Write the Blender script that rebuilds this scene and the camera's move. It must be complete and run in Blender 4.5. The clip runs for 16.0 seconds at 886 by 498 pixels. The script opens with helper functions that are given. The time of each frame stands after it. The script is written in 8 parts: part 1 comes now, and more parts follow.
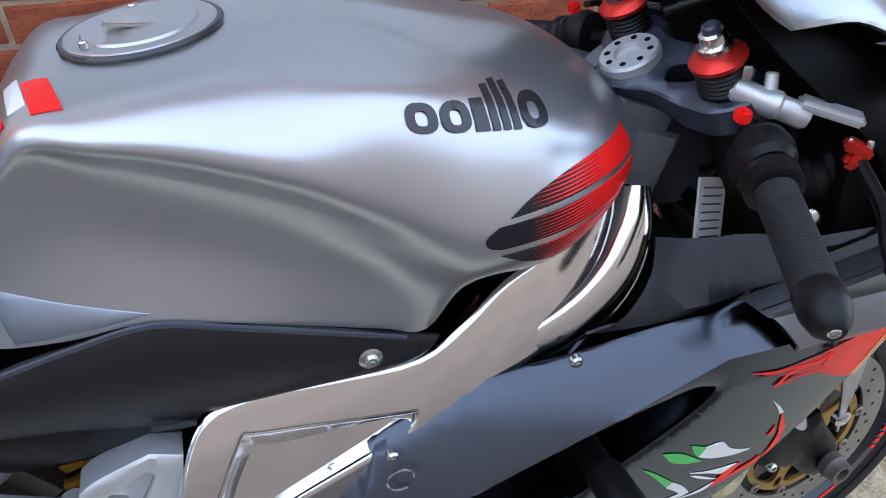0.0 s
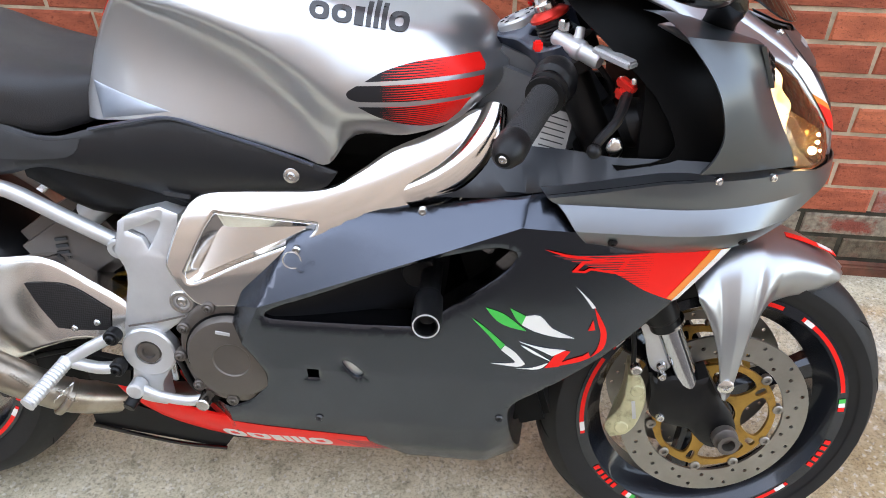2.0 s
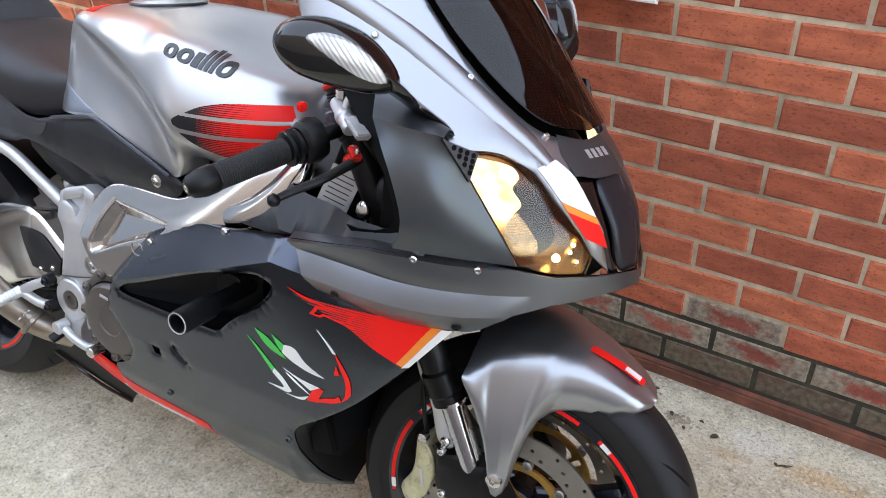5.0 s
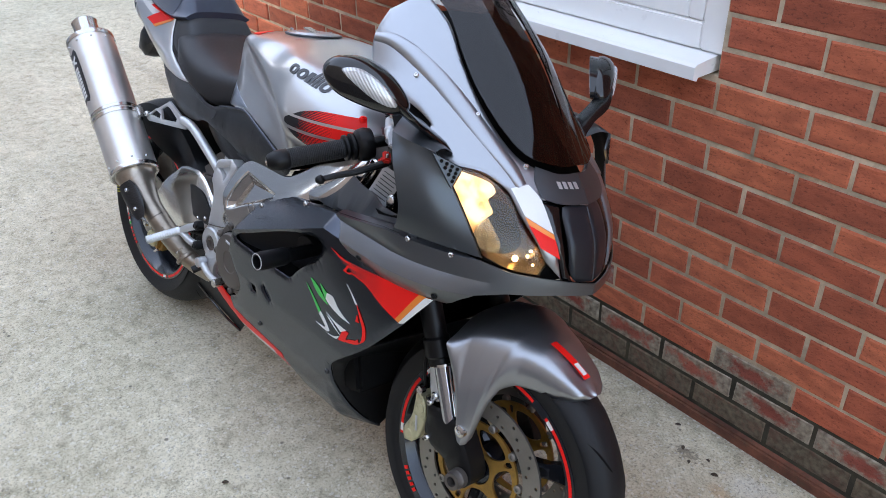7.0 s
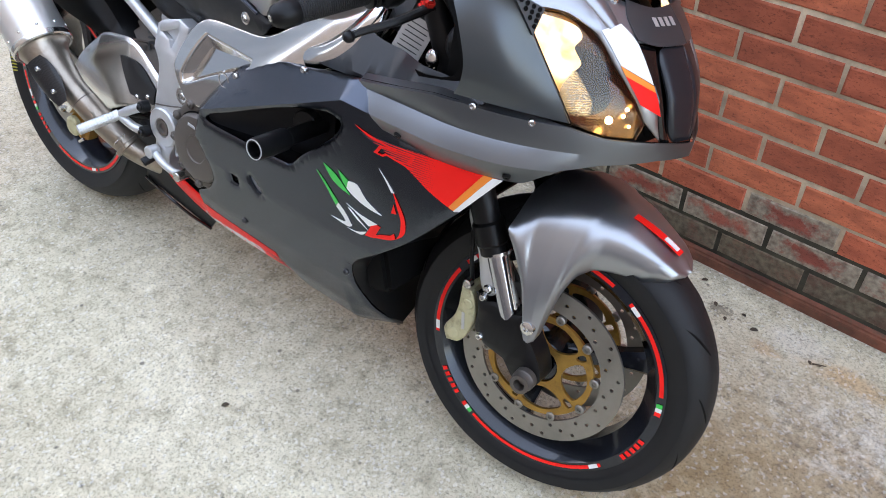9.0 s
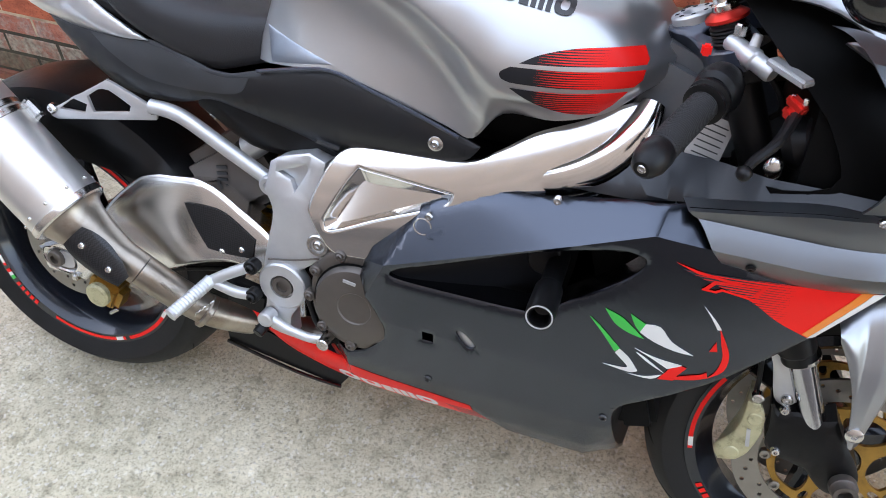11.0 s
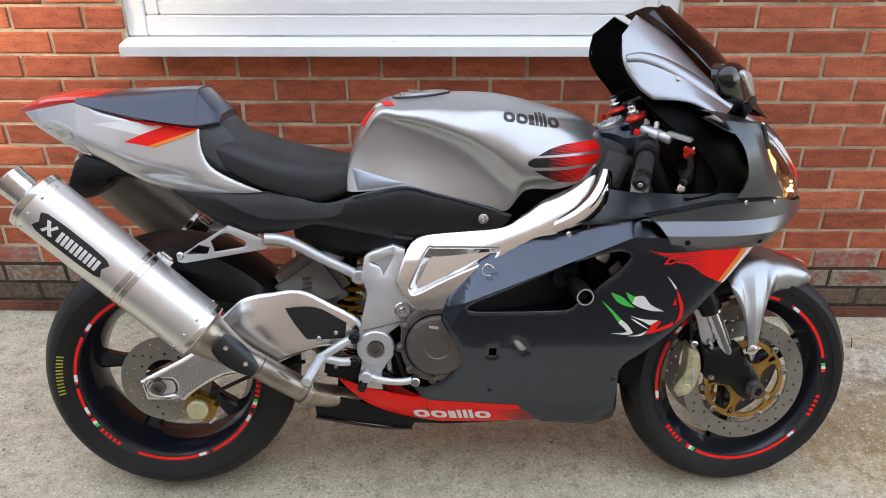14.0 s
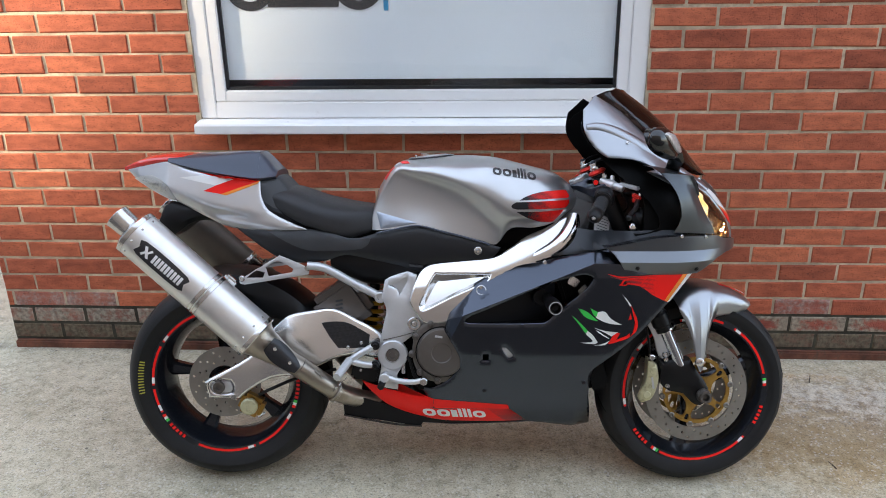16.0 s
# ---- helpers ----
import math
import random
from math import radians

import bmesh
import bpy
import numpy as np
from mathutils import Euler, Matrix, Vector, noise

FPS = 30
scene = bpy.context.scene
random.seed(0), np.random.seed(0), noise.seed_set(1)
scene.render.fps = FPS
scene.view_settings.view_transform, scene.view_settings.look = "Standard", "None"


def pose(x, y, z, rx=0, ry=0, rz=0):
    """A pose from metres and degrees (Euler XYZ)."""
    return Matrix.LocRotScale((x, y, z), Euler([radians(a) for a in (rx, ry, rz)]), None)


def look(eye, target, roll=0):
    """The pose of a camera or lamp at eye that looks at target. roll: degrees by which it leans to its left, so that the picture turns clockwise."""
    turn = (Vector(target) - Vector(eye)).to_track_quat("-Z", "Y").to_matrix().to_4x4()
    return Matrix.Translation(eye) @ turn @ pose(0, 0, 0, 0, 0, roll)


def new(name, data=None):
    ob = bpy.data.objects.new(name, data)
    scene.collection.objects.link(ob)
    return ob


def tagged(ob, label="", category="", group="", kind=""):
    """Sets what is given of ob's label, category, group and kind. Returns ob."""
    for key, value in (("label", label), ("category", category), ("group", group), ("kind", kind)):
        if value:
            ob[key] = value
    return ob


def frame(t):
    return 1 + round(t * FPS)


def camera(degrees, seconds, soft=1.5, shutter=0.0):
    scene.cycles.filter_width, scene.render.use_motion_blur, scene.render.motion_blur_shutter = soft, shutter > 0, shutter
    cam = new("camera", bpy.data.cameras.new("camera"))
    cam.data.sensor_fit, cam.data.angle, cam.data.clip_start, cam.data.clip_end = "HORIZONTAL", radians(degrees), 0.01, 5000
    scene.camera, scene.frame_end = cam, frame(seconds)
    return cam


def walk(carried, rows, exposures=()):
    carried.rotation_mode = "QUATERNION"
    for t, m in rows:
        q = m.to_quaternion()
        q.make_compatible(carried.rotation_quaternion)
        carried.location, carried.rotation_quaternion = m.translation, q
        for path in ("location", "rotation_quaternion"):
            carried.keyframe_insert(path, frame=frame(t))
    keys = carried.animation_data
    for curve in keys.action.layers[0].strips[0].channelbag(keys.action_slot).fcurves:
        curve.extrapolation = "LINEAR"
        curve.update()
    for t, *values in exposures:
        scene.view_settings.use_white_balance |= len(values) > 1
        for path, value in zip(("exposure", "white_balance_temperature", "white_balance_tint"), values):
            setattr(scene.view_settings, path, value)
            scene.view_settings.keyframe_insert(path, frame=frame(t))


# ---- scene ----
cam = camera(58.2, 16.0, 0.95)
PATH = [
    (0, (0.45, -1.225, 1.376), (0.875, 0.067, -0.09), 4.2),
    (0.4, (0.495, -1.346, 1.4), (0.806, 0.02, -0.028), 3.1),
    (0.5, (0.499, -1.353, 1.407), (0.829, -0.003, -0.03), 4.3),
    (1, (0.598, -1.477, 1.4), (0.796, -0.033, 0.031), 1.9),
    (1.5, (0.77, -1.58, 1.406), (0.705, -0.099, 0.063), 1.3),
    (2, (0.867, -1.692, 1.42), (0.644, -0.186, 0.123), -1.2),
    (2.5, (0.976, -1.824, 1.423), (0.699, -0.302, 0.156), -1.3),
    (3, (1.098, -1.907, 1.447), (0.777, -0.38, 0.196), -2.5),
    (3.5, (1.269, -1.879, 1.453), (0.833, -0.34, 0.252), -3.0),
    (4, (1.438, -1.804, 1.455), (0.813, -0.321, 0.267), -3.1),
    (4.5, (1.506, -1.662, 1.433), (0.769, -0.231, 0.246), -3.1),
    (5, (1.595, -1.52, 1.443), (0.667, -0.173, 0.292), -2.9),
    (5.2, (1.664, -1.482, 1.449), (0.585, -0.225, 0.329), -3.3),
    (7.3, (2.079, -1.575, 1.566), (0.75, -0.51, 0.518), -1.4),
    (7.5, (2.058, -1.583, 1.557), (0.781, -0.533, 0.432), -1.5),
    (8, (1.97, -1.601, 1.538), (0.84, -0.569, 0.249), -1.0),
    (8.5, (1.844, -1.604, 1.495), (0.801, -0.496, 0.197), -1.8),
    (9, (1.684, -1.582, 1.438), (0.698, -0.487, 0.085), -1.2),
    (9.5, (1.466, -1.554, 1.434), (0.529, -0.426, 0.074), -2.3),
    (9.7, (1.389, -1.568, 1.437), (0.47, -0.427, 0.077), -2.1),
    (11.8, (0.66, -1.711, 1.47), (0.239, -0.298, 0.118), -2.0),
    (12, (0.613, -1.737, 1.485), (0.184, -0.268, 0.198), -2.5),
    (12.5, (0.481, -1.882, 1.511), (0.234, -0.282, 0.336), -4.3),
    (13, (0.462, -2.05, 1.544), (0.302, -0.371, 0.469), -2.2),
    (13.2, (0.465, -2.122, 1.556), (0.303, -0.432, 0.498), -2.2),
    (13.5, (0.479, -2.257, 1.559), (0.328, -0.558, 0.515), -1.8),
    (14, (0.475, -2.422, 1.587), (0.429, -0.671, 0.621), -0.4),
    (14.5, (0.45, -2.593, 1.594), (0.456, -0.829, 0.65), -1.4),
    (15, (0.46, -2.728, 1.609), (0.48, -0.935, 0.723), -1.0),
    (15.5, (0.528, -2.842, 1.623), (0.487, -1.02, 0.799), -0.6),
    (16, (0.566, -2.947, 1.634), (0.442, -1.093, 0.894), -1.0),
]
LIGHT = [(0.0, 2.29, 6000.0, 12.5), (1.0, 2.58, 6250.0, 11.2), (2.0, 2.88, 6770.0, 11.9), (4.5, 2.77, 6690.0, 12.2), (5.0, 2.58, 6590.0, 12.0), (7.5, 2.10, 6200.0, 13.0), (8.3, 2.44, 6300.0, 13.0), (9.5, 2.56, 6400.0, 13.0), (12.0, 2.58, 6570.0, 12.8), (12.5, 2.37, 6650.0, 12.2), (13.5, 2.33, 6950.0, 12.2), (16.0, 2.05, 6450.0, 10.6)]
walk(cam, [(t, look(eye, target, roll)) for t, eye, target, roll in PATH], LIGHT)

# ---------------------------------------------------------------- light
world = bpy.data.worlds.new("sky")
scene.world = world
world.use_nodes = True
wn, wl = world.node_tree.nodes, world.node_tree.links
sky = wn.new("ShaderNodeTexSky")
sky.sky_type, sky.sun_disc = "NISHITA", False
sky.sun_elevation, sky.sun_rotation = radians(24), radians(247.5)
sky.air_density, sky.dust_density = 1.0, 0.7
haze = wn.new("ShaderNodeMix")
haze.data_type = "RGBA"
haze.inputs[0].default_value = 0.62
haze.inputs[7].default_value = (3.6, 4.0, 4.65, 1)
wl.new(sky.outputs[0], haze.inputs[6])
wl.new(haze.outputs[2], wn["Background"].inputs[0])
wn["Background"].inputs[1].default_value = 0.15

sun_data = bpy.data.lights.new("sun", "SUN")
sun_data.energy, sun_data.angle, sun_data.color = 5.0, radians(3.0), (1.0, 0.84, 0.62)
sun = new("sun", sun_data)
SUN_FROM = Vector((-0.845, -0.35, 0.405))
sun.matrix_world = look(SUN_FROM * 20, (0, 0, 0))


# ---------------------------------------------------------------- materials
def nodes_of(name):
    m = bpy.data.materials.new(name)
    m.use_nodes = True
    nt = m.node_tree
    return m, nt.nodes, nt.links, nt.nodes["Principled BSDF"]


def noise_node(n, l, scale, detail=4.0, rough=0.6, coord="Object", stretch=None):
    tc = n.new("ShaderNodeTexCoord")
    t = n.new("ShaderNodeTexNoise")
    t.inputs["Scale"].default_value, t.inputs["Detail"].default_value = scale, detail
    t.inputs["Roughness"].default_value = rough
    if stretch:
        mp = n.new("ShaderNodeMapping")
        mp.inputs["Scale"].default_value = stretch
        l.new(tc.outputs[coord], mp.inputs[0])
        l.new(mp.outputs[0], t.inputs["Vector"])
    else:
        l.new(tc.outputs[coord], t.inputs["Vector"])
    return t


def ramp_node(n, l, source, stops):
    r = n.new("ShaderNodeValToRGB")
    while len(r.color_ramp.elements) < len(stops):
        r.color_ramp.elements.new(0.5)
    for e, (p, c) in zip(r.color_ramp.elements, stops):
        e.position = p
        e.color = (*c, 1) if len(c) == 3 else c
    l.new(source, r.inputs[0])
    return r


def mix_node(n, l, a, b, fac, mode="MIX"):
    x = n.new("ShaderNodeMix")
    x.data_type, x.blend_type = "RGBA", mode
    for sock, val in ((x.inputs[6], a), (x.inputs[7], b), (x.inputs[0], fac)):
        if isinstance(val, (int, float)):
            sock.default_value = val
        elif isinstance(val, tuple):
            sock.default_value = (*val, 1) if len(val) == 3 else val
        else:
            l.new(val, sock)
    return x.outputs[2]


def bump_node(n, l, b, height, strength, distance=0.002):
    k = n.new("ShaderNodeBump")
    k.inputs["Strength"].default_value, k.inputs["Distance"].default_value = strength, distance
    l.new(height, k.inputs["Height"])
    l.new(k.outputs[0], b.inputs["Normal"])


def paint(name, col, rough=0.4, metal=0.0, var=0.12, scale=30.0, bump=0.0, bscale=300.0, coat=0.0, rvar=0.08, stretch=None, dirt=None, spec=0.5):
    """A surface with two scales of variation in colour and gloss, and a fine relief."""
    m, n, l, b = nodes_of(name)
    big, fine = noise_node(n, l, scale * 0.2, 3, 0.6), noise_node(n, l, scale * 3, 5, 0.65, stretch=stretch)
    lo, hi = tuple(c * (1 - var) for c in col), tuple(min(1.0, c * (1 + var)) for c in col)
    c1 = ramp_node(n, l, big.outputs["Fac"], [(0.35, lo), (0.65, hi)])
    c2 = ramp_node(n, l, fine.outputs["Fac"], [(0.3, (1 - var, 1 - var, 1 - var)), (0.7, (1, 1, 1))])
    out = mix_node(n, l, c1.outputs[0], c2.outputs[0], 0.6, "MULTIPLY")
    if dirt:
        d = noise_node(n, l, scale * 0.7, 6, 0.7)
        dm = ramp_node(n, l, d.outputs["Fac"], [(0.52, (0, 0, 0)), (0.72, (0.7, 0.7, 0.7))])
        out = mix_node(n, l, out, dirt, dm.outputs[0])
    l.new(out, b.inputs["Base Color"])
    rr = n.new("ShaderNodeMapRange")
    rr.inputs[3].default_value, rr.inputs[4].default_value = max(0.02, rough - rvar), min(1.0, rough + rvar)
    l.new(fine.outputs["Fac"], rr.inputs[0])
    l.new(rr.outputs[0], b.inputs["Roughness"])
    b.inputs["Metallic"].default_value = metal
    b.inputs["Specular IOR Level"].default_value = spec
    b.inputs["Coat Weight"].default_value = coat
    b.inputs["Coat Roughness"].default_value = 0.06
    if bump:
        g = noise_node(n, l, bscale, 4, 0.6)
        bump_node(n, l, b, g.outputs["Fac"], bump, 0.001)
    return m


def concrete_material():
    m, n, l, b = nodes_of("weathered_concrete")
    tc = n.new("ShaderNodeTexCoord")
    fine = noise_node(n, l, 160, 6, 0.75)
    mid = noise_node(n, l, 22, 6, 0.7)
    big = noise_node(n, l, 2.2, 5, 0.6)
    base = ramp_node(n, l, mid.outputs["Fac"], [(0.32, (0.40, 0.352, 0.245)), (0.46, (0.60, 0.543, 0.392)), (0.56, (0.665, 0.605, 0.446)), (0.72, (0.775, 0.712, 0.541))])
    tone = ramp_node(n, l, big.outputs["Fac"], [(0.3, (0.76, 0.75, 0.72)), (0.6, (1, 1, 1))])
    c = mix_node(n, l, base.outputs[0], tone.outputs[0], 0.8, "MULTIPLY")
    # worn pits and scattered dark specks
    pits = n.new("ShaderNodeTexVoronoi")
    pits.inputs["Scale"].default_value, pits.inputs["Randomness"].default_value = 34, 1.0
    l.new(tc.outputs["Object"], pits.inputs["Vector"])
    pk = n.new("ShaderNodeSeparateColor")
    l.new(pits.outputs["Color"], pk.inputs[0])
    size = n.new("ShaderNodeMath")
    size.operation = "MULTIPLY_ADD"
    size.inputs[1].default_value, size.inputs[2].default_value = -1.6, 1.52
    l.new(pk.outputs[0], size.inputs[0])
    far = n.new("ShaderNodeMath")
    far.operation = "ADD"
    l.new(pits.outputs["Distance"], far.inputs[0])
    l.new(size.outputs[0], far.inputs[1])
    hole = ramp_node(n, l, far.outputs[0], [(0.06, (0.85, 0.85, 0.85)), (0.16, (0, 0, 0))])
    c = mix_node(n, l, c, (0.13, 0.115, 0.095), hole.outputs[0])

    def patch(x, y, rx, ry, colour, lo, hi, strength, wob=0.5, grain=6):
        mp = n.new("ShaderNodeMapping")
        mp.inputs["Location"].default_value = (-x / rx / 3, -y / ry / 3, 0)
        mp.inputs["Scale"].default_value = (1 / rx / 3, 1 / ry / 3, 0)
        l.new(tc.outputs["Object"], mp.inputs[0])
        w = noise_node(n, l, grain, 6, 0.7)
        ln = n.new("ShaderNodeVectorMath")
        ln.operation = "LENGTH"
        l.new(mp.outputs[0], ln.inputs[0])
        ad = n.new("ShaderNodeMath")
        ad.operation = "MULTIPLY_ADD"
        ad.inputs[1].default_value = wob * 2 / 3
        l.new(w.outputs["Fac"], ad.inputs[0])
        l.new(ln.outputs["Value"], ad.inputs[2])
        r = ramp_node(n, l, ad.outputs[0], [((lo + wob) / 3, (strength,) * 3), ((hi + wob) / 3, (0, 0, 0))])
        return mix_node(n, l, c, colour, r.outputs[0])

    c = patch(2.05, -0.58, 0.80, 0.36, (0.47, 0.34, 0.175), 0.5, 1.2, 0.85, 1.0, 7)
    c = patch(1.72, -0.55, 0.50, 0.26, (0.31, 0.215, 0.105), 0.3, 1.0, 0.85, 1.4, 22)
    c = patch(2.10, -0.45, 0.40, 0.20, (0.18, 0.125, 0.075), 0.3, 0.9, 0.85, 1.4, 26)
    c = patch(1.68, -0.29, 0.26, 0.05, (0.58, 0.545, 0.43), 0.3, 1.0, 0.6, 0.8, 20)
    c = patch(1.64, -0.155, 0.15, 0.040, (0.60, 0.38, 0.17), 0.4, 1.0, 0.8, 0.9, 14)
    c = patch(1.43, -0.185, 0.05, 0.024, (0.56, 0.37, 0.19), 0.4, 1.0, 0.75, 0.8, 18)
    c = patch(1.49, -0.12, 0.10, 0.055, (0.74, 0.70, 0.60), 0.4, 0.9, 0.7, 0.7, 14)
    c = patch(1.86, -0.16, 0.14, 0.035, (0.58, 0.41, 0.22), 0.4, 1.0, 0.6, 0.9, 14)
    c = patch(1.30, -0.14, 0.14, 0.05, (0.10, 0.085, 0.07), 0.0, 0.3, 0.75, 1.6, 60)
    c = patch(2.00, -0.34, 0.95, 0.34, (0.50, 0.405, 0.27), 0.4, 1.2, 0.55, 1.2, 12)
    c = patch(1.95, -0.32, 0.85, 0.30, (0.20, 0.15, 0.105), 0.0, 0.55, 0.65, 1.6, 34)
    c = patch(1.95, -0.30, 0.85, 0.28, (0.78, 0.74, 0.63), 0.0, 0.5, 0.6, 1.5, 19)
    # darker, browner patches below the motorcycle and a strip along the wall
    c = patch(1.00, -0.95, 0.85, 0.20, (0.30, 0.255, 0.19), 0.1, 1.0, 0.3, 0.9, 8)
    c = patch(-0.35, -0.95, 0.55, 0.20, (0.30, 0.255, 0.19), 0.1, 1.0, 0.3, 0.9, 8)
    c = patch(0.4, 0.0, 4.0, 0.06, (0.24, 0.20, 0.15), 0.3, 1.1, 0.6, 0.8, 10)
    # exposed aggregate: dark and pale grains
    v = n.new("ShaderNodeTexVoronoi")
    v.inputs["Scale"].default_value = 150
    l.new(tc.outputs["Object"], v.inputs["Vector"])
    hue = n.new("ShaderNodeSeparateColor")
    l.new(v.outputs["Color"], hue.inputs[0])
    dark = ramp_node(n, l, hue.outputs[0], [(0.93, (0, 0, 0)), (0.97, (0.38, 0.38, 0.38))])
    pale = ramp_node(n, l, hue.outputs[1], [(0.88, (0, 0, 0)), (0.92, (0.32, 0.32, 0.32))])
    c = mix_node(n, l, c, (0.17, 0.15, 0.125), dark.outputs[0])
    c = mix_node(n, l, c, (0.82, 0.80, 0.74), pale.outputs[0])
    grit = ramp_node(n, l, fine.outputs["Fac"], [(0.35, (0.28, 0.27, 0.25)), (0.50, (1, 1, 1)), (0.62, (1.12, 1.12, 1.12))])
    c = mix_node(n, l, c, grit.outputs[0], 0.66, "MULTIPLY")
    l.new(c, b.inputs["Base Color"])
    b.inputs["Roughness"].default_value = 0.9
    hh = mix_node(n, l, fine.outputs["Fac"], hue.outputs[2], 0.35)
    bump_node(n, l, b, hh, 0.8, 0.005)
    return m


def brick_material(name, base, weather=0.0, salt=(0.34, 0.31, 0.24), core=0.0):
    m, n, l, b = nodes_of(name)
    info = n.new("ShaderNodeObjectInfo")
    geo = n.new("ShaderNodeNewGeometry")
    add = n.new("ShaderNodeMath")
    add.operation = "ADD"
    l.new(info.outputs["Random"], add.inputs[0])
    l.new(geo.outputs["Random Per Island"], add.inputs[1])
    fr = n.new("ShaderNodeMath")
    fr.operation = "FRACT"
    l.new(add.outputs[0], fr.inputs[0])
    tone = ramp_node(n, l, fr.outputs[0], [(0.0, tuple(c * 0.74 for c in base)), (0.5, base), (1.0, (base[0] * 1.2, base[1] * 1.35, base[2] * 1.3))])
    tc = n.new("ShaderNodeTexCoord")
    off = n.new("ShaderNodeVectorMath")
    off.operation = "ADD"
    l.new(geo.outputs["Position"], off.inputs[0])
    n1 = n.new("ShaderNodeTexNoise")
    n1.inputs["Scale"].default_value, n1.inputs["Detail"].default_value = 14, 5
    mp = n.new("ShaderNodeMapping")
    mp.inputs["Scale"].default_value = (1, 1, 2.6)
    l.new(geo.outputs["Position"], mp.inputs[0])
    l.new(mp.outputs[0], n1.inputs["Vector"])
    blot = ramp_node(n, l, n1.outputs["Fac"], [(0.36, (0.5, 0.45, 0.45)), (0.6, (1, 1, 1))])
    c = mix_node(n, l, tone.outputs[0], blot.outputs[0], 0.6, "MULTIPLY")
    n2 = n.new("ShaderNodeTexNoise")
    n2.inputs["Scale"].default_value, n2.inputs["Detail"].default_value, n2.inputs["Roughness"].default_value = 190, 6, 0.75
    mp2 = n.new("ShaderNodeMapping")
    mp2.inputs["Scale"].default_value = (0.55, 1, 1)
    l.new(geo.outputs["Position"], mp2.inputs[0])
    l.new(mp2.outputs[0], n2.inputs["Vector"])
    pit = ramp_node(n, l, n2.outputs["Fac"], [(0.36, (0.42, 0.36, 0.34)), (0.46, (1, 1, 1)), (0.72, (1.0, 1.0, 1.0)), (0.8, (1.35, 1.5, 1.5))])
    c = mix_node(n, l, c, pit.outputs[0], 0.95, "MULTIPLY")
    if weather:
        n3 = n.new("ShaderNodeTexNoise")
        n3.inputs["Scale"].default_value, n3.inputs["Detail"].default_value, n3.inputs["Roughness"].default_value = 17, 8, 0.75
        l.new(geo.outputs["Position"], n3.inputs["Vector"])
        worn = n3.outputs["Fac"]
        if core:
            # salt gathers at the edges of each brick
            own = n.new("ShaderNodeTexCoord")
            fit_ = n.new("ShaderNodeVectorMath")
            fit_.operation = "MULTIPLY"
            fit_.inputs[1].default_value = (1 / 0.108, 0, 1 / 0.0325)
            l.new(own.outputs["Object"], fit_.inputs[0])
            size_ = n.new("ShaderNodeVectorMath")
            size_.operation = "ABSOLUTE"
            l.new(fit_.outputs[0], size_.inputs[0])
            axes = n.new("ShaderNodeSeparateXYZ")
            l.new(size_.outputs[0], axes.inputs[0])
            rim_ = n.new("ShaderNodeMath")
            rim_.operation = "MAXIMUM"
            l.new(axes.outputs[0], rim_.inputs[0])
            l.new(axes.outputs[2], rim_.inputs[1])
            push = n.new("ShaderNodeMath")
            push.operation = "MULTIPLY_ADD"
            push.inputs[1].default_value = core
            l.new(rim_.outputs[0], push.inputs[0])
            base_ = n.new("ShaderNodeMath")
            base_.operation = "SUBTRACT"
            base_.inputs[1].default_value = core * 0.62
            l.new(n3.outputs["Fac"], base_.inputs[0])
            l.new(base_.outputs[0], push.inputs[2])
            worn = push.outputs[0]
        a = ramp_node(n, l, worn, [(0.5 - weather * 0.16, (0, 0, 0)), (0.62 - weather * 0.1, (0.85, 0.85, 0.85))])
        n4 = n.new("ShaderNodeTexNoise")
        n4.inputs["Scale"].default_value, n4.inputs["Detail"].default_value = 60, 6
        l.new(geo.outputs["Position"], n4.inputs["Vector"])
        bloom = ramp_node(n, l, n4.outputs["Fac"], [(0.3, tuple(0.35 * q for q in salt)), (0.48, tuple(0.8 * q for q in salt)), (0.72, tuple(1.35 * q for q in salt))])
        c = mix_node(n, l, c, bloom.outputs[0], a.outputs[0])
    l.new(c, b.inputs["Base Color"])
    b.inputs["Roughness"].default_value = 0.85
    bump_node(n, l, b, n2.outputs["Fac"], 0.9, 0.004)
    return m


def carbon_material(name="carbon_fibre", tint=(0.006, 0.006, 0.0066)):
    m, n, l, b = nodes_of(name)
    tc = n.new("ShaderNodeTexCoord")
    mp = n.new("ShaderNodeMapping")
    mp.inputs["Rotation"].default_value = (0, radians(45), 0)
    l.new(tc.outputs["Object"], mp.inputs[0])
    k = n.new("ShaderNodeTexChecker")
    k.inputs["Scale"].default_value = 380
    k.inputs[1].default_value, k.inputs[2].default_value = (*tint, 1), (*(c * 3.2 for c in tint), 1)
    l.new(mp.outputs[0], k.inputs[0])
    l.new(k.outputs[0], b.inputs["Base Color"])
    b.inputs["Specular IOR Level"].default_value = 0.25
    b.inputs["Roughness"].default_value, b.inputs["Coat Weight"].default_value = 0.36, 0.35
    b.inputs["Coat Roughness"].default_value = 0.07
    return m


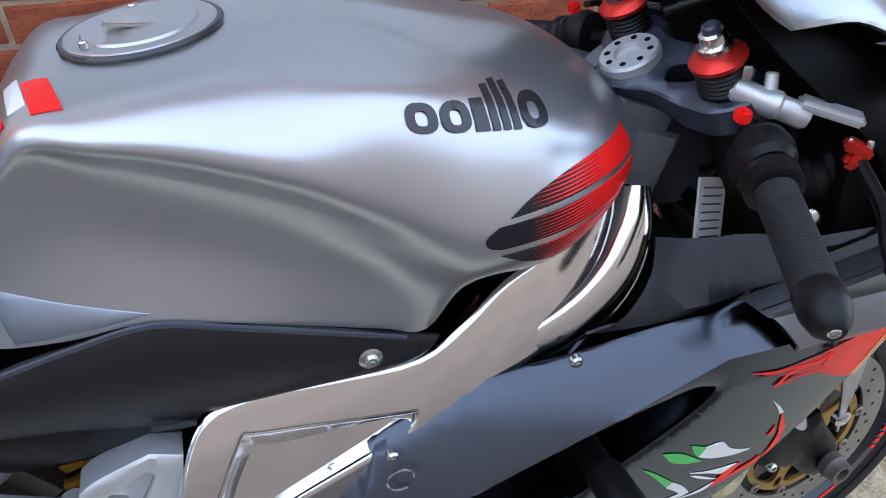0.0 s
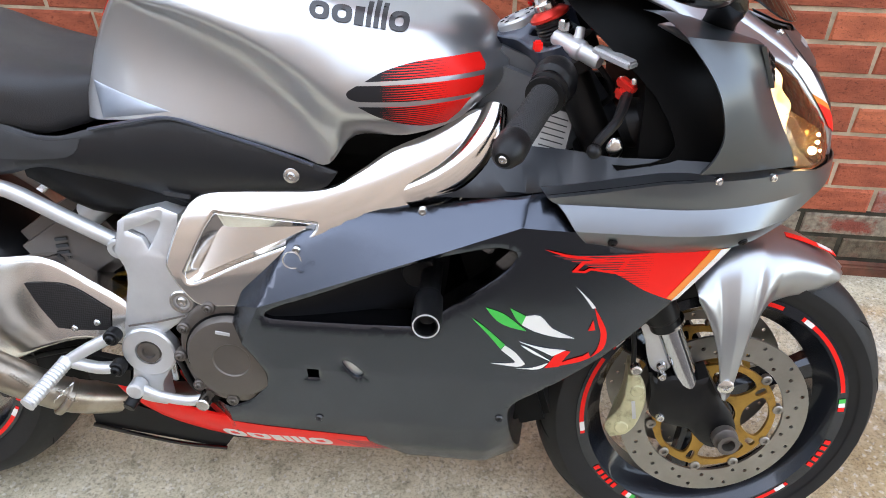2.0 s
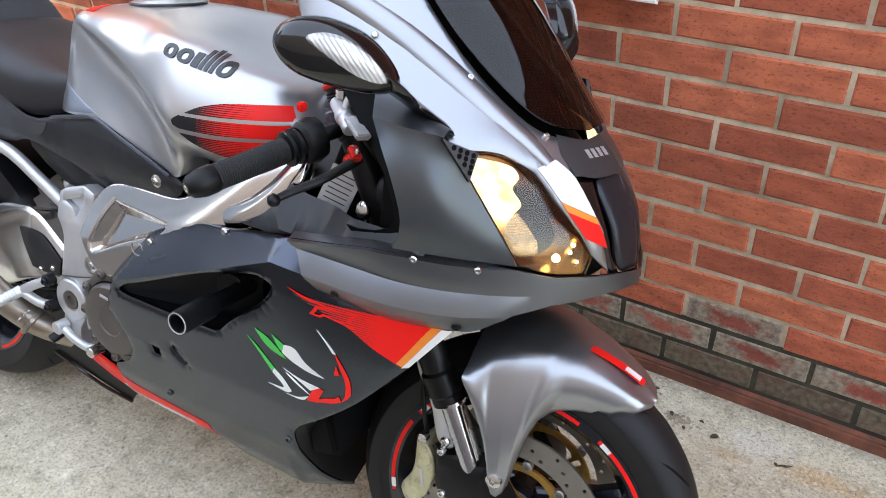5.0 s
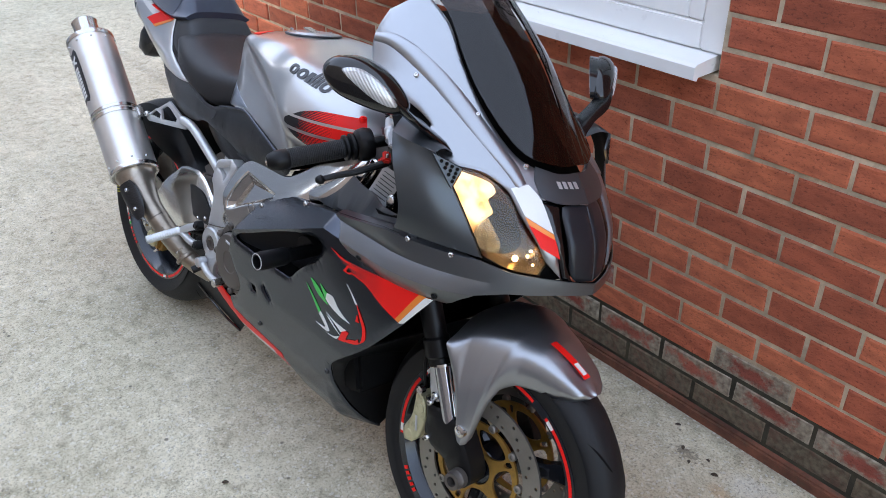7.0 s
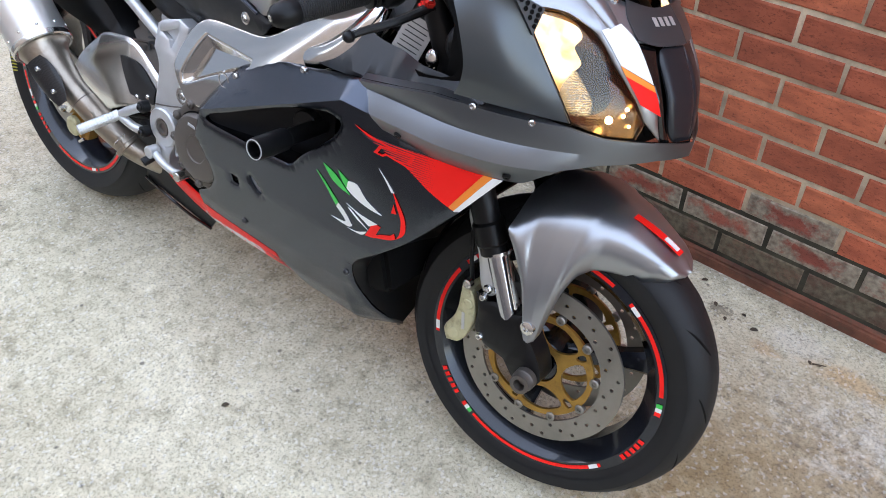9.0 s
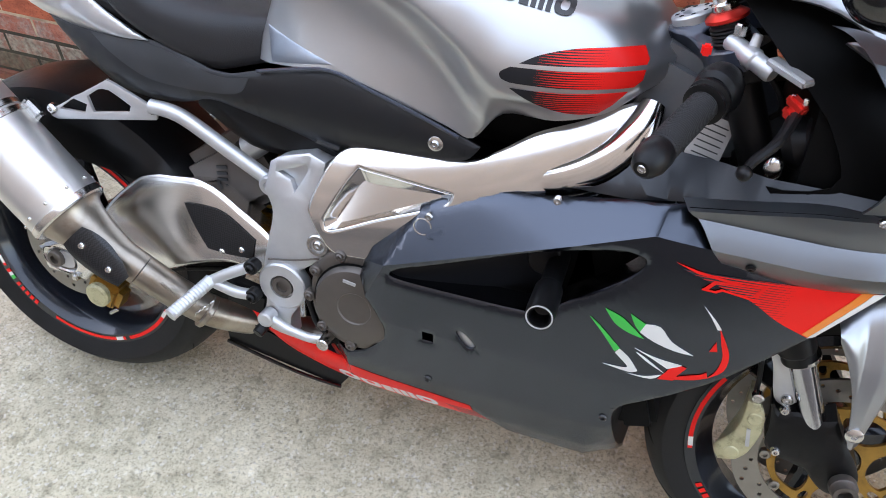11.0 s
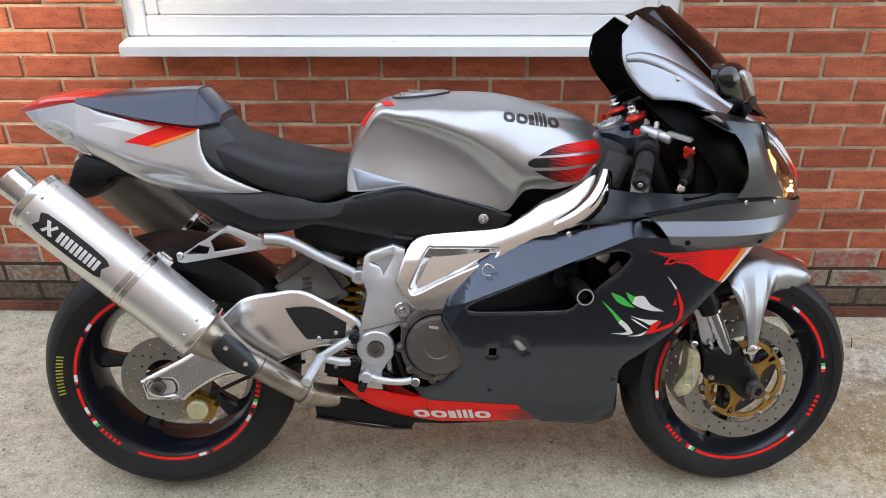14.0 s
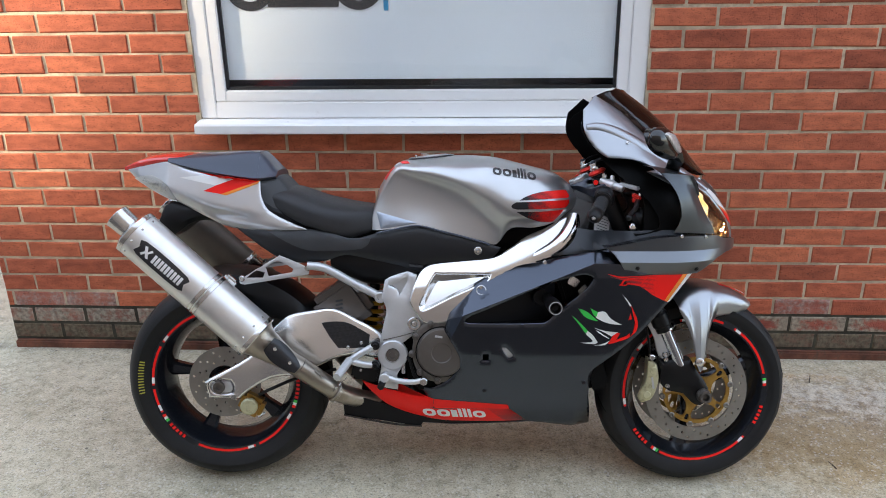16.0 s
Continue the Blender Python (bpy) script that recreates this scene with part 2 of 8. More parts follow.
def fade_material(name, a, c, u0, u1, lines=260.0):
    """Ink that goes over from one colour to another in fine printed lines along the bike."""
    m, n, l, b = nodes_of(name)
    tc = n.new("ShaderNodeTexCoord")
    sep = n.new("ShaderNodeSeparateXYZ")
    l.new(tc.outputs["Object"], sep.inputs[0])
    mr = n.new("ShaderNodeMapRange")
    mr.inputs[1].default_value, mr.inputs[2].default_value = u0, u1
    l.new(sep.outputs[0], mr.inputs[0])
    sn = n.new("ShaderNodeMath")
    sn.operation = "MULTIPLY"
    sn.inputs[1].default_value = lines
    l.new(sep.outputs[2], sn.inputs[0])
    fr = n.new("ShaderNodeMath")
    fr.operation = "FRACT"
    l.new(sn.outputs[0], fr.inputs[0])
    lt = n.new("ShaderNodeMath")
    lt.operation = "LESS_THAN"
    l.new(fr.outputs[0], lt.inputs[0])
    l.new(mr.outputs[0], lt.inputs[1])
    out = mix_node(n, l, a, c, lt.outputs[0])
    l.new(out, b.inputs["Base Color"])
    b.inputs["Roughness"].default_value, b.inputs["Coat Weight"].default_value = 0.38, 0.08
    b.inputs["Specular IOR Level"].default_value = 0.2
    return m


def signal_material(name, pale, bulb, centre, reach):
    """Ribbed clear lens, drawn opaque: rib shading, bright reflector and amber bulb are painted on."""
    m, n, l, b = nodes_of(name)
    tc = n.new("ShaderNodeTexCoord")
    mp = n.new("ShaderNodeMapping")
    mp.inputs["Location"].default_value = tuple(-c / r for c, r in zip(centre, reach))
    mp.inputs["Scale"].default_value = tuple(1 / r for r in reach)
    l.new(tc.outputs["Object"], mp.inputs[0])
    ln = n.new("ShaderNodeVectorMath")
    ln.operation = "LENGTH"
    l.new(mp.outputs[0], ln.inputs[0])
    r = ramp_node(n, l, ln.outputs["Value"], [(0.2, (0.75, 0.75, 0.75)), (1.0, (0, 0, 0))])
    v = n.new("ShaderNodeTexWave")
    v.bands_direction = "DIAGONAL"
    v.inputs["Scale"].default_value = 75
    v.inputs["Distortion"].default_value = 0.6
    l.new(tc.outputs["Object"], v.inputs["Vector"])
    tone = ramp_node(n, l, v.outputs["Fac"], [(0.1, (1, 1, 1)), (0.8, (0.55, 0.55, 0.56))])
    c = mix_node(n, l, mix_node(n, l, pale, bulb, r.outputs[0]), tone.outputs[0], 0.8, "MULTIPLY")
    l.new(c, b.inputs["Base Color"])
    b.inputs["Metallic"].default_value, b.inputs["Roughness"].default_value = 0.35, 0.2
    b.inputs["Coat Weight"].default_value = 0.8
    bump_node(n, l, b, v.outputs["Fac"], 0.25, 0.001)
    return m


def glass_material(name, colour, rough=0.02, ior=1.45):
    m, n, l, b = nodes_of(name)
    b.inputs["Base Color"].default_value = (*colour, 1)
    b.inputs["Roughness"].default_value, b.inputs["IOR"].default_value = rough, ior
    b.inputs["Transmission Weight"].default_value = 1.0
    return m


def glow_material(name, colour, strength):
    m, n, l, b = nodes_of(name)
    b.inputs["Base Color"].default_value = (0.9, 0.8, 0.6, 1)
    b.inputs["Emission Color"].default_value, b.inputs["Emission Strength"].default_value = (*colour, 1), strength
    return m


CONCRETE = concrete_material()
BRICK = brick_material("red_brick", (0.52, 0.130, 0.063))
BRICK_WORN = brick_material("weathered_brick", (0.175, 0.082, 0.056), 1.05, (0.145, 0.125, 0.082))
BRICK_BLOOM = brick_material("salt_marked_brick", (0.40, 0.13, 0.09), 0.25, (0.42, 0.33, 0.29))
BRICK_EDGED = brick_material("edge_salted_brick", (0.34, 0.085, 0.055), 0.7, (0.33, 0.31, 0.235), 0.34)
BRICK_SALT = brick_material("salt_edged_brick", (0.30, 0.105, 0.075), 0.85, (0.34, 0.315, 0.25))
MORTAR = paint("mortar", (0.58, 0.48, 0.345), 0.95, 0, 0.30, 40, 0.9, 300, dirt=(0.33, 0.24, 0.165))
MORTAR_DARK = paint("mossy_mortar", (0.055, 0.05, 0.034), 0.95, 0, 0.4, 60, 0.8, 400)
PLINTH = paint("plinth_strip", (0.17, 0.062, 0.036), 0.9, 0, 0.45, 40, 0.6, 300, dirt=(0.07, 0.055, 0.035))
# darkened copy of the can's metal: shade on the far silencer, as colour
SHADED_TITANIUM = paint("shaded_titanium", (0.15, 0.130, 0.108), 0.5, 0.7, 0.2, 20)
UPVC = paint("white_upvc", (0.86, 0.865, 0.86), 0.30, 0, 0.015, 8)
UNSEEN_GREY = paint("unseen_wall_grey", (0.27, 0.285, 0.31), 0.9, 0, 0.15, 4, 0.3, 60)
UNSEEN_BROWN = paint("unseen_wall_brown", (0.38, 0.295, 0.235), 0.9, 0, 0.15, 4, 0.3, 60)
REFLECTED_BROWN = paint("reflected_brown", (0.120, 0.096, 0.076), 0.85, 0, 0.25, 12, 0.4, 90)
PAPER = paint("poster_paper", (0.90, 0.94, 0.975), 0.5, 0, 0.05, 6, 0.3, 9)
RUBBER_SEAL = paint("rubber_seal", (0.02, 0.02, 0.022), 0.6)
INK_BLACK = paint("black_ink", (0.025, 0.025, 0.03), 0.5)
INK_BLUE = paint("blue_ink", (0.03, 0.30, 0.55), 0.5)
def pane_material(name, sheen):
    m, n, l, b = nodes_of(name)
    n.remove(b)
    clear, gloss, mix = n.new("ShaderNodeBsdfTransparent"), n.new("ShaderNodeBsdfGlossy"), n.new("ShaderNodeMixShader")
    clear.inputs[0].default_value = (0.99, 1.0, 1.0, 1)
    gloss.inputs["Roughness"].default_value = 0.02
    mix.inputs[0].default_value = sheen
    l.new(clear.outputs[0], mix.inputs[1])
    l.new(gloss.outputs[0], mix.inputs[2])
    l.new(mix.outputs[0], n["Material Output"].inputs[0])
    return m


GLASS = pane_material("window_glass", 0.05)

SILVER = paint("silver_grey_paint", (0.47, 0.475, 0.48), 0.305, 0.85, 0.03, 12, coat=0.35, rvar=0.015)
SILVER_MID = paint("satin_grey_paint", (0.165, 0.176, 0.190), 0.31, 0.9, 0.03, 12, coat=0.15, rvar=0.015)
SILVER_PALE = paint("bright_silver_paint", (0.59, 0.597, 0.612), 0.305, 0.8, 0.03, 12, coat=0.35, rvar=0.015)
SILVER_SOFT = paint("soft_silver_paint", (0.34, 0.352, 0.372), 0.31, 0.9, 0.03, 12, coat=0.15, rvar=0.015)
SILVER_DARK = paint("gunmetal_paint", (0.085, 0.094, 0.102), 0.36, 0.75, 0.04, 12, coat=0.15, rvar=0.03)
DARK_PAINT = paint("dark_slate_metallic_paint", (0.073, 0.081, 0.099), 0.22, 1.0, 0.04, 14, coat=0.0, rvar=0.01)
SLATE_PLASTIC = paint("dark_slate_plastic", (0.011, 0.013, 0.017), 0.32, 0, 0.08, 20, spec=0.45)
SIDE_PLASTIC = paint("blue_black_plastic", (0.0105, 0.0115, 0.0138), 0.38, 0, 0.12, 30, 0.1, 500, spec=0.42)
COVER_BLUE = paint("slate_blue_cover", (0.040, 0.048, 0.070), 0.34, 0.3, 0.06, 14, coat=0.3)
MATT_BLACK = paint("matt_black_plastic", (0.0042, 0.0042, 0.0047), 0.40, 0, 0.15, 40, 0.15, 500, spec=0.26)
GLOSS_BLACK = paint("gloss_black_plastic", (0.004, 0.004, 0.0045), 0.12, 0, 0.1, 30, coat=0.3, rvar=0.03)
PAD = paint("blue_grey_pad", (0.34, 0.38, 0.44), 0.33, 0.75, 0.04, 20, rvar=0.02)
GREY_CASTING = paint("grey_casting", (0.15, 0.158, 0.168), 0.42, 0.4, 0.1, 50, 0.15, 700)
GREY_TRIM = paint("grey_textured_plastic", (0.036, 0.038, 0.041), 0.5, 0.1, 0.1, 40, 0.2, 600)
DEEP_BLACK = paint("engine_black", (0.0035, 0.0035, 0.0035), 0.6, 0, 0.3, 60, spec=0.1)
RUBBER = paint("tyre_rubber", (0.0100, 0.0100, 0.0106), 0.55, 0, 0.2, 50, 0.25, 500, spec=0.3)
GRIP_RUBBER = paint("grip_rubber", (0.016, 0.016, 0.017), 0.6, 0, 0.12, 80, 0.5, 900, spec=0.35)
VINYL = paint("black_vinyl", (0.019, 0.019, 0.0205), 0.44, 0, 0.1, 60, 0.35, 700, spec=0.36)
RIM_BLUE = paint("blue_black_rim", (0.014, 0.017, 0.024), 0.22, 0.5, 0.1, 20, coat=0.5)
CHROME = paint("polished_aluminium", (0.66, 0.65, 0.635), 0.13, 1.0, 0.04, 8, rvar=0.02)
SATIN = paint("satin_aluminium", (0.74, 0.73, 0.715), 0.22, 1.0, 0.04, 10, rvar=0.03)
CAST = paint("cast_aluminium", (0.60, 0.61, 0.62), 0.42, 0.7, 0.06, 60, 0.15, 900)
HARD_CHROME = paint("worn_hard_chrome", (0.46, 0.47, 0.50), 0.14, 1.0, 0.06, 30)
STEEL = paint("bright_steel", (0.62, 0.61, 0.59), 0.22, 1.0, 0.08, 40, rvar=0.03)
TITANIUM = paint("brushed_titanium", (0.72, 0.71, 0.685), 0.36, 0.85, 0.05, 60, 0.05, 900, stretch=(1, 40, 1))
EXHAUST = paint("heat_browned_steel", (0.37, 0.325, 0.27), 0.34, 0.9, 0.2, 20, rvar=0.04, dirt=(0.20, 0.155, 0.11))
DISC = paint("brake_disc_steel", (0.29, 0.275, 0.25), 0.38, 0.9, 0.12, 50, 0.05, 800)
GOLD = paint("gold_anodised", (0.40, 0.235, 0.055), 0.40, 0.8, 0.2, 50, dirt=(0.16, 0.10, 0.04))
CALIPER = paint("gold_grey_caliper", (0.52, 0.49, 0.30), 0.45, 0.35, 0.12, 60, dirt=(0.14, 0.12, 0.07))
BRONZE = paint("magnesium_bronze", (0.125, 0.110, 0.098), 0.45, 0.6, 0.08, 50, 0.1, 800)
RED = paint("red_ink", (0.84, 0.014, 0.010), 0.38, 0, 0.05, 20, coat=0.05, spec=0.2)
RED_METAL = paint("red_anodised", (0.62, 0.03, 0.02), 0.32, 0.6, 0.08, 40, rvar=0.02)
ORANGE = paint("orange_ink", (0.85, 0.25, 0.03), 0.3, 0, 0.05, 20, coat=0.3)
WHITE = paint("white_ink", (0.78, 0.78, 0.76), 0.35, 0, 0.05, 20, coat=0.2)
GREEN = paint("green_ink", (0.04, 0.50, 0.07), 0.35, 0, 0.05, 20, coat=0.2)
YELLOW = paint("yellow_ink", (0.42, 0.40, 0.05), 0.6, 0, 0.2, 60)
BLACK_INK = paint("black_decal", (0.016, 0.016, 0.018), 0.3, 0, 0.1, 30, coat=0.2)
STRIPE = fade_material("black_to_red_stripe", (0.012, 0.012, 0.014), (0.84, 0.014, 0.010), 0.90, 0.985, 330)
FLARE = fade_material("slate_to_red_flare", (0.030, 0.033, 0.040), (0.84, 0.014, 0.010), 1.13, 1.27, 260)
BELLY_FADE = fade_material("red_to_slate_fade", (0.84, 0.014, 0.010), (0.030, 0.033, 0.040), 0.74, 0.95, 260)
CARBON = carbon_material()
YELLOW_SPRING = paint("yellow_spring", (0.50, 0.27, 0.015), 0.35, 0, 0.08, 40)
AMBER = glass_material("amber_lens", (1.0, 0.79, 0.52), 0.03)
TINT = glass_material("smoked_screen", (0.055, 0.035, 0.028), 0.03)
CLEAR = glass_material("clear_lens", (0.95, 0.95, 0.93), 0.12)
RED_LENS = paint("red_lens", (0.60, 0.02, 0.015), 0.12, 0, 0.05, 30, coat=0.8)
REFLECTOR = paint("lamp_reflector", (0.88, 0.86, 0.82), 0.08, 1.0, 0.04, 90)
RIBBED = glass_material("ribbed_lens", (0.97, 0.97, 0.96), 0.05)
SIGNAL = signal_material("ribbed_signal_lens", (0.66, 0.66, 0.65), (0.70, 0.22, 0.06), (1.247, -0.335, 1.045), (0.018, 0.020, 0.014))
MIRROR = paint("mirror_glass", (0.92, 0.93, 0.94), 0.02, 1.0, 0.0, 10, rvar=0.0)
# glow of the small beads put in for bright spots in the bowl
GLINT = glow_material("glint_glow", (1.0, 0.78, 0.45), 4.0)
# emission on the reflector cup stands in for bulb light caught there
LIT = glow_material("lit_lamp_cup", (1.0, 0.86, 0.62), 0.38)
_n, _l = LIT.node_tree.nodes, LIT.node_tree.links
_cup = noise_node(_n, _l, 34, 3, 0.55)
_l.new(ramp_node(_n, _l, _cup.outputs["Fac"], [(0.36, (0.30, 0.14, 0.04)), (0.47, (0.95, 0.62, 0.28)), (0.60, (1.0, 0.93, 0.80))]).outputs[0], _n["Principled BSDF"].inputs["Emission Color"])
SMOKED = paint("smoked_chrome", (0.20, 0.135, 0.07), 0.20, 1.0, 0.3, 60, rvar=0.03)
LABEL = paint("spec_plate", (0.50, 0.50, 0.49), 0.4, 0.2, 0.1, 60)


# ---------------------------------------------------------------- mesh tools
def mesh_object(name, verts, faces, material, parent=None, label="", smooth=True, sharp=32.0):
    me = bpy.data.meshes.new(name)
    me.from_pydata([tuple(v) for v in verts], [], faces)
    return finish(name, me, material, parent, label, smooth, sharp)


def finish(name, me, material, parent, label, smooth, sharp):
    me.materials.append(material)
    bm = bmesh.new()
    bm.from_mesh(me)
    bmesh.ops.remove_doubles(bm, verts=bm.verts, dist=1e-5)
    bmesh.ops.recalc_face_normals(bm, faces=bm.faces)
    for f in bm.faces:
        f.smooth = smooth
    for e in bm.edges:
        if len(e.link_faces) == 2 and e.calc_face_angle(0) > radians(sharp):
            e.smooth = False
    bm.to_mesh(me)
    bm.free()
    ob = new(name, me)
    if parent:
        ob.parent = parent
    if label:
        ob["label"] = label
    return ob


def part(name, geo, material, parent, label="", smooth=True, sharp=32.0):
    """Links geometry (verts, faces), or several joined, as one mesh object under a thing or a part."""
    verts, faces = geo if isinstance(geo, tuple) else join(geo)
    return mesh_object(name, verts, faces, material, parent, label, smooth, sharp)


def soften(ob, outline, holes, surface, roll, reach, flip=False):
    """Gives a polished shell the true normals of its rounded rim."""
    rings = [np.array(r) for r in (outline, *holes)]
    me = ob.data
    half = len(me.vertices) // 2
    e = 0.006

    def inward(p):
        best = None
        for a in rings:
            d = np.roll(a, -1, 0) - a
            t = np.clip(((p - a) * d).sum(1) / np.maximum((d * d).sum(1), 1e-12), 0, 1)
            q = a + d * t[:, None]
            r = np.sqrt(((q - p) ** 2).sum(1))
            k = int(r.argmin())
            if best is None or r[k] < best[0]:
                best = (float(r[k]), p - q[k])
        return best

    def inside(x, y):
        odd = False
        for r in rings:
            x1, y1 = r[:, 0], r[:, 1]
            x2, y2 = np.roll(x1, -1), np.roll(y1, -1)
            odd ^= bool(np.count_nonzero(((y1 > y) != (y2 > y)) & (x < (x2 - x1) * (y - y1) / np.where(y2 == y1, 1e-12, y2 - y1) + x1)) % 2)
        return odd

    normals = []
    for v in me.vertices:
        a, b = v.co.x, v.co.z
        n = (surface(a + e, b) - surface(a - e, b)).cross(surface(a, b + e) - surface(a, b - e)).normalized()
        if n.y > 0:
            n = -n
        d, g = inward(np.array((a, b)))
        if d < 0.0006:
            ways = [np.array((math.cos(i * 0.3927), math.sin(i * 0.3927))) for i in range(16)]
            g = sum(q * inward(np.array((a, b)) + q * 0.0012)[0] * (1 if inside(a + q[0] * 0.0012, b + q[1] * 0.0012) else -1) for q in ways)
        g = g / max(float(np.linalg.norm(g)), 1e-9)
        k = max(0.0, 1 - d / reach)
        m = n - Vector((g[0], 0, g[1])) * (2 * roll * k / reach)
        m.normalize()
        normals.append((m.x, -m.y if flip else m.y, m.z))
    loops = [None] * len(me.loops)
    for f in me.polygons:
        pure = all(i < half for i in f.vertices)
        for k, i in zip(f.loop_indices, f.vertices):
            loops[k] = normals[i] if pure else tuple(f.normal)
    me.normals_split_custom_set(loops)


def join(geos):
    verts, faces = [], []
    for v, f in geos:
        k = len(verts)
        verts += list(v)
        faces += [[i + k for i in face] for face in f]
    return verts, faces


def moved(geo, m):
    return [m @ Vector(v) for v in geo[0]], geo[1]


def mirrored(geo):
    return [Vector((v[0], -v[1], v[2])) for v in geo[0]], [list(reversed(f)) for f in geo[1]]


def P(u, v, w):
    """Along the bike, to its right, up."""
    return Vector((u, -v, w))


def table(x, rows):
    return float(np.interp(x, [r[0] for r in rows], [r[1] for r in rows]))


def spline(pts, k=5, closed=True):
    """A Catmull-Rom curve through pts; a point with a third value 1 stays a corner."""
    n, out = len(pts), []
    for i in range(n if closed else n - 1):
        a, b = pts[i], pts[(i + 1) % n]
        p0 = pts[i - 1] if (closed or i > 0) else a
        p3 = pts[(i + 2) % n] if (closed or i + 2 < n) else b
        if len(a) > 2:
            p0 = a
        if len(b) > 2:
            p3 = b
        for j in range(k):
            t = j / k
            out.append(tuple(0.5 * (2 * a[d] + (b[d] - p0[d]) * t + (2 * p0[d] - 5 * a[d] + 4 * b[d] - p3[d]) * t * t + (3 * a[d] - p0[d] - 3 * b[d] + p3[d]) * t ** 3) for d in (0, 1)))
    if not closed:
        out.append(tuple(pts[-1][:2]))
    return out


def edge_distance(p, ring):
    a = np.array(ring)
    b = np.roll(a, -1, 0)
    d = b - a
    t = np.clip(((p - a) * d).sum(1) / np.maximum((d * d).sum(1), 1e-12), 0, 1)
    return float(np.sqrt((((a + d * t[:, None]) - p) ** 2).sum(1)).min())


def shrunk(ring, d):
    """A ring moved inwards by d, or outwards where d is below nothing."""
    area = sum(p[0] * q[1] - q[0] * p[1] for p, q in zip(ring, ring[1:] + ring[:1]))
    d = d if area > 0 else -d
    out = []
    for i, p in enumerate(ring):
        a, b = ring[i - 1], ring[(i + 1) % len(ring)]
        n1, n2 = Vector((a[1] - p[1], p[0] - a[0])).normalized(), Vector((p[1] - b[1], b[0] - p[0])).normalized()
        m = (n1 + n2).normalized()
        out.append((p[0] + m.x * d / max(0.6, m.dot(n1)), p[1] + m.y * d / max(0.6, m.dot(n1))))
    return out


def sheet(outline, surface, thick, holes=(), step=0.015, roll=0.0, reach=0.012, steps=None, cuts=(), outward=None, bands=False):
    """A shell with real thickness: the outline, in a surface's own two coordinates, cut fine, laid on the surface, its rim rolled in."""
    bm = bmesh.new()
    edges = []
    for k, ring in enumerate((outline, *holes)):
        vs = [bm.verts.new((a, b, 0)) for a, b in ring]
        if bands:
            # strips that follow the rim exactly, so that a polished edge shines in one clean line
            for _ in range(3):
                inner = [bm.verts.new((a, b, 0)) for a, b in shrunk([v.co.xy for v in vs], reach / 3 * (-1 if k else 1))]
                for i in range(len(vs)):
                    j = (i + 1) % len(vs)
                    bm.faces.new((vs[i], vs[j], inner[j], inner[i])).tag = True
                vs = inner
        edges += [bm.edges.get((vs[i], vs[(i + 1) % len(vs)])) or bm.edges.new((vs[i], vs[(i + 1) % len(vs)])) for i in range(len(vs))]
    bmesh.ops.triangle_fill(bm, edges=edges, use_beauty=True, use_dissolve=False, normal=(0, 0, 1))
    if bands:
        bmesh.ops.recalc_face_normals(bm, faces=bm.faces[:])
    elif roll:
        # rings that follow the rim, so that its rounding runs clean
        for k in range(3):
            inner = [f for f in bm.faces if not f.tag]
            made = bmesh.ops.inset_region(bm, faces=inner, thickness=reach / 3, use_boundary=True, use_even_offset=False)
            for f in made["faces"]:
                f.tag = True
    for p, q in cuts:
        bmesh.ops.bisect_plane(bm, geom=bm.verts[:] + bm.edges[:] + bm.faces[:], plane_co=(*p, 0), plane_no=(p[1] - q[1], q[0] - p[0], 0), dist=1e-5)
    sa, sb = steps or (step, step)
    lo = [min(p[d] for p in outline) for d in (0, 1)]
    hi = [max(p[d] for p in outline) for d in (0, 1)]
    for d, st in ((0, sa), (1, sb)):
        x = lo[d] + st
        while x < hi[d] - st * 0.3:
            co, no = [0, 0, 0], [0, 0, 0]
            co[d], no[d] = x, 1
            fs = [f for f in bm.faces if not (bands and f.tag)]
            bmesh.ops.bisect_plane(bm, geom=list({v for f in fs for v in f.verts}) + list({e for f in fs for e in f.edges}) + fs, plane_co=co, plane_no=no, dist=1e-5)
            x += st
    bm.verts.index_update()
    pts = [(v.co.x, v.co.y) for v in bm.verts]
    rings = (outline, *holes)
    front, back = [], []
    for a, b in pts:
        e = 1e-3
        p = surface(a, b)
        nrm = (surface(a + e, b) - surface(a - e, b)).cross(surface(a, b + e) - surface(a, b - e))
        nrm.normalize()
        if nrm.dot(outward or sheet_outward(p)) < 0:
            nrm = -nrm
        if roll:
            dd = min(edge_distance(np.array((a, b)), r) for r in rings)
            k = max(0.0, 1 - dd / reach)
            p = p - nrm * (roll * k * k)
        front.append(p)
        back.append(p - nrm * thick)
    n = len(pts)
    faces = []
    for f in bm.faces:
        ids = [v.index for v in f.verts]
        faces.append(ids)
        faces.append([i + n for i in reversed(ids)])
    for e in bm.edges:
        if len(e.link_faces) == 1:
            a, b = e.verts[0].index, e.verts[1].index
            faces.append([a, b, b + n, a + n])
    bm.free()
    return front + back, faces


def sheet_outward(p):
    return Vector((0.25, 0, 0)) + Vector((p.x - 0.7, p.y * 5, (p.z - 0.6) * 0.5)) if p.y else Vector((1, 0, 0))


def loft(rings, caps=True, closed=True):
    """Skins rings of the same number of points."""
    n = len(rings[0])
    verts = [p for r in rings for p in r]
    faces = []
    for i in range(len(rings) - 1):
        for j in range(n if closed else n - 1):
            a, b = i * n + j, i * n + (j + 1) % n
            faces.append([a, b, b + n, a + n])
    if caps:
        faces.append(list(range(n)))
        faces.append([len(verts) - n + j for j in range(n)])
    return verts, faces


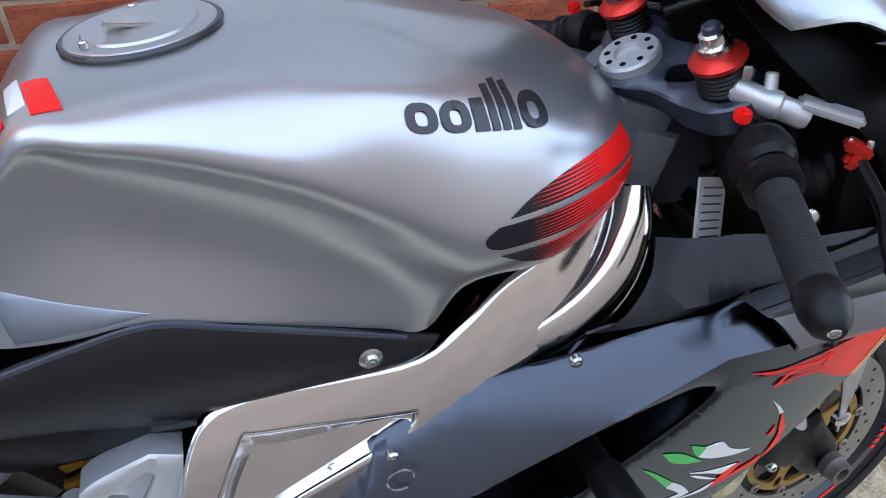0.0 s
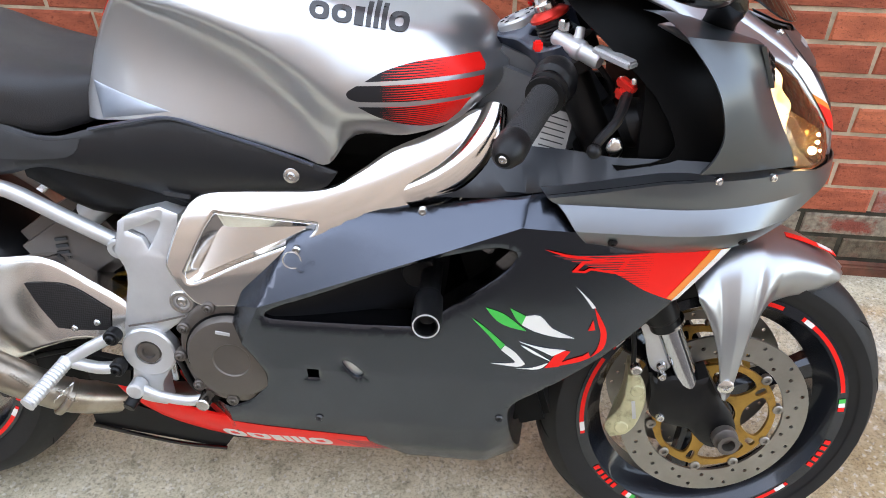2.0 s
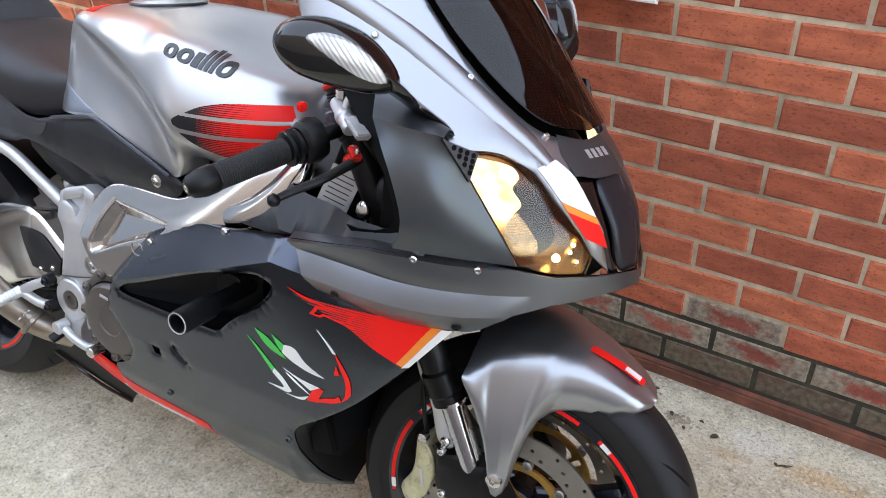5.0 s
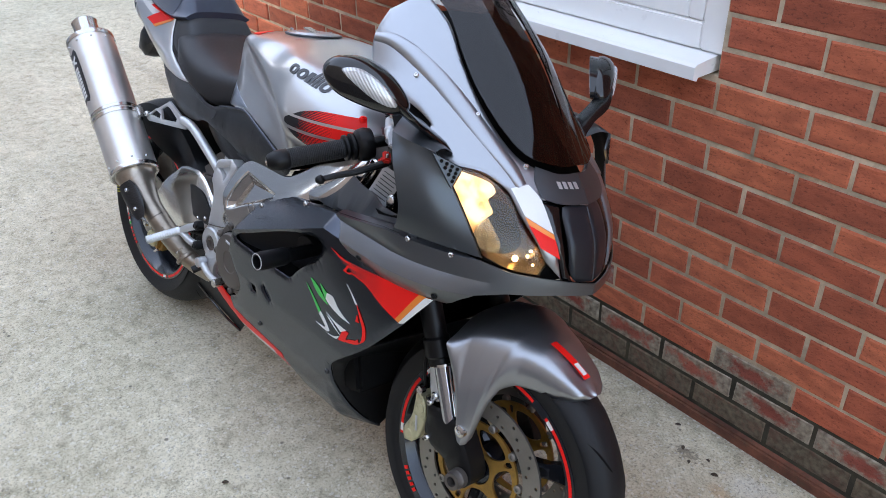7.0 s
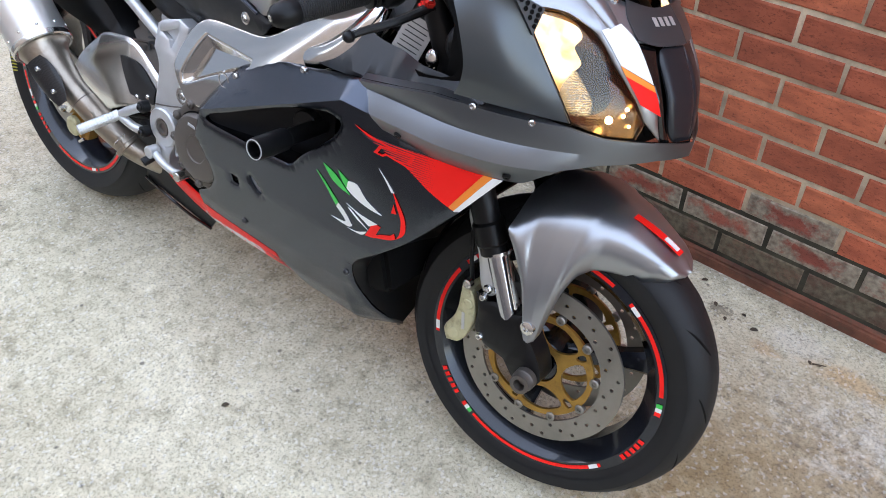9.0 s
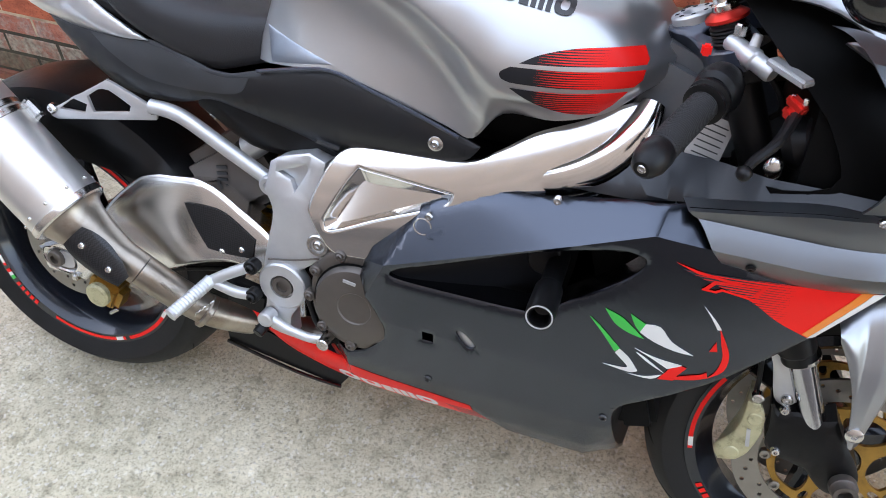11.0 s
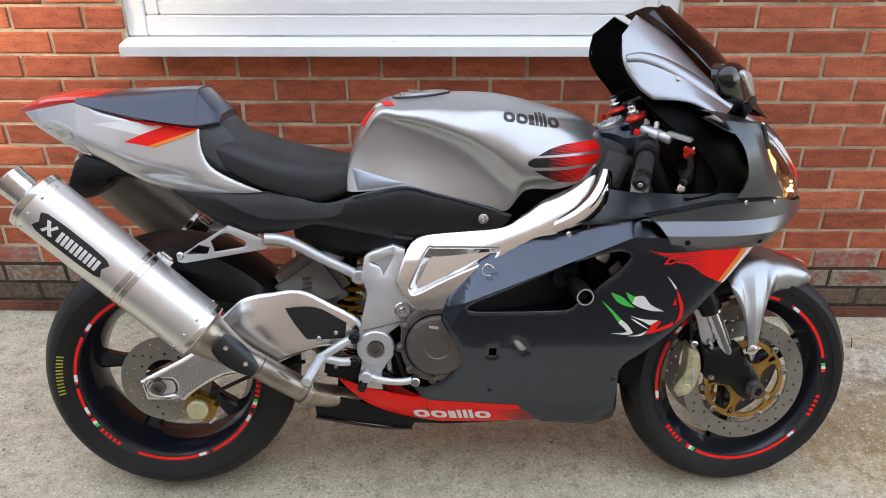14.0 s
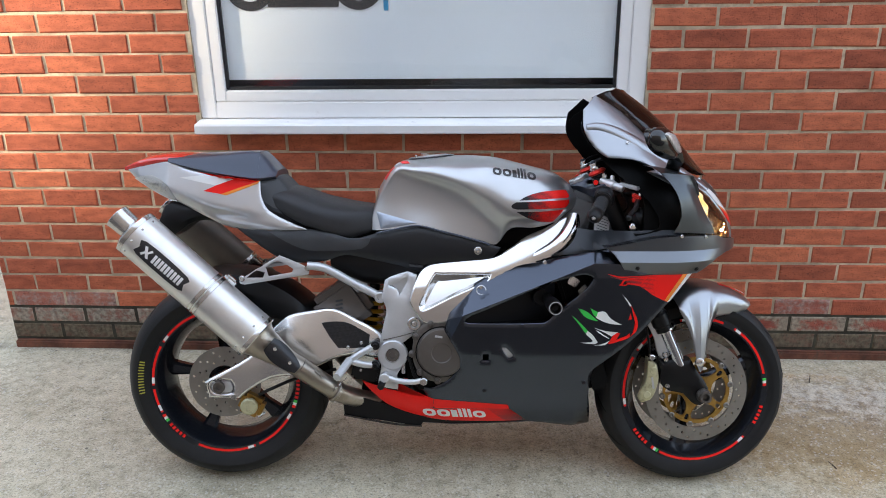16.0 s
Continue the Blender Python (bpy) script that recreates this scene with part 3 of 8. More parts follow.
def catmull(ps, k):
    out = []
    for i in range(len(ps) - 1):
        a, b = ps[i], ps[i + 1]
        p0, p3 = ps[max(i - 1, 0)], ps[min(i + 2, len(ps) - 1)]
        for j in range(k):
            t = j / k
            out.append(0.5 * (2 * a + (b - p0) * t + (2 * p0 - 5 * a + 4 * b - p3) * t * t + (3 * a - p0 - 3 * b + p3) * t ** 3))
    out.append(ps[-1])
    return out


def hull(stations, k=4, kr=3, bottom=True):
    """A body symmetric about the bike's plane: stations of (u, [(v, w) from the top middle to the bottom])."""
    rings = []
    for u, half in stations:
        pts = catmull([Vector((v, w, 0)) for v, w in half], kr)
        ring = [P(u, p.x, p.y) for p in pts]
        ring += [P(u, -p.x, p.y) for p in reversed(pts) if abs(p.x) > 1e-6]
        rings.append(ring)
    cols = [catmull([r[j] for r in rings], k) for j in range(len(rings[0]))]
    return loft([[c[i] for c in cols] for i in range(len(cols[0]))])


def frame_axes(d):
    d = d.normalized()
    a = d.cross(Vector((0, 0, 1)) if abs(d.z) < 0.9 else Vector((1, 0, 0))).normalized()
    return a, d.cross(a).normalized(), d


def lathe(p0, d, profile, seg=24, arc=None, squash=1.0, cap=True):
    """Turns a profile of (distance along d, radius) about the axis through p0."""
    a, b, d = frame_axes(Vector(d))
    lo, hi = arc or (0, 2 * math.pi)
    full = arc is None
    m = seg if full else seg + 1
    rings = []
    for s, r in profile:
        rings.append([Vector(p0) + d * s + (a * math.cos(lo + (hi - lo) * i / seg) + b * math.sin(lo + (hi - lo) * i / seg) * squash) * r for i in range(m)])
    return loft(rings, caps=full and cap, closed=full)


def rod(p0, p1, r0, r1=None, seg=16, bevel=0.0015):
    r1 = r0 if r1 is None else r1
    d = Vector(p1) - Vector(p0)
    n = d.length
    bv = min(bevel, n * 0.3, r0 * 0.5, r1 * 0.5)
    return lathe(p0, d, [(0, r0 - bv), (bv, r0), (n - bv, r1), (n, r1 - bv)], seg)


def tube(path, radius, seg=12, k=4):
    ps = catmull([Vector(p) for p in path], k)
    rad = radius if callable(radius) else (lambda t: radius)
    rings = []
    for i, p in enumerate(ps):
        d = (ps[min(i + 1, len(ps) - 1)] - ps[max(i - 1, 0)]).normalized()
        if i == 0:
            a, b, _ = frame_axes(d)
        else:
            a = (a - d * a.dot(d)).normalized()
            b = d.cross(a)
        r = rad(i / (len(ps) - 1))
        rings.append([p + (a * math.cos(2 * math.pi * j / seg) + b * math.sin(2 * math.pi * j / seg)) * r for j in range(seg)])
    return loft(rings)


def block(c, size, m=None, bevel=0.003):
    """A box with chamfered edges."""
    bm = bmesh.new()
    bmesh.ops.create_cube(bm, size=1)
    for v in bm.verts:
        v.co = Vector((v.co.x * size[0], v.co.y * size[1], v.co.z * size[2]))
    bmesh.ops.bevel(bm, geom=bm.edges[:], offset=min(bevel, min(size) * 0.3), segments=2, affect="EDGES")
    bm.verts.index_update()
    t = Matrix.Translation(c) @ (m or Matrix())
    geo = [t @ v.co for v in bm.verts], [[v.index for v in f.verts] for f in bm.faces]
    bm.free()
    return geo


def ball(c, size, m=None, seg=16):
    bm = bmesh.new()
    bmesh.ops.create_uvsphere(bm, u_segments=seg, v_segments=seg // 2 + 2, radius=1)
    t = Matrix.Translation(c) @ (m or Matrix()) @ Matrix.Diagonal((*size, 1))
    bm.verts.index_update()
    geo = [t @ v.co for v in bm.verts], [[v.index for v in f.verts] for f in bm.faces]
    bm.free()
    return geo


def bolt(p, d, r=0.006, h=0.004):
    """A button-head screw with its socket."""
    return lathe(p, d, [(-0.004, r), (h * 0.4, r), (h, r * 0.72), (h, r * 0.4), (h * 0.35, r * 0.36), (h * 0.3, 0.0001)], 12)


def circle(c, r, n=24, start=0.0):
    return [(c[0] + r * math.cos(start + 2 * math.pi * i / n), c[1] + r * math.sin(start + 2 * math.pi * i / n)) for i in range(n)]


def ray_target(*obs):
    from mathutils.bvhtree import BVHTree
    verts, faces = [], []
    for ob in obs:
        k = len(verts)
        verts += [v.co.copy() for v in ob.data.vertices]
        faces += [[i + k for i in f.vertices] for f in ob.data.polygons]
    return BVHTree.FromPolygons(verts, faces)


def onto(tree, way="side", far=1.0, fallback=0.2):
    """A surface: a point of the side view (u, w) carried inwards on to what is built there."""
    def surface(a, b):
        hit = tree.ray_cast(P(a, far, b), Vector((0, 1, 0)))[0]
        return hit if hit else P(a, fallback, b)
    return surface


def decal(name, outline, surface, material, parent, label="", step=0.01, lift=0.0012):
    verts, faces = sheet(outline, surface, 0.0008, step=step)
    n = len(verts) // 2
    up = Vector((0, -lift, 0))
    return part(name, ([v + up for v in verts], faces), material, parent, label)


# ---------------------------------------------------------------- ground and wall
def ground_height(x, y):
    a = min(max(-y / 0.86, 0.0), 1.3)
    near = 0.03 - 0.0207 * (min(max(x, -1.6), 2.4) + 0.25)
    return (1 - a) * -0.008 + a * near


def build_ground():
    xs = [-40, -14, -7, -4] + [-3 + 0.1 * i for i in range(76)] + [6, 9, 16, 40]
    ys = [-40, -16, -9, -6, -5] + [-4 + 0.1 * i for i in range(42)] + [2, 6, 14, 40]
    verts = [(x, y, ground_height(x, y) + 0.0015 * noise.noise((x * 3, y * 3, 0))) for y in ys for x in xs]
    n = len(xs)
    faces = [[j * n + i, j * n + i + 1, (j + 1) * n + i + 1, (j + 1) * n + i] for j in range(len(ys) - 1) for i in range(n - 1)]
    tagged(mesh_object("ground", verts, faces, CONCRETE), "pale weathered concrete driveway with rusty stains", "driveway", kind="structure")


build_ground()
# unseen brown sheet added over the outer ground to darken the bike's reflections
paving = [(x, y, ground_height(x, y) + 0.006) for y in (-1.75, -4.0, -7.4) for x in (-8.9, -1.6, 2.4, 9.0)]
tagged(mesh_object("pavement", paving, [[4 * j + i, 4 * j + 4 + i, 4 * j + 5 + i, 4 * j + 1 + i] for j in range(2) for i in range(3)], REFLECTED_BROWN), "unseen dark brown sheet added to darken reflections", "paving", kind="structure")
WALL_L, WALL_R, WALL_TOP, COURSE, PITCH = -1.49, 5.4, 2.7, 0.075, 0.225
WIN = (-0.55, 1.12, 0.985, 2.08)


def wall_with_opening():
    y0, y1 = 0.0045, 0.21
    g = []
    for x0, x1, z0, z1 in ((WALL_L, WIN[0], -0.2, WALL_TOP), (WIN[1], WALL_R, -0.2, WALL_TOP), (WIN[0], WIN[1], -0.2, WIN[2] - 0.045), (WIN[0], WIN[1], WIN[3], WALL_TOP)):
        g.append(block(((x0 + x1) / 2, (y0 + y1) / 2, (z0 + z1) / 2), (x1 - x0, y1 - y0, z1 - z0), bevel=0.0005))
    g.append(block((WALL_L + 0.11, 2.2, 1.25), (0.2, 4.0, 2.9), bevel=0.0005))
    g.append(block((WALL_R - 0.1, 2.2, 1.25), (0.2, 4.0, 2.9), bevel=0.0005))
    w = tagged(mesh_object("wall_north", *join(g), MORTAR, smooth=False), "red brick house wall with pale mortar joints", "wall", kind="structure")
    return w


wall = wall_with_opening()
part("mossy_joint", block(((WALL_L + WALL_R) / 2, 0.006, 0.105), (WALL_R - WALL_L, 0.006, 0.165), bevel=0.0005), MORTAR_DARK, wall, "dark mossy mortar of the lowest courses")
strip = tagged(mesh_object("plinth_strip", *block(((WALL_L + WALL_R) / 2, 0.02, -0.035), (WALL_R - WALL_L, 0.075, 0.12), bevel=0.006), PLINTH), "reddish brown strip along the foot of the wall", "plinth", kind="structure")

# ---------------------------------------------------------------- window
def build_window():
    x0, x1, z0, z1 = WIN
    win = tagged(new("window_1"), "white plastic window papered over from inside", "window", kind="structure")
    yf = 0.012
    def bars(inset, width, y, depth):
        a, b, c, d = x0 + inset, x1 - inset, z0 + inset, z1 - inset
        k = width / 2
        return [block((a + k, y, (c + d) / 2), (width, depth, d - c), bevel=0.004), block((b - k, y, (c + d) / 2), (width, depth, d - c), bevel=0.004),
                block(((a + b) / 2, y + 0.0006, c + k), (b - a - 2 * width + 0.002, depth, width), bevel=0.004), block(((a + b) / 2, y + 0.0006, d - k), (b - a - 2 * width + 0.002, depth, width), bevel=0.004)]
    part("outer_frame", bars(0.0, 0.062, yf + 0.03, 0.06), UPVC, win)
    part("sash", bars(0.0625, 0.042, yf + 0.026, 0.045), UPVC, win)
    part("seal", bars(0.105, 0.011, yf + 0.022, 0.02), RUBBER_SEAL, win, "black rubber glazing seal")
    pane = part("pane", block(((x0 + x1) / 2, yf + 0.022, (z0 + z1) / 2), (x1 - x0 - 0.22, 0.004, z1 - z0 - 0.22), bevel=0.0005), GLASS, win)
    pane.visible_shadow = False
    prof = [(0.06, 0.985), (-0.058, 0.978), (-0.068, 0.972), (-0.069, 0.944), (-0.055, 0.938), (-0.05, 0.946), (0.06, 0.946)]
    rings = [[Vector((x, y, z)) for y, z in prof] for x in (x0 - 0.004, x0 + 0.001, x1 - 0.019, x1 - 0.014)]
    part("sill", loft(rings), UPVC, win, smooth=False)


def build_poster():
    x0, x1, z0, z1 = WIN
    nx, nz = 70, 46
    a, b, c, d = x0 + 0.1, x1 - 0.1, z0 + 0.140, z1 - 0.1
    verts, faces = [], []
    for k in (0, 1):
        for j in range(nz):
            for i in range(nx):
                x, z = a + (b - a) * i / (nx - 1), c + (d - c) * j / (nz - 1)
                crease = 0.0018 * max(0, 1 - abs((x - 0.72) * 0.8 - (1.45 - z) * 0.55 - 0.02 * math.sin(z * 18)) / 0.012) + 0.0018 * max(0, 1 - abs((x - 0.83) * 0.8 - (1.45 - z) * 0.6) / 0.012)
                crease += 0.002 * max(0, 1 - abs((x + 0.16) - (1.2 - z) * 0.45) / 0.008) * (1 if 1.07 < z < 1.2 else 0)
                verts.append((x, 0.047 - crease * (1 - k) + 0.0015 * noise.noise((x * 4, z * 4, 2)) + k * 0.001, z))
    n = nx * nz
    for j in range(nz - 1):
        for i in range(nx - 1):
            q = [j * nx + i, j * nx + i + 1, (j + 1) * nx + i + 1, (j + 1) * nx + i]
            faces += [q, [t + n for t in reversed(q)]]
    poster = tagged(mesh_object("poster", verts, faces, PAPER), "creased white poster sheet with a dark motorcycle print", "poster")
    flat = lambda u, w: Vector((u, 0.0445, w))
    def print_on(name, ring, mat, holes=()):
        v, f = sheet(ring, flat, 0.0006, holes, step=0.4)
        part(name, (v, f), mat, poster)
    for cx in (-0.325, 0.075):
        print_on("printed_wheel", circle((cx, 1.47), 0.095, 32), INK_BLACK, [circle((cx, 1.47), 0.062, 28)])
        print_on("printed_hub", circle((cx, 1.47), 0.03, 16), INK_BLACK)
    print_on("printed_body", [(-0.26, 1.388), (0.0, 1.386), (0.02, 1.5), (-0.28, 1.5)], INK_BLACK)
    print_on("printed_bar", [(0.165, 1.372), (0.182, 1.372), (0.182, 1.56), (0.165, 1.56)], INK_BLUE)
    word = bpy.data.curves.new("printed_word", "FONT")
    word.body, word.size, word.extrude = "BIKES", 0.15, 0.0004
    word.materials.append(INK_BLACK)
    text = new("printed_word", word)
    text.parent = poster
    text.matrix_world = pose(0.208, 0.0442, 1.417, 90, 0, 0)
    # a black panel stands in for the dark room behind the glass
    rm = tagged(mesh_object("room_lining", *block((0.3, 0.12, 1.5), (1.75, 0.01, 1.15), bevel=0.001), INK_BLACK), "black panel for the dark room behind the papered window", "room", kind="structure")


build_window()
build_poster()

# ---------------------------------------------------------------- the motorcycle
LEAN, HEADING, NOSE_DOWN = -13.5, 3.2, 1.2
bike = tagged(new("motorcycle"), "silver and dark slate sport motorcycle parked beside the brick wall", "motorcycle")
bike.matrix_world = Matrix.Translation((-0.257, -0.861, 0.03)) @ pose(0, 0, 0, 0, 0, HEADING) @ pose(0, 0, 0, 0, NOSE_DOWN, 0) @ pose(0, 0, 0, LEAN, 0, 0)
REAR, FRONT = Vector((0, 0, 0.321)), Vector((1.443, 0, 0.297))
RIGHT = Vector((0, -1, 0))
HEAD = Vector((1.13, 0, 0.95))
RAKE = Vector((-math.sin(radians(25)), 0, math.cos(radians(25))))
STEER = Matrix.Translation(HEAD) @ Matrix.Rotation(radians(4.5), 4, RAKE) @ Matrix.Translation(-HEAD)
WHEEL_SIDE = Matrix.Translation((0, -0.016, 0))


def steered(geo):
    return moved(geo, STEER)


def as_is(geo):
    return geo


def group_part(name, label=""):
    """An empty part that holds sub-parts."""
    ob = new(name)
    ob.parent = bike
    if label:
        ob["label"] = label
    return ob


# ---- wheels
def ring_band(c, r0, r1, v, a0, a1, seg=14, m=None, thick=0.0008):
    ps, qs = [], []
    for i in range(seg + 1):
        t = a0 + (a1 - a0) * i / seg
        ps.append(c + Vector((math.cos(t) * r0, -v, math.sin(t) * r0)))
        qs.append(c + Vector((math.cos(t) * r1, -v, math.sin(t) * r1)))
    verts = ps + qs + [p + Vector((0, thick, 0)) for p in ps + qs]
    n, k = seg + 1, 2 * (seg + 1)
    faces = []
    for i in range(seg):
        q = [i, i + 1, n + i + 1, n + i]
        faces += [q, [t + k for t in reversed(q)]]
    g = verts, faces
    return moved(g, m) if m else g


def flat_disc(c, v, thick, rings, holes, m=None):
    s = lambda a, b: c + Vector((a, -v, b))
    g = sheet(rings, s, thick, holes, step=9)
    return moved(g, m) if m else g


def wheel(name, c, radius, tyre_w, rim_w, m, spokes, front):
    w = group_part(name, "blue-black alloy wheel with red rim tape")
    mv = (lambda g: moved(g, m)) if m else (lambda g: g)
    hw, rr = tyre_w / 2, 0.2265
    prof = [(-rim_w * 0.46, rr - 0.002), (-hw * 0.93, rr + 0.022), (-hw, rr + 0.042), (-hw * 0.96, radius - 0.052), (-hw * 0.86, radius - 0.031), (-hw * 0.62, radius - 0.0125), (-hw * 0.33, radius - 0.003), (0, radius)]
    prof = [(p.x, p.y) for p in catmull([Vector((a, b, 0)) for a, b in prof], 3)]
    prof = prof + [(-a, b) for a, b in reversed(prof[:-1])]
    ty = part("tyre", mv(lathe(c, RIGHT, prof, 144, cap=False)), RUBBER, w, "black road tyre with curved tread grooves")
    # tread grooves
    for i in range(14):
        for side in (1, -1):
            a0 = 2 * math.pi * (i + (0.5 if side < 0 else 0)) / 14
            path = []
            for j in range(6):
                s = 0.12 + 0.62 * j / 5
                rad = float(np.interp(hw * s * 1.02, [-q[0] for q in reversed(prof[:len(prof) // 2 + 1])], [q[1] for q in reversed(prof[:len(prof) // 2 + 1])])) - 0.0026
                a = a0 + 0.30 * (j / 5) ** 1.3
                path.append(c + Vector((math.cos(a) * rad, -side * hw * s * 1.02, math.sin(a) * rad)))
            part("groove", mv(tube(path, lambda t: 0.0014 + 0.0022 * math.sin(math.pi * t), 6, 2)), DEEP_BLACK, ty)
    rw = rim_w / 2
    rim = [(-rw, 0.2295), (-rw, 0.2325), (-rw + 0.004, 0.2325), (-rw + 0.012, 0.215), (-rw * 0.4, 0.198), (rw * 0.4, 0.198), (rw - 0.012, 0.215), (rw - 0.004, 0.2325), (rw, 0.2325), (rw, 0.2295), (rw, 0.2145), (rw - 0.012, 0.206), (rw * 0.35, 0.186), (-rw * 0.35, 0.186), (-rw + 0.012, 0.206), (-rw, 0.2145), (-rw, 0.2295)]
    part("rim", mv(lathe(c, RIGHT, rim, 72, cap=False)), RIM_BLUE, w)
    hub = part("hub", mv(lathe(c, RIGHT, [(-0.06, 0.0001), (-0.06, 0.034), (-0.05, 0.042), (0.05, 0.042), (0.06, 0.034), (0.06, 0.0001)], 32)), RIM_BLUE, w)
    for i in range(spokes):
        a = 2 * math.pi * (i + (0.18 if front else 0.42)) / spokes
        d, s = Vector((math.cos(a), 0, math.sin(a))), Vector((-math.sin(a), 0, math.cos(a)))
        rings = []
        for r, wd, dp in ((0.03, 0.024, 0.02), (0.08, 0.018, 0.019), (0.14, 0.016, 0.016), (0.194, 0.024, 0.02)):
            rings.append([c + d * r + s * wd * x + Vector((0, dp * y, 0)) for x, y in ((-1, -0.6), (-0.6, -1), (0.6, -1), (1, -0.6), (1, 0.6), (0.6, 1), (-0.6, 1), (-1, 0.6))])
        part("spoke", mv(loft(rings)), RIM_BLUE, w)
    # rim tape: red arcs with white marks, flags and hatching on both faces
    for side in (1, -1):
        v = side * (rw + 0.0006)
        spans = ((12, 58), (68, 104), (116, 146), (152, 193), (242, 317)) if front else ((46, 90), (100, 147), (151, 184), (187, 207), (246, 293), (296, 334))
        for a0, a1 in spans:
            part("red_tape", mv(ring_band(c, 0.2192, 0.2268, v, radians(a0), radians(a1), m=None)), RED, w)
            t = radians(a1 - 6.5)
            part("white_mark", mv(ring_band(c, 0.2185, 0.2265, v + side * 0.0008, t, t + 0.085, 4)), WHITE, w)
        for a in ((234, 2) if front else (209, 338)):
            for j, mat in enumerate((RED, WHITE, GREEN)):
                t = radians(a + 2.2 * j)
                part("flag_mark", mv(ring_band(c, 0.2172, 0.2280, v + side * 0.0009, t, t + 0.037, 3)), mat, w)
        for a in ((213, 330) if front else (218, 346)):
            for j in range(5):
                t = radians(a + 3.4 * j)
                part("hatch_mark", mv(ring_band(c, 0.2172, 0.2280, v + side * 0.0012, t, t + 0.036, 2)), RED, w)
    return w


rear_wheel = wheel("rear_wheel", REAR, 0.317, 0.194, 0.170, None, 5, False)
front_wheel = wheel("front_wheel", FRONT, 0.300, 0.122, 0.106, WHEEL_SIDE @ STEER, 3, True)
# yellow maker's mark on the tyre wall, as plain bars that follow its curve
def wall_bar(t0, t1, r0, r1):
    wall_v = lambda r: float(np.interp(r, [0.2485, 0.266, 0.286, 0.3045], [0.0905, 0.0972, 0.0840, 0.0605])) + 0.0008
    rings = [[REAR + Vector((math.cos(t) * r, -wall_v(r) + k, math.sin(t) * r)) for r in (r0, (r0 + r1) / 2, r1)] for k in (0, 0.0015) for t in (t0, t1)]
    verts = [p for r in rings for p in r]
    faces = [[0, 1, 4, 3], [1, 2, 5, 4], [9, 10, 7, 6], [10, 11, 8, 7]]
    return verts, faces


for i in range(6):
    a = radians(166 + 4.0 * i)
    for j in (0, 1):
        t = a + j * 0.034
        part("yellow_bar", wall_bar(t, t + 0.014, 0.250, 0.265), YELLOW, rear_wheel)

# ---- brakes
def brake_disc(name, c, v, r0, r1, m, carrier, holes=44):
    g = group_part(name, "drilled steel brake disc")
    mv = (lambda x: moved(x, m)) if m else (lambda x: x)
    drill = []
    for i in range(holes):
        a = 2 * math.pi * i / holes
        r = r0 + (r1 - r0) * (0.24, 0.5, 0.76)[i % 3]
        drill.append(circle((r * math.cos(a), r * math.sin(a)), 0.0036, 8))
    part("rotor", mv(flat_disc(c, v, 0.005, circle((0, 0), r1, 72), [circle((0, 0), r0, 60)] + drill)), DISC, g)
    if carrier:
        wins = []
        for i in range(5):
            a = 2 * math.pi * i / 5
            ring = [(0.052, -0.34), (0.053, 0.34), (0.088, 0.47), (0.095, 0.0), (0.088, -0.47)]
            wins.append(spline([(r * math.cos(a + t), r * math.sin(a + t)) for r, t in ring], 4))
            a += math.pi / 5
            wins.append(spline([(r * math.cos(a + t), r * math.sin(a + t)) for r, t in ((0.080, -0.055), (0.080, 0.055), (0.096, 0.06), (0.096, -0.06))], 3))
        part("carrier", mv(flat_disc(c, v + 0.001, 0.006, circle((0, 0), 0.105, 60), [circle((0, 0), 0.036, 32)] + wins)), GOLD, g, "gold anodised disc carrier")
        for i in range(10):
            a = 2 * math.pi * i / 10 + 0.16
            p = c + Vector((0.1075 * math.cos(a), -v - 0.0005, 0.1075 * math.sin(a)))
            part("bobbin", mv(lathe(p, RIGHT, [(-0.006, 0.009), (0.003, 0.009), (0.0045, 0.007), (0.0045, 0.004), (0.001, 0.0035), (0.001, 0.0001)], 14)), DISC, g)
    return g


brake_disc("front_disc", FRONT, 0.080, 0.118, 0.160, STEER, True)
brake_disc("front_disc", FRONT, -0.052, 0.118, 0.160, STEER, True)
brake_disc("rear_disc", REAR, 0.093, 0.052, 0.110, None, False, 36)

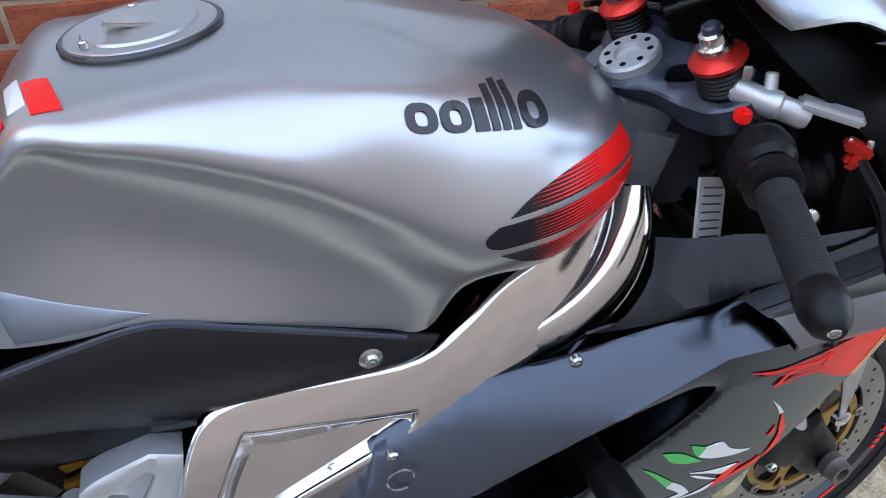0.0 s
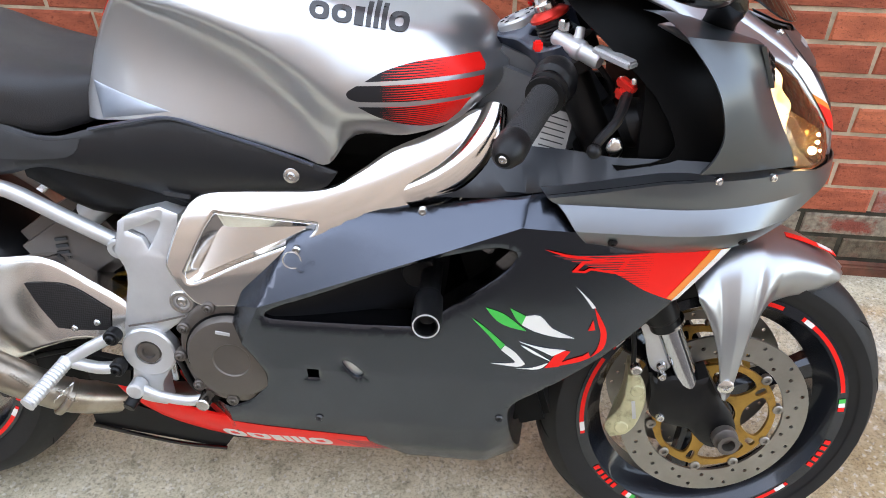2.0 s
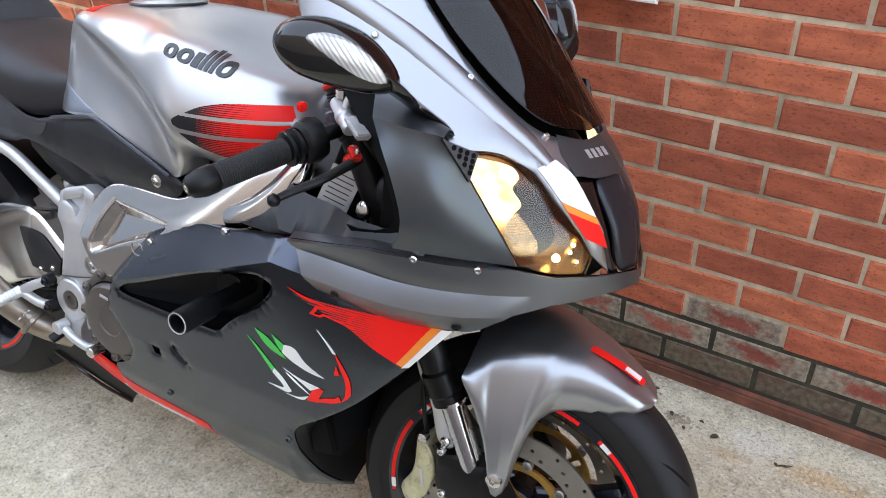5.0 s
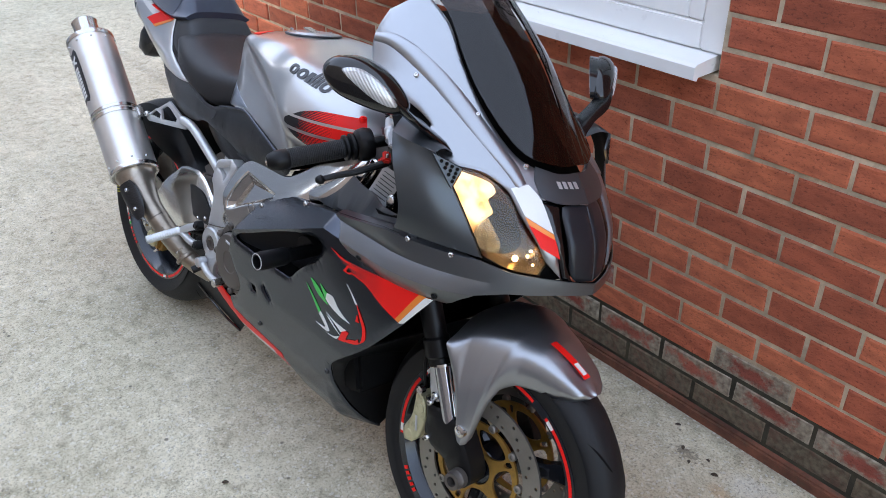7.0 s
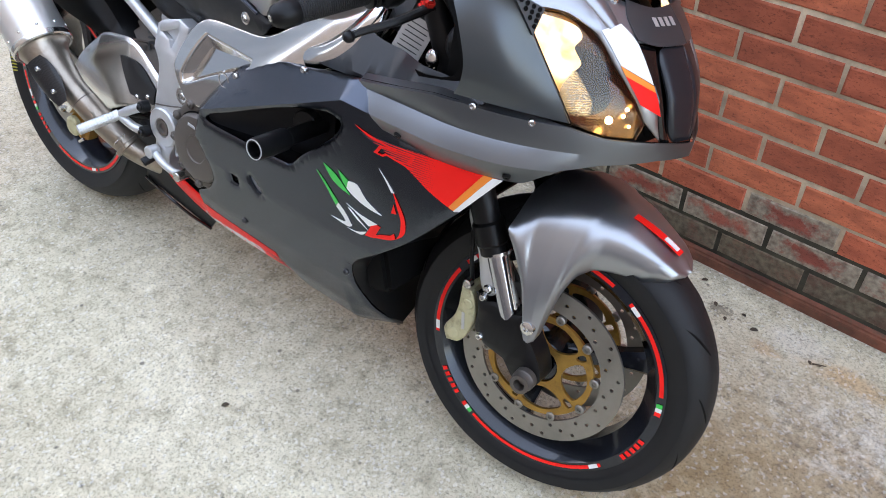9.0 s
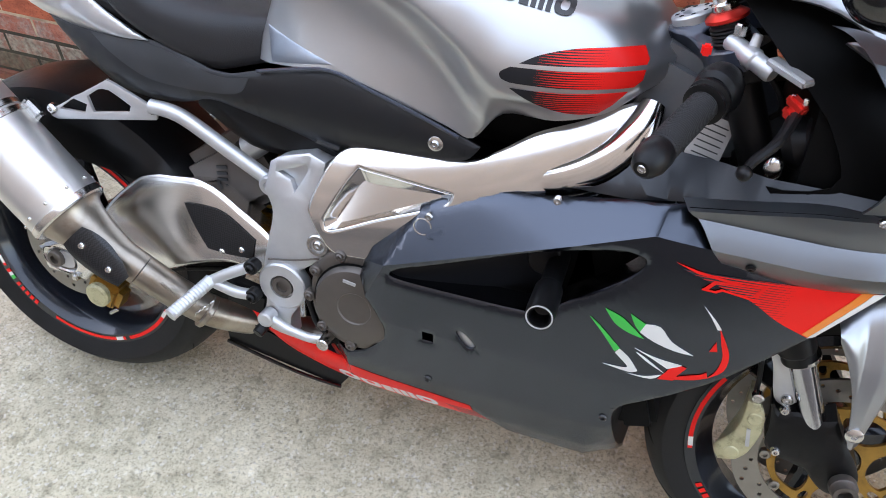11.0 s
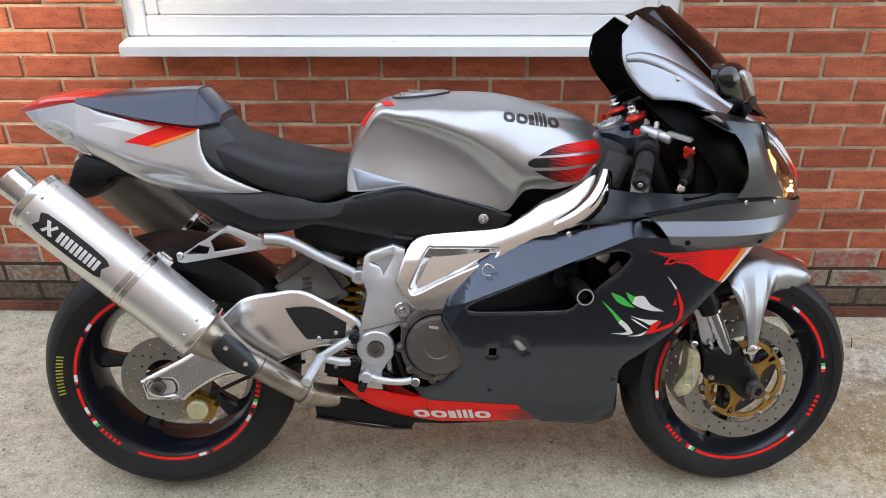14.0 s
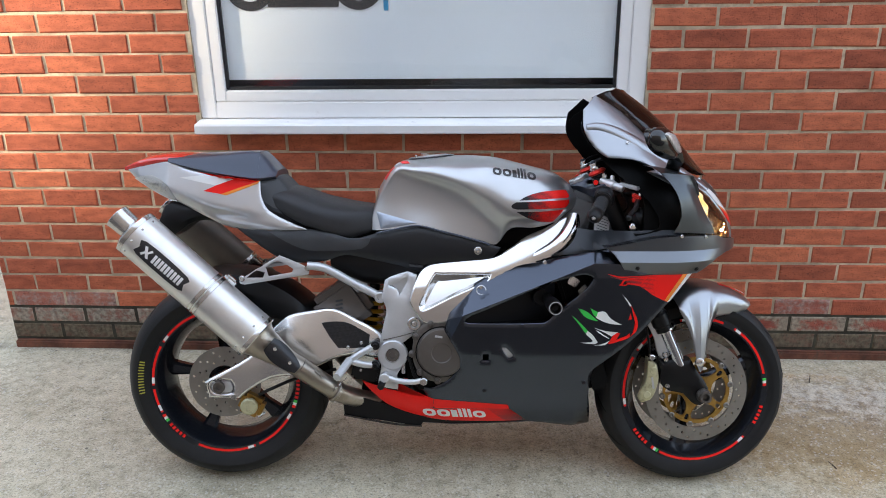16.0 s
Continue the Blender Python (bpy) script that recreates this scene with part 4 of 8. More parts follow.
def front_caliper():
    g = group_part("front_caliper", "gold-grey radial brake caliper")
    ring = spline([(1.284, 0.404, 1), (1.304, 0.402, 1), (1.316, 0.384), (1.323, 0.348, 1), (1.311, 0.302), (1.296, 0.282, 1), (1.270, 0.272, 1), (1.258, 0.290), (1.262, 0.306, 1), (1.279, 0.336), (1.284, 0.362, 1)], 3)
    s = lambda a, b: P(a, 0.124 - 5.0 * (a - 1.295) ** 2, b)
    body = part("body", sheet(ring, s, 0.055, step=0.012, roll=0.004, reach=0.006), CALIPER, g)
    for u, w in ((1.303, 0.374), (1.286, 0.298)):
        part("piston_cap", lathe(P(u, 0.118, w), RIGHT, [(-0.006, 0.012), (0.006, 0.012), (0.0075, 0.010), (0.0075, 0.0001)], 20), CALIPER, body)
    part("name_bar", block(P(1.302, 0.1245, 0.336), (0.006, 0.002, 0.036), Matrix.Rotation(radians(-10), 4, "Y")), LABEL, body)
    for p in ((1.336, 0.412), (1.345, 0.330)):
        part("mount_bolt", bolt(P(p[0], 0.130, p[1]), RIGHT, 0.008, 0.006), STEEL, g)
    part("brake_hose", as_is(tube([P(1.294, 0.105, 0.415), P(1.288, 0.112, 0.46), P(1.275, 0.105, 0.52), P(1.25, 0.10, 0.60)], 0.004)), MATT_BLACK, g)
    part("banjo", as_is(lathe(P(1.296, 0.115, 0.416), RIGHT, [(0, 0.009), (0.012, 0.009), (0.014, 0.006), (0.014, 0.0001)], 12)), STEEL, g)


front_caliper()
rc = group_part("rear_caliper", "gold rear brake caliper")
part("body", block(P(0.085, 0.105, 0.255), (0.075, 0.05, 0.062), Matrix.Rotation(radians(25), 4, "Y"), 0.012), GOLD, rc)
part("piston_cap", lathe(P(0.082, 0.128, 0.257), RIGHT, [(0, 0.026), (0.010, 0.026), (0.014, 0.021), (0.014, 0.0001)], 24), CALIPER, rc)
part("pad_pin", rod(P(0.11, 0.14, 0.225), P(0.13, 0.14, 0.24), 0.004), STEEL, rc)
part("brake_hose", tube([P(0.11, 0.12, 0.29), P(0.15, 0.12, 0.31), P(0.22, 0.10, 0.335), P(0.34, 0.08, 0.36)], 0.005), MATT_BLACK, rc)

# ---- fork and front axle
def build_fork():
    f = group_part("fork", "telescopic fork with bright stanchions")
    for s in (1, -1):
        v = 0.105 * s
        top, mid, low = P(1.126, 0.053 + 0.085 * s, 0.935), P(1.334, 0.110 * s, 0.500), P(1.397, 0.108 * s, 0.36)
        d = (low - top).normalized()
        part("upper_tube", as_is(lathe(top, d, [(0, 0.023), (0.02, 0.024), ((mid - top).length - 0.06, 0.024), ((mid - top).length - 0.055, 0.028), ((mid - top).length - 0.02, 0.0285), ((mid - top).length - 0.015, 0.025), ((mid - top).length, 0.025)], 28)), MATT_BLACK, f)
        part("seal_ring", as_is(lathe(mid - d * 0.004, d, [(0, 0.024), (0, 0.029), (0.006, 0.029), (0.008, 0.024)], 24)), STEEL, f)
        part("stanchion", as_is(rod(mid - d * 0.02, low + d * 0.01, 0.0200, seg=28)), HARD_CHROME, f, "chromed fork stanchion")
        ring = spline([(1.330, 0.410), (1.345, 0.398, 1), (1.372, 0.408), (1.398, 0.400), (1.425, 0.410, 1), (1.446, 0.374), (1.474, 0.336), (1.486, 0.300), (1.468, 0.270), (1.440, 0.272), (1.408, 0.304, 1), (1.364, 0.312, 1), (1.340, 0.332), (1.338, 0.372)], 4)
        ss = lambda a, b: P(a - 0.012, v + 0.024 * s, b)
        g = sheet(ring, ss, 0.044, step=0.03, roll=0.007, reach=0.016)
        part("fork_foot", as_is(g), MATT_BLACK, f)
        rise = Vector((-0.42, 0, 0.907))
        b0 = P(1.122, 0.053 + 0.085 * s, 0.944)
        part("ribbed_collar", as_is(lathe(b0 - rise * 0.01, rise, [(0, 0.023)] + [(0.010 + 0.0045 * (i // 2) + 0.002 * (i % 2), 0.0235 - 0.0020 * (i % 2)) for i in range(10)] + [(0.036, 0.021)], 28)), MATT_BLACK, f)
        c = part("fork_cap", as_is(lathe(b0 + rise * 0.024, rise, [(0, 0.022), (0.002, 0.026), (0.006, 0.0265), (0.009, 0.023), (0.012, 0.019), (0.013, 0.016), (0.013, 0.0001)], 32)), RED_METAL, f, "red anodised fork cap")
        part("adjuster", as_is(lathe(b0 + rise * 0.036, rise, [(0, 0.0150), (0.002, 0.016), (0.009, 0.016), (0.011, 0.0135), (0.013, 0.0125), (0.020, 0.0125), (0.022, 0.010), (0.022, 0.0001)], 16)), STEEL, c, "bright hexagonal preload adjuster")
        part("damping_screw", as_is(lathe(b0 + rise * 0.057, rise, [(0, 0.0085), (0.006, 0.0085), (0.008, 0.006), (0.008, 0.0001)], 12)), COVER_BLUE, c)
    part("axle", steered(lathe(P(1.443, -0.13, 0.297), RIGHT, [(0, 0.013), (0.262, 0.013), (0.262, 0.021), (0.275, 0.021), (0.278, 0.019), (0.290, 0.018), (0.290, 0.011), (0.272, 0.010), (0.270, 0.0001)], 24)), BRONZE, f)
    # triple clamp
    half = [(0.0, -0.038), (0.026, -0.032), (0.044, -0.010), (0.070, 0.004), (0.102, 0.014), (0.120, 0.040), (0.113, 0.066), (0.088, 0.078), (0.062, 0.074), (0.040, 0.061), (0.020, 0.050), (0.0, 0.046)]
    ring = spline(half + [(-a, b) for a, b in reversed(half[1:-1])], 4)
    up = Vector((-0.42, 0, 0.907))
    ahead = Vector((0.907, 0, 0.42))
    o = P(1.074, 0.053, 0.944)
    ss = lambda a, b: o + Vector((0, -a, 0)) + ahead * b - up * 0.024 * min(1.0, max(0.0, (abs(a) - 0.025) / 0.04))
    gap = [(0.036, 0.020), (0.041, 0.036), (0.052, 0.050), (0.058, 0.038), (0.053, 0.022), (0.044, 0.010)]
    holes = [spline(gap, 3), spline([(-a, b) for a, b in gap], 3)]
    part("top_yoke", as_is(sheet(ring, ss, 0.026, holes, step=0.03, roll=0.004, reach=0.008, outward=up)), COVER_BLUE, f, "slate blue top yoke")
    part("stem_nut", as_is(lathe(o, up, [(-0.004, 0.031), (0.006, 0.031), (0.009, 0.029), (0.009, 0.015), (0.004, 0.013), (0.004, 0.0001)], 28)), CAST, f)
    for i in range(8):
        a = 2 * math.pi * i / 8
        part("drilled_hole", as_is(lathe(o + up * 0.0082 + ahead * 0.022 * math.cos(a) + Vector((0, 1, 0)) * 0.022 * math.sin(a), up, [(0, 0.0032), (0.0014, 0.0032), (0.0014, 0.0001)], 10)), DEEP_BLACK, f)
    part("lower_yoke", as_is(block(P(1.20, 0, 0.76), (0.07, 0.27, 0.04), Matrix.Rotation(radians(25), 4, "Y"), 0.012)), MATT_BLACK, f)
    return f


build_fork()

# ---- clip-on bars
def build_bar(s):
    name = "clip_on_bar"
    g = group_part(name, "handlebar with ribbed black rubber grip")
    a, b = P(1.145, 0.135 * s, 0.920), P(1.060, 0.380 * s, 0.863)
    d = (b - a).normalized()
    L = (b - a).length
    part("clamp", as_is(lathe(a + Vector((0.42, 0, -0.907)) * -0.02, Vector((0.42, 0, -0.907)), [(0, 0.034), (0.003, 0.036), (0.037, 0.036), (0.04, 0.034)], 24)), MATT_BLACK, g)
    part("tube", as_is(rod(a, b - d * 0.02, 0.011)), MATT_BLACK, g)
    prof = [(0, 0.019)]
    n = 34
    for i in range(n):
        x = 0.004 + (0.118) * i / n
        prof += [(x, 0.0172), (x + 0.0009, 0.0182), (x + 0.0022, 0.0182), (x + 0.0031, 0.0172)]
    part("grip", as_is(lathe(b - d * 0.155, d, prof, 24)), GRIP_RUBBER, g, "ribbed black rubber grip")
    part("grip_flange", as_is(lathe(b - d * 0.163, d, [(0, 0.022), (0.003, 0.026), (0.008, 0.026), (0.011, 0.021), (0.016, 0.025), (0.021, 0.025), (0.023, 0.019)], 28)), MATT_BLACK, g)
    e = part("bar_end", as_is(lathe(b - d * 0.034, d, [(0, 0.018), (0.003, 0.0195), (0.022, 0.0195), (0.036, 0.015), (0.042, 0.009), (0.042, 0.004), (0.038, 0.0001)], 24)), MATT_BLACK, g)
    part("end_screw", as_is(bolt(b + d * 0.006, d, 0.006, 0.003)), STEEL, e)
    sw = part("switch_housing", as_is(lathe(b - d * 0.200, d, [(0, 0.016), (0.003, 0.026), (0.016, 0.029), (0.030, 0.027), (0.036, 0.022)], 24, squash=1.15)), MATT_BLACK, g)
    part("kill_switch", as_is(block(P(1.095, 0.203 * s, 0.944), (0.012, 0.014, 0.013), None, 0.0025)), RED, sw, "red stop switch")
    # master cylinder, lever
    m1, m2 = P(1.118, 0.152 * s, 0.947), P(1.178, 0.198 * s, 0.924)
    mc = part("master_cylinder", as_is(lathe(m1, m2 - m1, [(0, 0.009), (0.003, 0.0115), (0.030, 0.0115), (0.034, 0.0135), (0.044, 0.0135), (0.047, 0.0115), (0.070, 0.0115), (0.074, 0.009)], 22)), CAST, g, "bright cast brake master cylinder")
    part("perch", as_is(block(P(1.190, 0.203 * s, 0.934), (0.058, 0.022, 0.010), Matrix.Rotation(radians(-37 * s), 4, "Z") @ Matrix.Rotation(radians(12), 4, "Y"), 0.004)), CAST, mc)
    part("hose_union", as_is(rod(P(1.146, 0.172 * s, 0.940), P(1.149, 0.166 * s, 0.962), 0.007, 0.006, 14)), CAST, mc)
    part("union_bolt", as_is(lathe(P(1.128, 0.157 * s, 0.955), (0, 0, 1), [(0, 0.008), (0.012, 0.008), (0.014, 0.006), (0.014, 0.0001)], 6)), STEEL, mc)
    tilt = Matrix.Rotation(radians(-35 * s), 4, "Z") @ Matrix.Rotation(radians(25), 4, "Y")
    part("adjuster", as_is(join([block(P(1.205, 0.229 * s, 0.907), (0.026, 0.015, 0.012), tilt, 0.003), block(P(1.199, 0.233 * s, 0.897), (0.016, 0.014, 0.014), tilt, 0.004)])), RED_METAL, mc, "red anodised span adjuster")
    for dx in (-0.006, 0.007):
        part("adjuster_screw", as_is(bolt(P(1.205 + dx, (0.229 + dx * 0.7) * s, 0.9135), (0, 0, 1), 0.0034, 0.003)), STEEL, mc)
    part("lever", as_is(tube([P(1.208, 0.222 * s, 0.900), P(1.203, 0.243 * s, 0.892), P(1.190, 0.285 * s, 0.879), P(1.168, 0.318 * s, 0.866), P(1.161, 0.336 * s, 0.860)], lambda t: 0.0080 - 0.003 * t + (0.004 if t > 0.96 else 0), 10)), MATT_BLACK, g, "black folding brake lever")
    part("lever_tip", as_is(ball(P(1.160, 0.339 * s, 0.859), (0.0085, 0.010, 0.0085), seg=12)), MATT_BLACK, g)
    if s < 0:
        g.location.y = -0.09
    return g


build_bar(1)
build_bar(-1)
res = group_part("fluid_reservoir", "small black brake fluid pot")
part("pot", as_is(lathe(P(1.186, -0.235, 0.955), (0.1, 0, 1), [(0, 0.018), (0.004, 0.021), (0.03, 0.021), (0.034, 0.018)], 20)), CLEAR, res)
part("lid", as_is(lathe(P(1.190, -0.235, 0.989), (0.1, 0, 1), [(0, 0.023), (0.012, 0.023), (0.014, 0.02), (0.014, 0.0001)], 20)), MATT_BLACK, res)
for s in (1, -1):
    part("cable", tube([P(1.10, 0.06 * s, 0.99), P(1.16, 0.10 * s, 1.01), P(1.23, 0.11 * s, 0.95), P(1.25, 0.10 * s, 0.86)], 0.005), MATT_BLACK, bike)
    part("cable", tube([P(1.12, 0.13 * s, 0.94), P(1.17, 0.17 * s, 0.92), P(1.2, 0.15 * s, 0.87), P(1.16, 0.08 * s, 0.82)], 0.004), MATT_BLACK, bike)

# ---- front mudguard
def build_mudguard():
    g = group_part("front_mudguard", "silver front mudguard")
    rings = []
    n = 84
    for i in range(n + 1):
        t = i / n
        deg = 106 - 51 * t
        a = radians(deg)
        d = Vector((math.cos(a), 0, math.sin(a)))
        top = table(deg, [(55, .322), (60, .327), (75, .334), (95, .336), (121, .325)])
        low = table(deg, [(55, .312), (57, .292), (62, .268), (70, .254), (77, .243), (81, .225), (83.2, .185), (84.0, .140), (84.6, .100), (87, .084), (92, .079), (96.4, .084), (98.8, .100), (99.4, .140), (100.6, .185), (103.5, .238), (106, .276)])
        vl = table(deg, [(55, .012), (57, .036), (62, .052), (70, .066), (78, .086), (82, .108), (86, .130), (92, .138), (104, .146), (121, .150)])
        vs = table(deg, [(55, .010), (57, .030), (62, .046), (70, .060), (80, .078), (92, .104), (104, .122), (121, .126)])
        rs = top - table(deg, [(55, .004), (70, .018), (95, .030), (121, .034)])
        mid = low + (rs - low) * 0.55
        prof = [(vl, low), (vl * 1.0 + (vs - vl) * 0.25 + 0.006, mid), (vs, rs), (vs * 0.52, top - 0.005), (0, top)]
        full = prof + [(-x, r) for x, r in reversed(prof[:-1])]
        outer = [FRONT + d * p.y + Vector((0, -p.x, 0)) for p in catmull([Vector((x, r, 0)) for x, r in full], 4)]
        inner = [p - d * 0.0025 + Vector((0, 0.0035 * (1 if p.y < 0 else -1) * min(1, abs(p.y) / 0.03), 0)) for p in outer]
        rings.append(outer + list(reversed(inner)))
    part("arch", loft(rings), SILVER_SOFT, g, "", sharp=60)
    for s in (1, -1):
        part("bolt", lathe(P(1.435, s * 0.140, 0.406), Vector((0, -s, 0)), [(-0.008, 0.013), (0.002, 0.013), (0.004, 0.010), (0.005, 0.005), (0.002, 0.004), (0.002, 0.0001)], 16), STEEL, g)
    def crown(a, b):
        # a: angle, b: across
        d = Vector((math.cos(a), 0, math.sin(a)))
        return FRONT + d * (0.3345 - 1.6 * b * b) + Vector((0, -b, 0))
    part("red_tag", as_is(sheet([(radians(61), 0.004), (radians(77), 0.012), (radians(77), 0.028), (radians(61), 0.021)], crown, 0.001, steps=(0.05, 0.01))), RED, g, "red sticker with worn print")
    part("tag_mark", as_is(sheet([(radians(62.3), 0.008), (radians(67), 0.010), (radians(67), 0.021), (radians(62.3), 0.0185)], lambda a, b: crown(a, b) + Vector((math.cos(a), 0, math.sin(a))) * 0.0012, 0.001, steps=(0.05, 0.01))), WHITE, g)


build_mudguard()
mb = group_part("caliper_bracket", "polished fork bracket")
part("arm", as_is(sheet(spline([(1.272, 0.560), (1.318, 0.545), (1.345, 0.470), (1.352, 0.425), (1.338, 0.408), (1.318, 0.420), (1.300, 0.480), (1.270, 0.535)], 4), lambda a, b: P(a, 0.118, b), 0.012, step=0.03, roll=0.004, reach=0.012)), CAST, mb)
part("bolt", as_is(bolt(P(1.336, 0.119, 0.424), RIGHT, 0.009, 0.006)), STEEL, mb)

# ---- tank
TANK = [
    (0.456, [(0, .852), (.03, .851), (.06, .848), (.085, .843), (.098, .838), (.104, .830), (.109, .816), (.114, .796)]),
    (0.478, [(0, .928), (.04, .926), (.075, .920), (.095, .908), (.105, .892), (.107, .872), (.113, .840), (.124, .796)]),
    (0.528, [(0, .988), (.05, .988), (.09, .986), (.117, .980), (.127, .968), (.122, .950), (.121, .885), (.139, .803)]),
    (0.580, [(0, 1.000), (.05, 1.0), (.10, .995), (.133, .984), (.144, .968), (.131, .944), (.129, .880), (.148, .812)]),
    (0.640, [(0, 1.008), (.06, 1.007), (.115, 1.0), (.150, .983), (.163, .960), (.145, .930), (.140, .870), (.156, .805)]),
    (0.720, [(0, 1.013), (.06, 1.011), (.12, 1.0), (.165, .973), (.184, .938), (.165, .905), (.156, .858), (.164, .786)]),
    (0.780, [(0, 1.012), (.06, 1.009), (.128, 1.000), (.174, .978), (.201, .916), (.187, .878), (.171, .838), (.171, .772)]),
    (0.820, [(0, 1.008), (.06, 1.005), (.130, .996), (.178, .974), (.211, .906), (.208, .864), (.186, .820), (.175, .764)]),
    (0.860, [(0, 1.0), (.06, .997), (.128, .989), (.178, .964), (.213, .903), (.220, .868), (.210, .838), (.178, .809)]),
    (0.930, [(0, .982), (.06, .978), (.122, .971), (.172, .949), (.202, .903), (.210, .872), (.203, .842), (.178, .813)]),
    (0.990, [(0, .967), (.05, .964), (.10, .957), (.142, .941), (.171, .908), (.180, .880), (.174, .852), (.155, .827)]),
    (1.030, [(0, .945), (.045, .943), (.085, .935), (.115, .920), (.138, .900), (.146, .885), (.142, .868), (.130, .855)]),
    (1.062, [(0, .912), (.03, .911), (.06, .907), (.080, .903), (.095, .897), (.100, .890), (.098, .880), (.090, .872)]),
]
tank = part("fuel_tank", hull(TANK, 5, 4), SILVER, bike, "brushed silver-grey fuel tank", sharp=70)
TANK_TREE = ray_target(tank)
TANK_SIDE = onto(TANK_TREE, fallback=0.12)
part("tank_flap", sheet([(0.468, 0.850), (0.592, 0.821), (0.482, 0.800)], lambda a, b: P(a, TANK_SIDE(a, b).y * -1 + 0.003, b), 0.004, step=0.02, roll=0.002, reach=0.008), PAD, tank, "small blue-grey corner pad")


def top_surface(tree):
    def surface(a, b):
        hit = tree.ray_cast(P(a, b, 1.4), Vector((0, 0, -1)))[0]
        return hit if hit else P(a, b, 0.98)
    return surface


cap = part("fuel_cap", lathe(P(0.628, 0, 1.002), (-0.10, 0, 1), [(0, 0.066), (0.007, 0.066), (0.009, 0.063), (0.009, 0.050), (0.011, 0.048), (0.011, 0.0001)], 40), SILVER, tank, "flush round fuel cap")
part("cap_ring", lathe(P(0.628, 0, 1.004), (-0.10, 0, 1), [(0, 0.0675), (0.004, 0.0695), (0.006, 0.0675), (0.006, 0.066)], 40), BLACK_INK, cap)
part("lock_flap", block(P(0.622, 0.0, 1.0145), (0.05, 0.022, 0.004), Matrix.Rotation(radians(6), 4, "Y"), 0.002), STEEL, cap)
for i in range(3):
    a = 2.1 * i + 0.4
    part("cap_screw", bolt(P(0.628 + 0.056 * math.cos(a), 0.056 * math.sin(a), 1.0115), (-0.1, 0, 1), 0.004, 0.002), STEEL, cap)
# red tail flash on the tank's rear edge
for a0, a1, b0, b1, mt in ((0.485, 0.512, 0.045, 0.105, RED), (0.516, 0.530, 0.03, 0.10, WHITE), (0.534, 0.556, 0.055, 0.115, RED)):
    v, f = sheet([(a0, b0), (a1, b0 + 0.01), (a1 + 0.012, b1), (a0 + 0.012, b1)], top_surface(TANK_TREE), 0.0008, step=0.012)
    part("tank_flash", ([p + Vector((-0.0008, 0, 0.0012)) for p in v], f), mt, tank)
# three fading stripes
for ring in (
    [(0.880, 0.893, 1), (0.905, 0.906), (0.945, 0.916), (1.000, 0.919), (1.022, 0.918, 1), (1.031, 0.903, 1), (1.030, 0.897, 1), (0.96, 0.896)],
    [(0.858, 0.880), (0.870, 0.888, 1), (0.95, 0.890), (1.030, 0.891, 1), (1.029, 0.878, 1), (1.020, 0.869, 1), (0.95, 0.868), (0.872, 0.868, 1), (0.860, 0.872)],
    [(0.872, 0.861, 1), (0.94, 0.861), (1.014, 0.863, 1), (0.998, 0.843, 1), (0.982, 0.829, 1), (0.950, 0.829), (0.905, 0.843)],
):
    decal("stripe", spline(ring, 4), TANK_SIDE, STRIPE, tank, "black stripe fading into red", 0.012)


def maker_mark(x0, z0, kx, ky, slope, shear, surface, material, parent):
    """A maker's mark as a row of plain rounded blocks of its size and colour."""
    def place(a, b):
        return (x0 + a * kx + shear * b * ky, z0 + b * ky + slope * a * kx)
    def oval(a, wide, grow):
        pts = []
        for i in range(24):
            t = 2 * math.pi * i / 24
            x, y = math.cos(t), math.sin(t)
            k = (abs(x) ** 2.7 + abs(y) ** 2.7) ** (-1 / 2.7)
            pts.append((a + wide / 2 + x * k * (wide / 2 - grow), 0.5 + y * k * (0.5 - grow)))
        return pts

    a = 0.0
    for wide, low, high in ((0.86, 0, 1), (0.86, 0, 1), (0.40, 0, 1), (0.22, 0, 1.3), (0.22, 0, 1.38), (0.22, 0, 1.3), (0.86, 0, 1)):
        if wide > 0.8:
            ring, hole = oval(a, wide, 0.0), [oval(a, wide, 0.25)]
        else:
            ring, hole = [(a, low), (a + wide, low), (a + wide, high), (a, high)], []
        verts, faces = sheet([place(*p) for p in ring], surface, 0.0008, [[place(*p) for p in h] for h in hole], step=0.006)
        part("mark_block", ([v + Vector((0, -0.0018, 0.0006)) for v in verts], faces), material, parent)
        a += wide + 0.10


maker_mark(0.806, 0.9655, 0.0295, 0.0185, -0.140, 0.0, TANK_SIDE, BLACK_INK, tank)

# ---- side fairing
CREASE = [(.60, .5144), (1.09, .7235), (1.40, .7105)]


def fairing_v(u, w):
    v = table(w, [(.17, .082), (.19, .108), (.215, .135), (.26, .162), (.33, .190), (.45, .225), (.60, .250), (.68, .262), (.80, .268), (.9, .25)])
    v -= 1.0 * max(0.0, w - table(u, CREASE))
    v -= 0.75 * max(0.0, table(w, [(.40, .640), (.50, .692), (.60, .738), (.66, .766)]) - u)
    v -= 0.66 * max(0.0, u - 1.06) * min(1.0, max(0.0, (0.34 - w) / 0.13))
    return v - 0.60 * max(0.0, u - 1.10) ** 2 - 0.35 * max(0.0, 0.74 - u) ** 2


FAIR = lambda a, b: P(a, fairing_v(a, b), b)
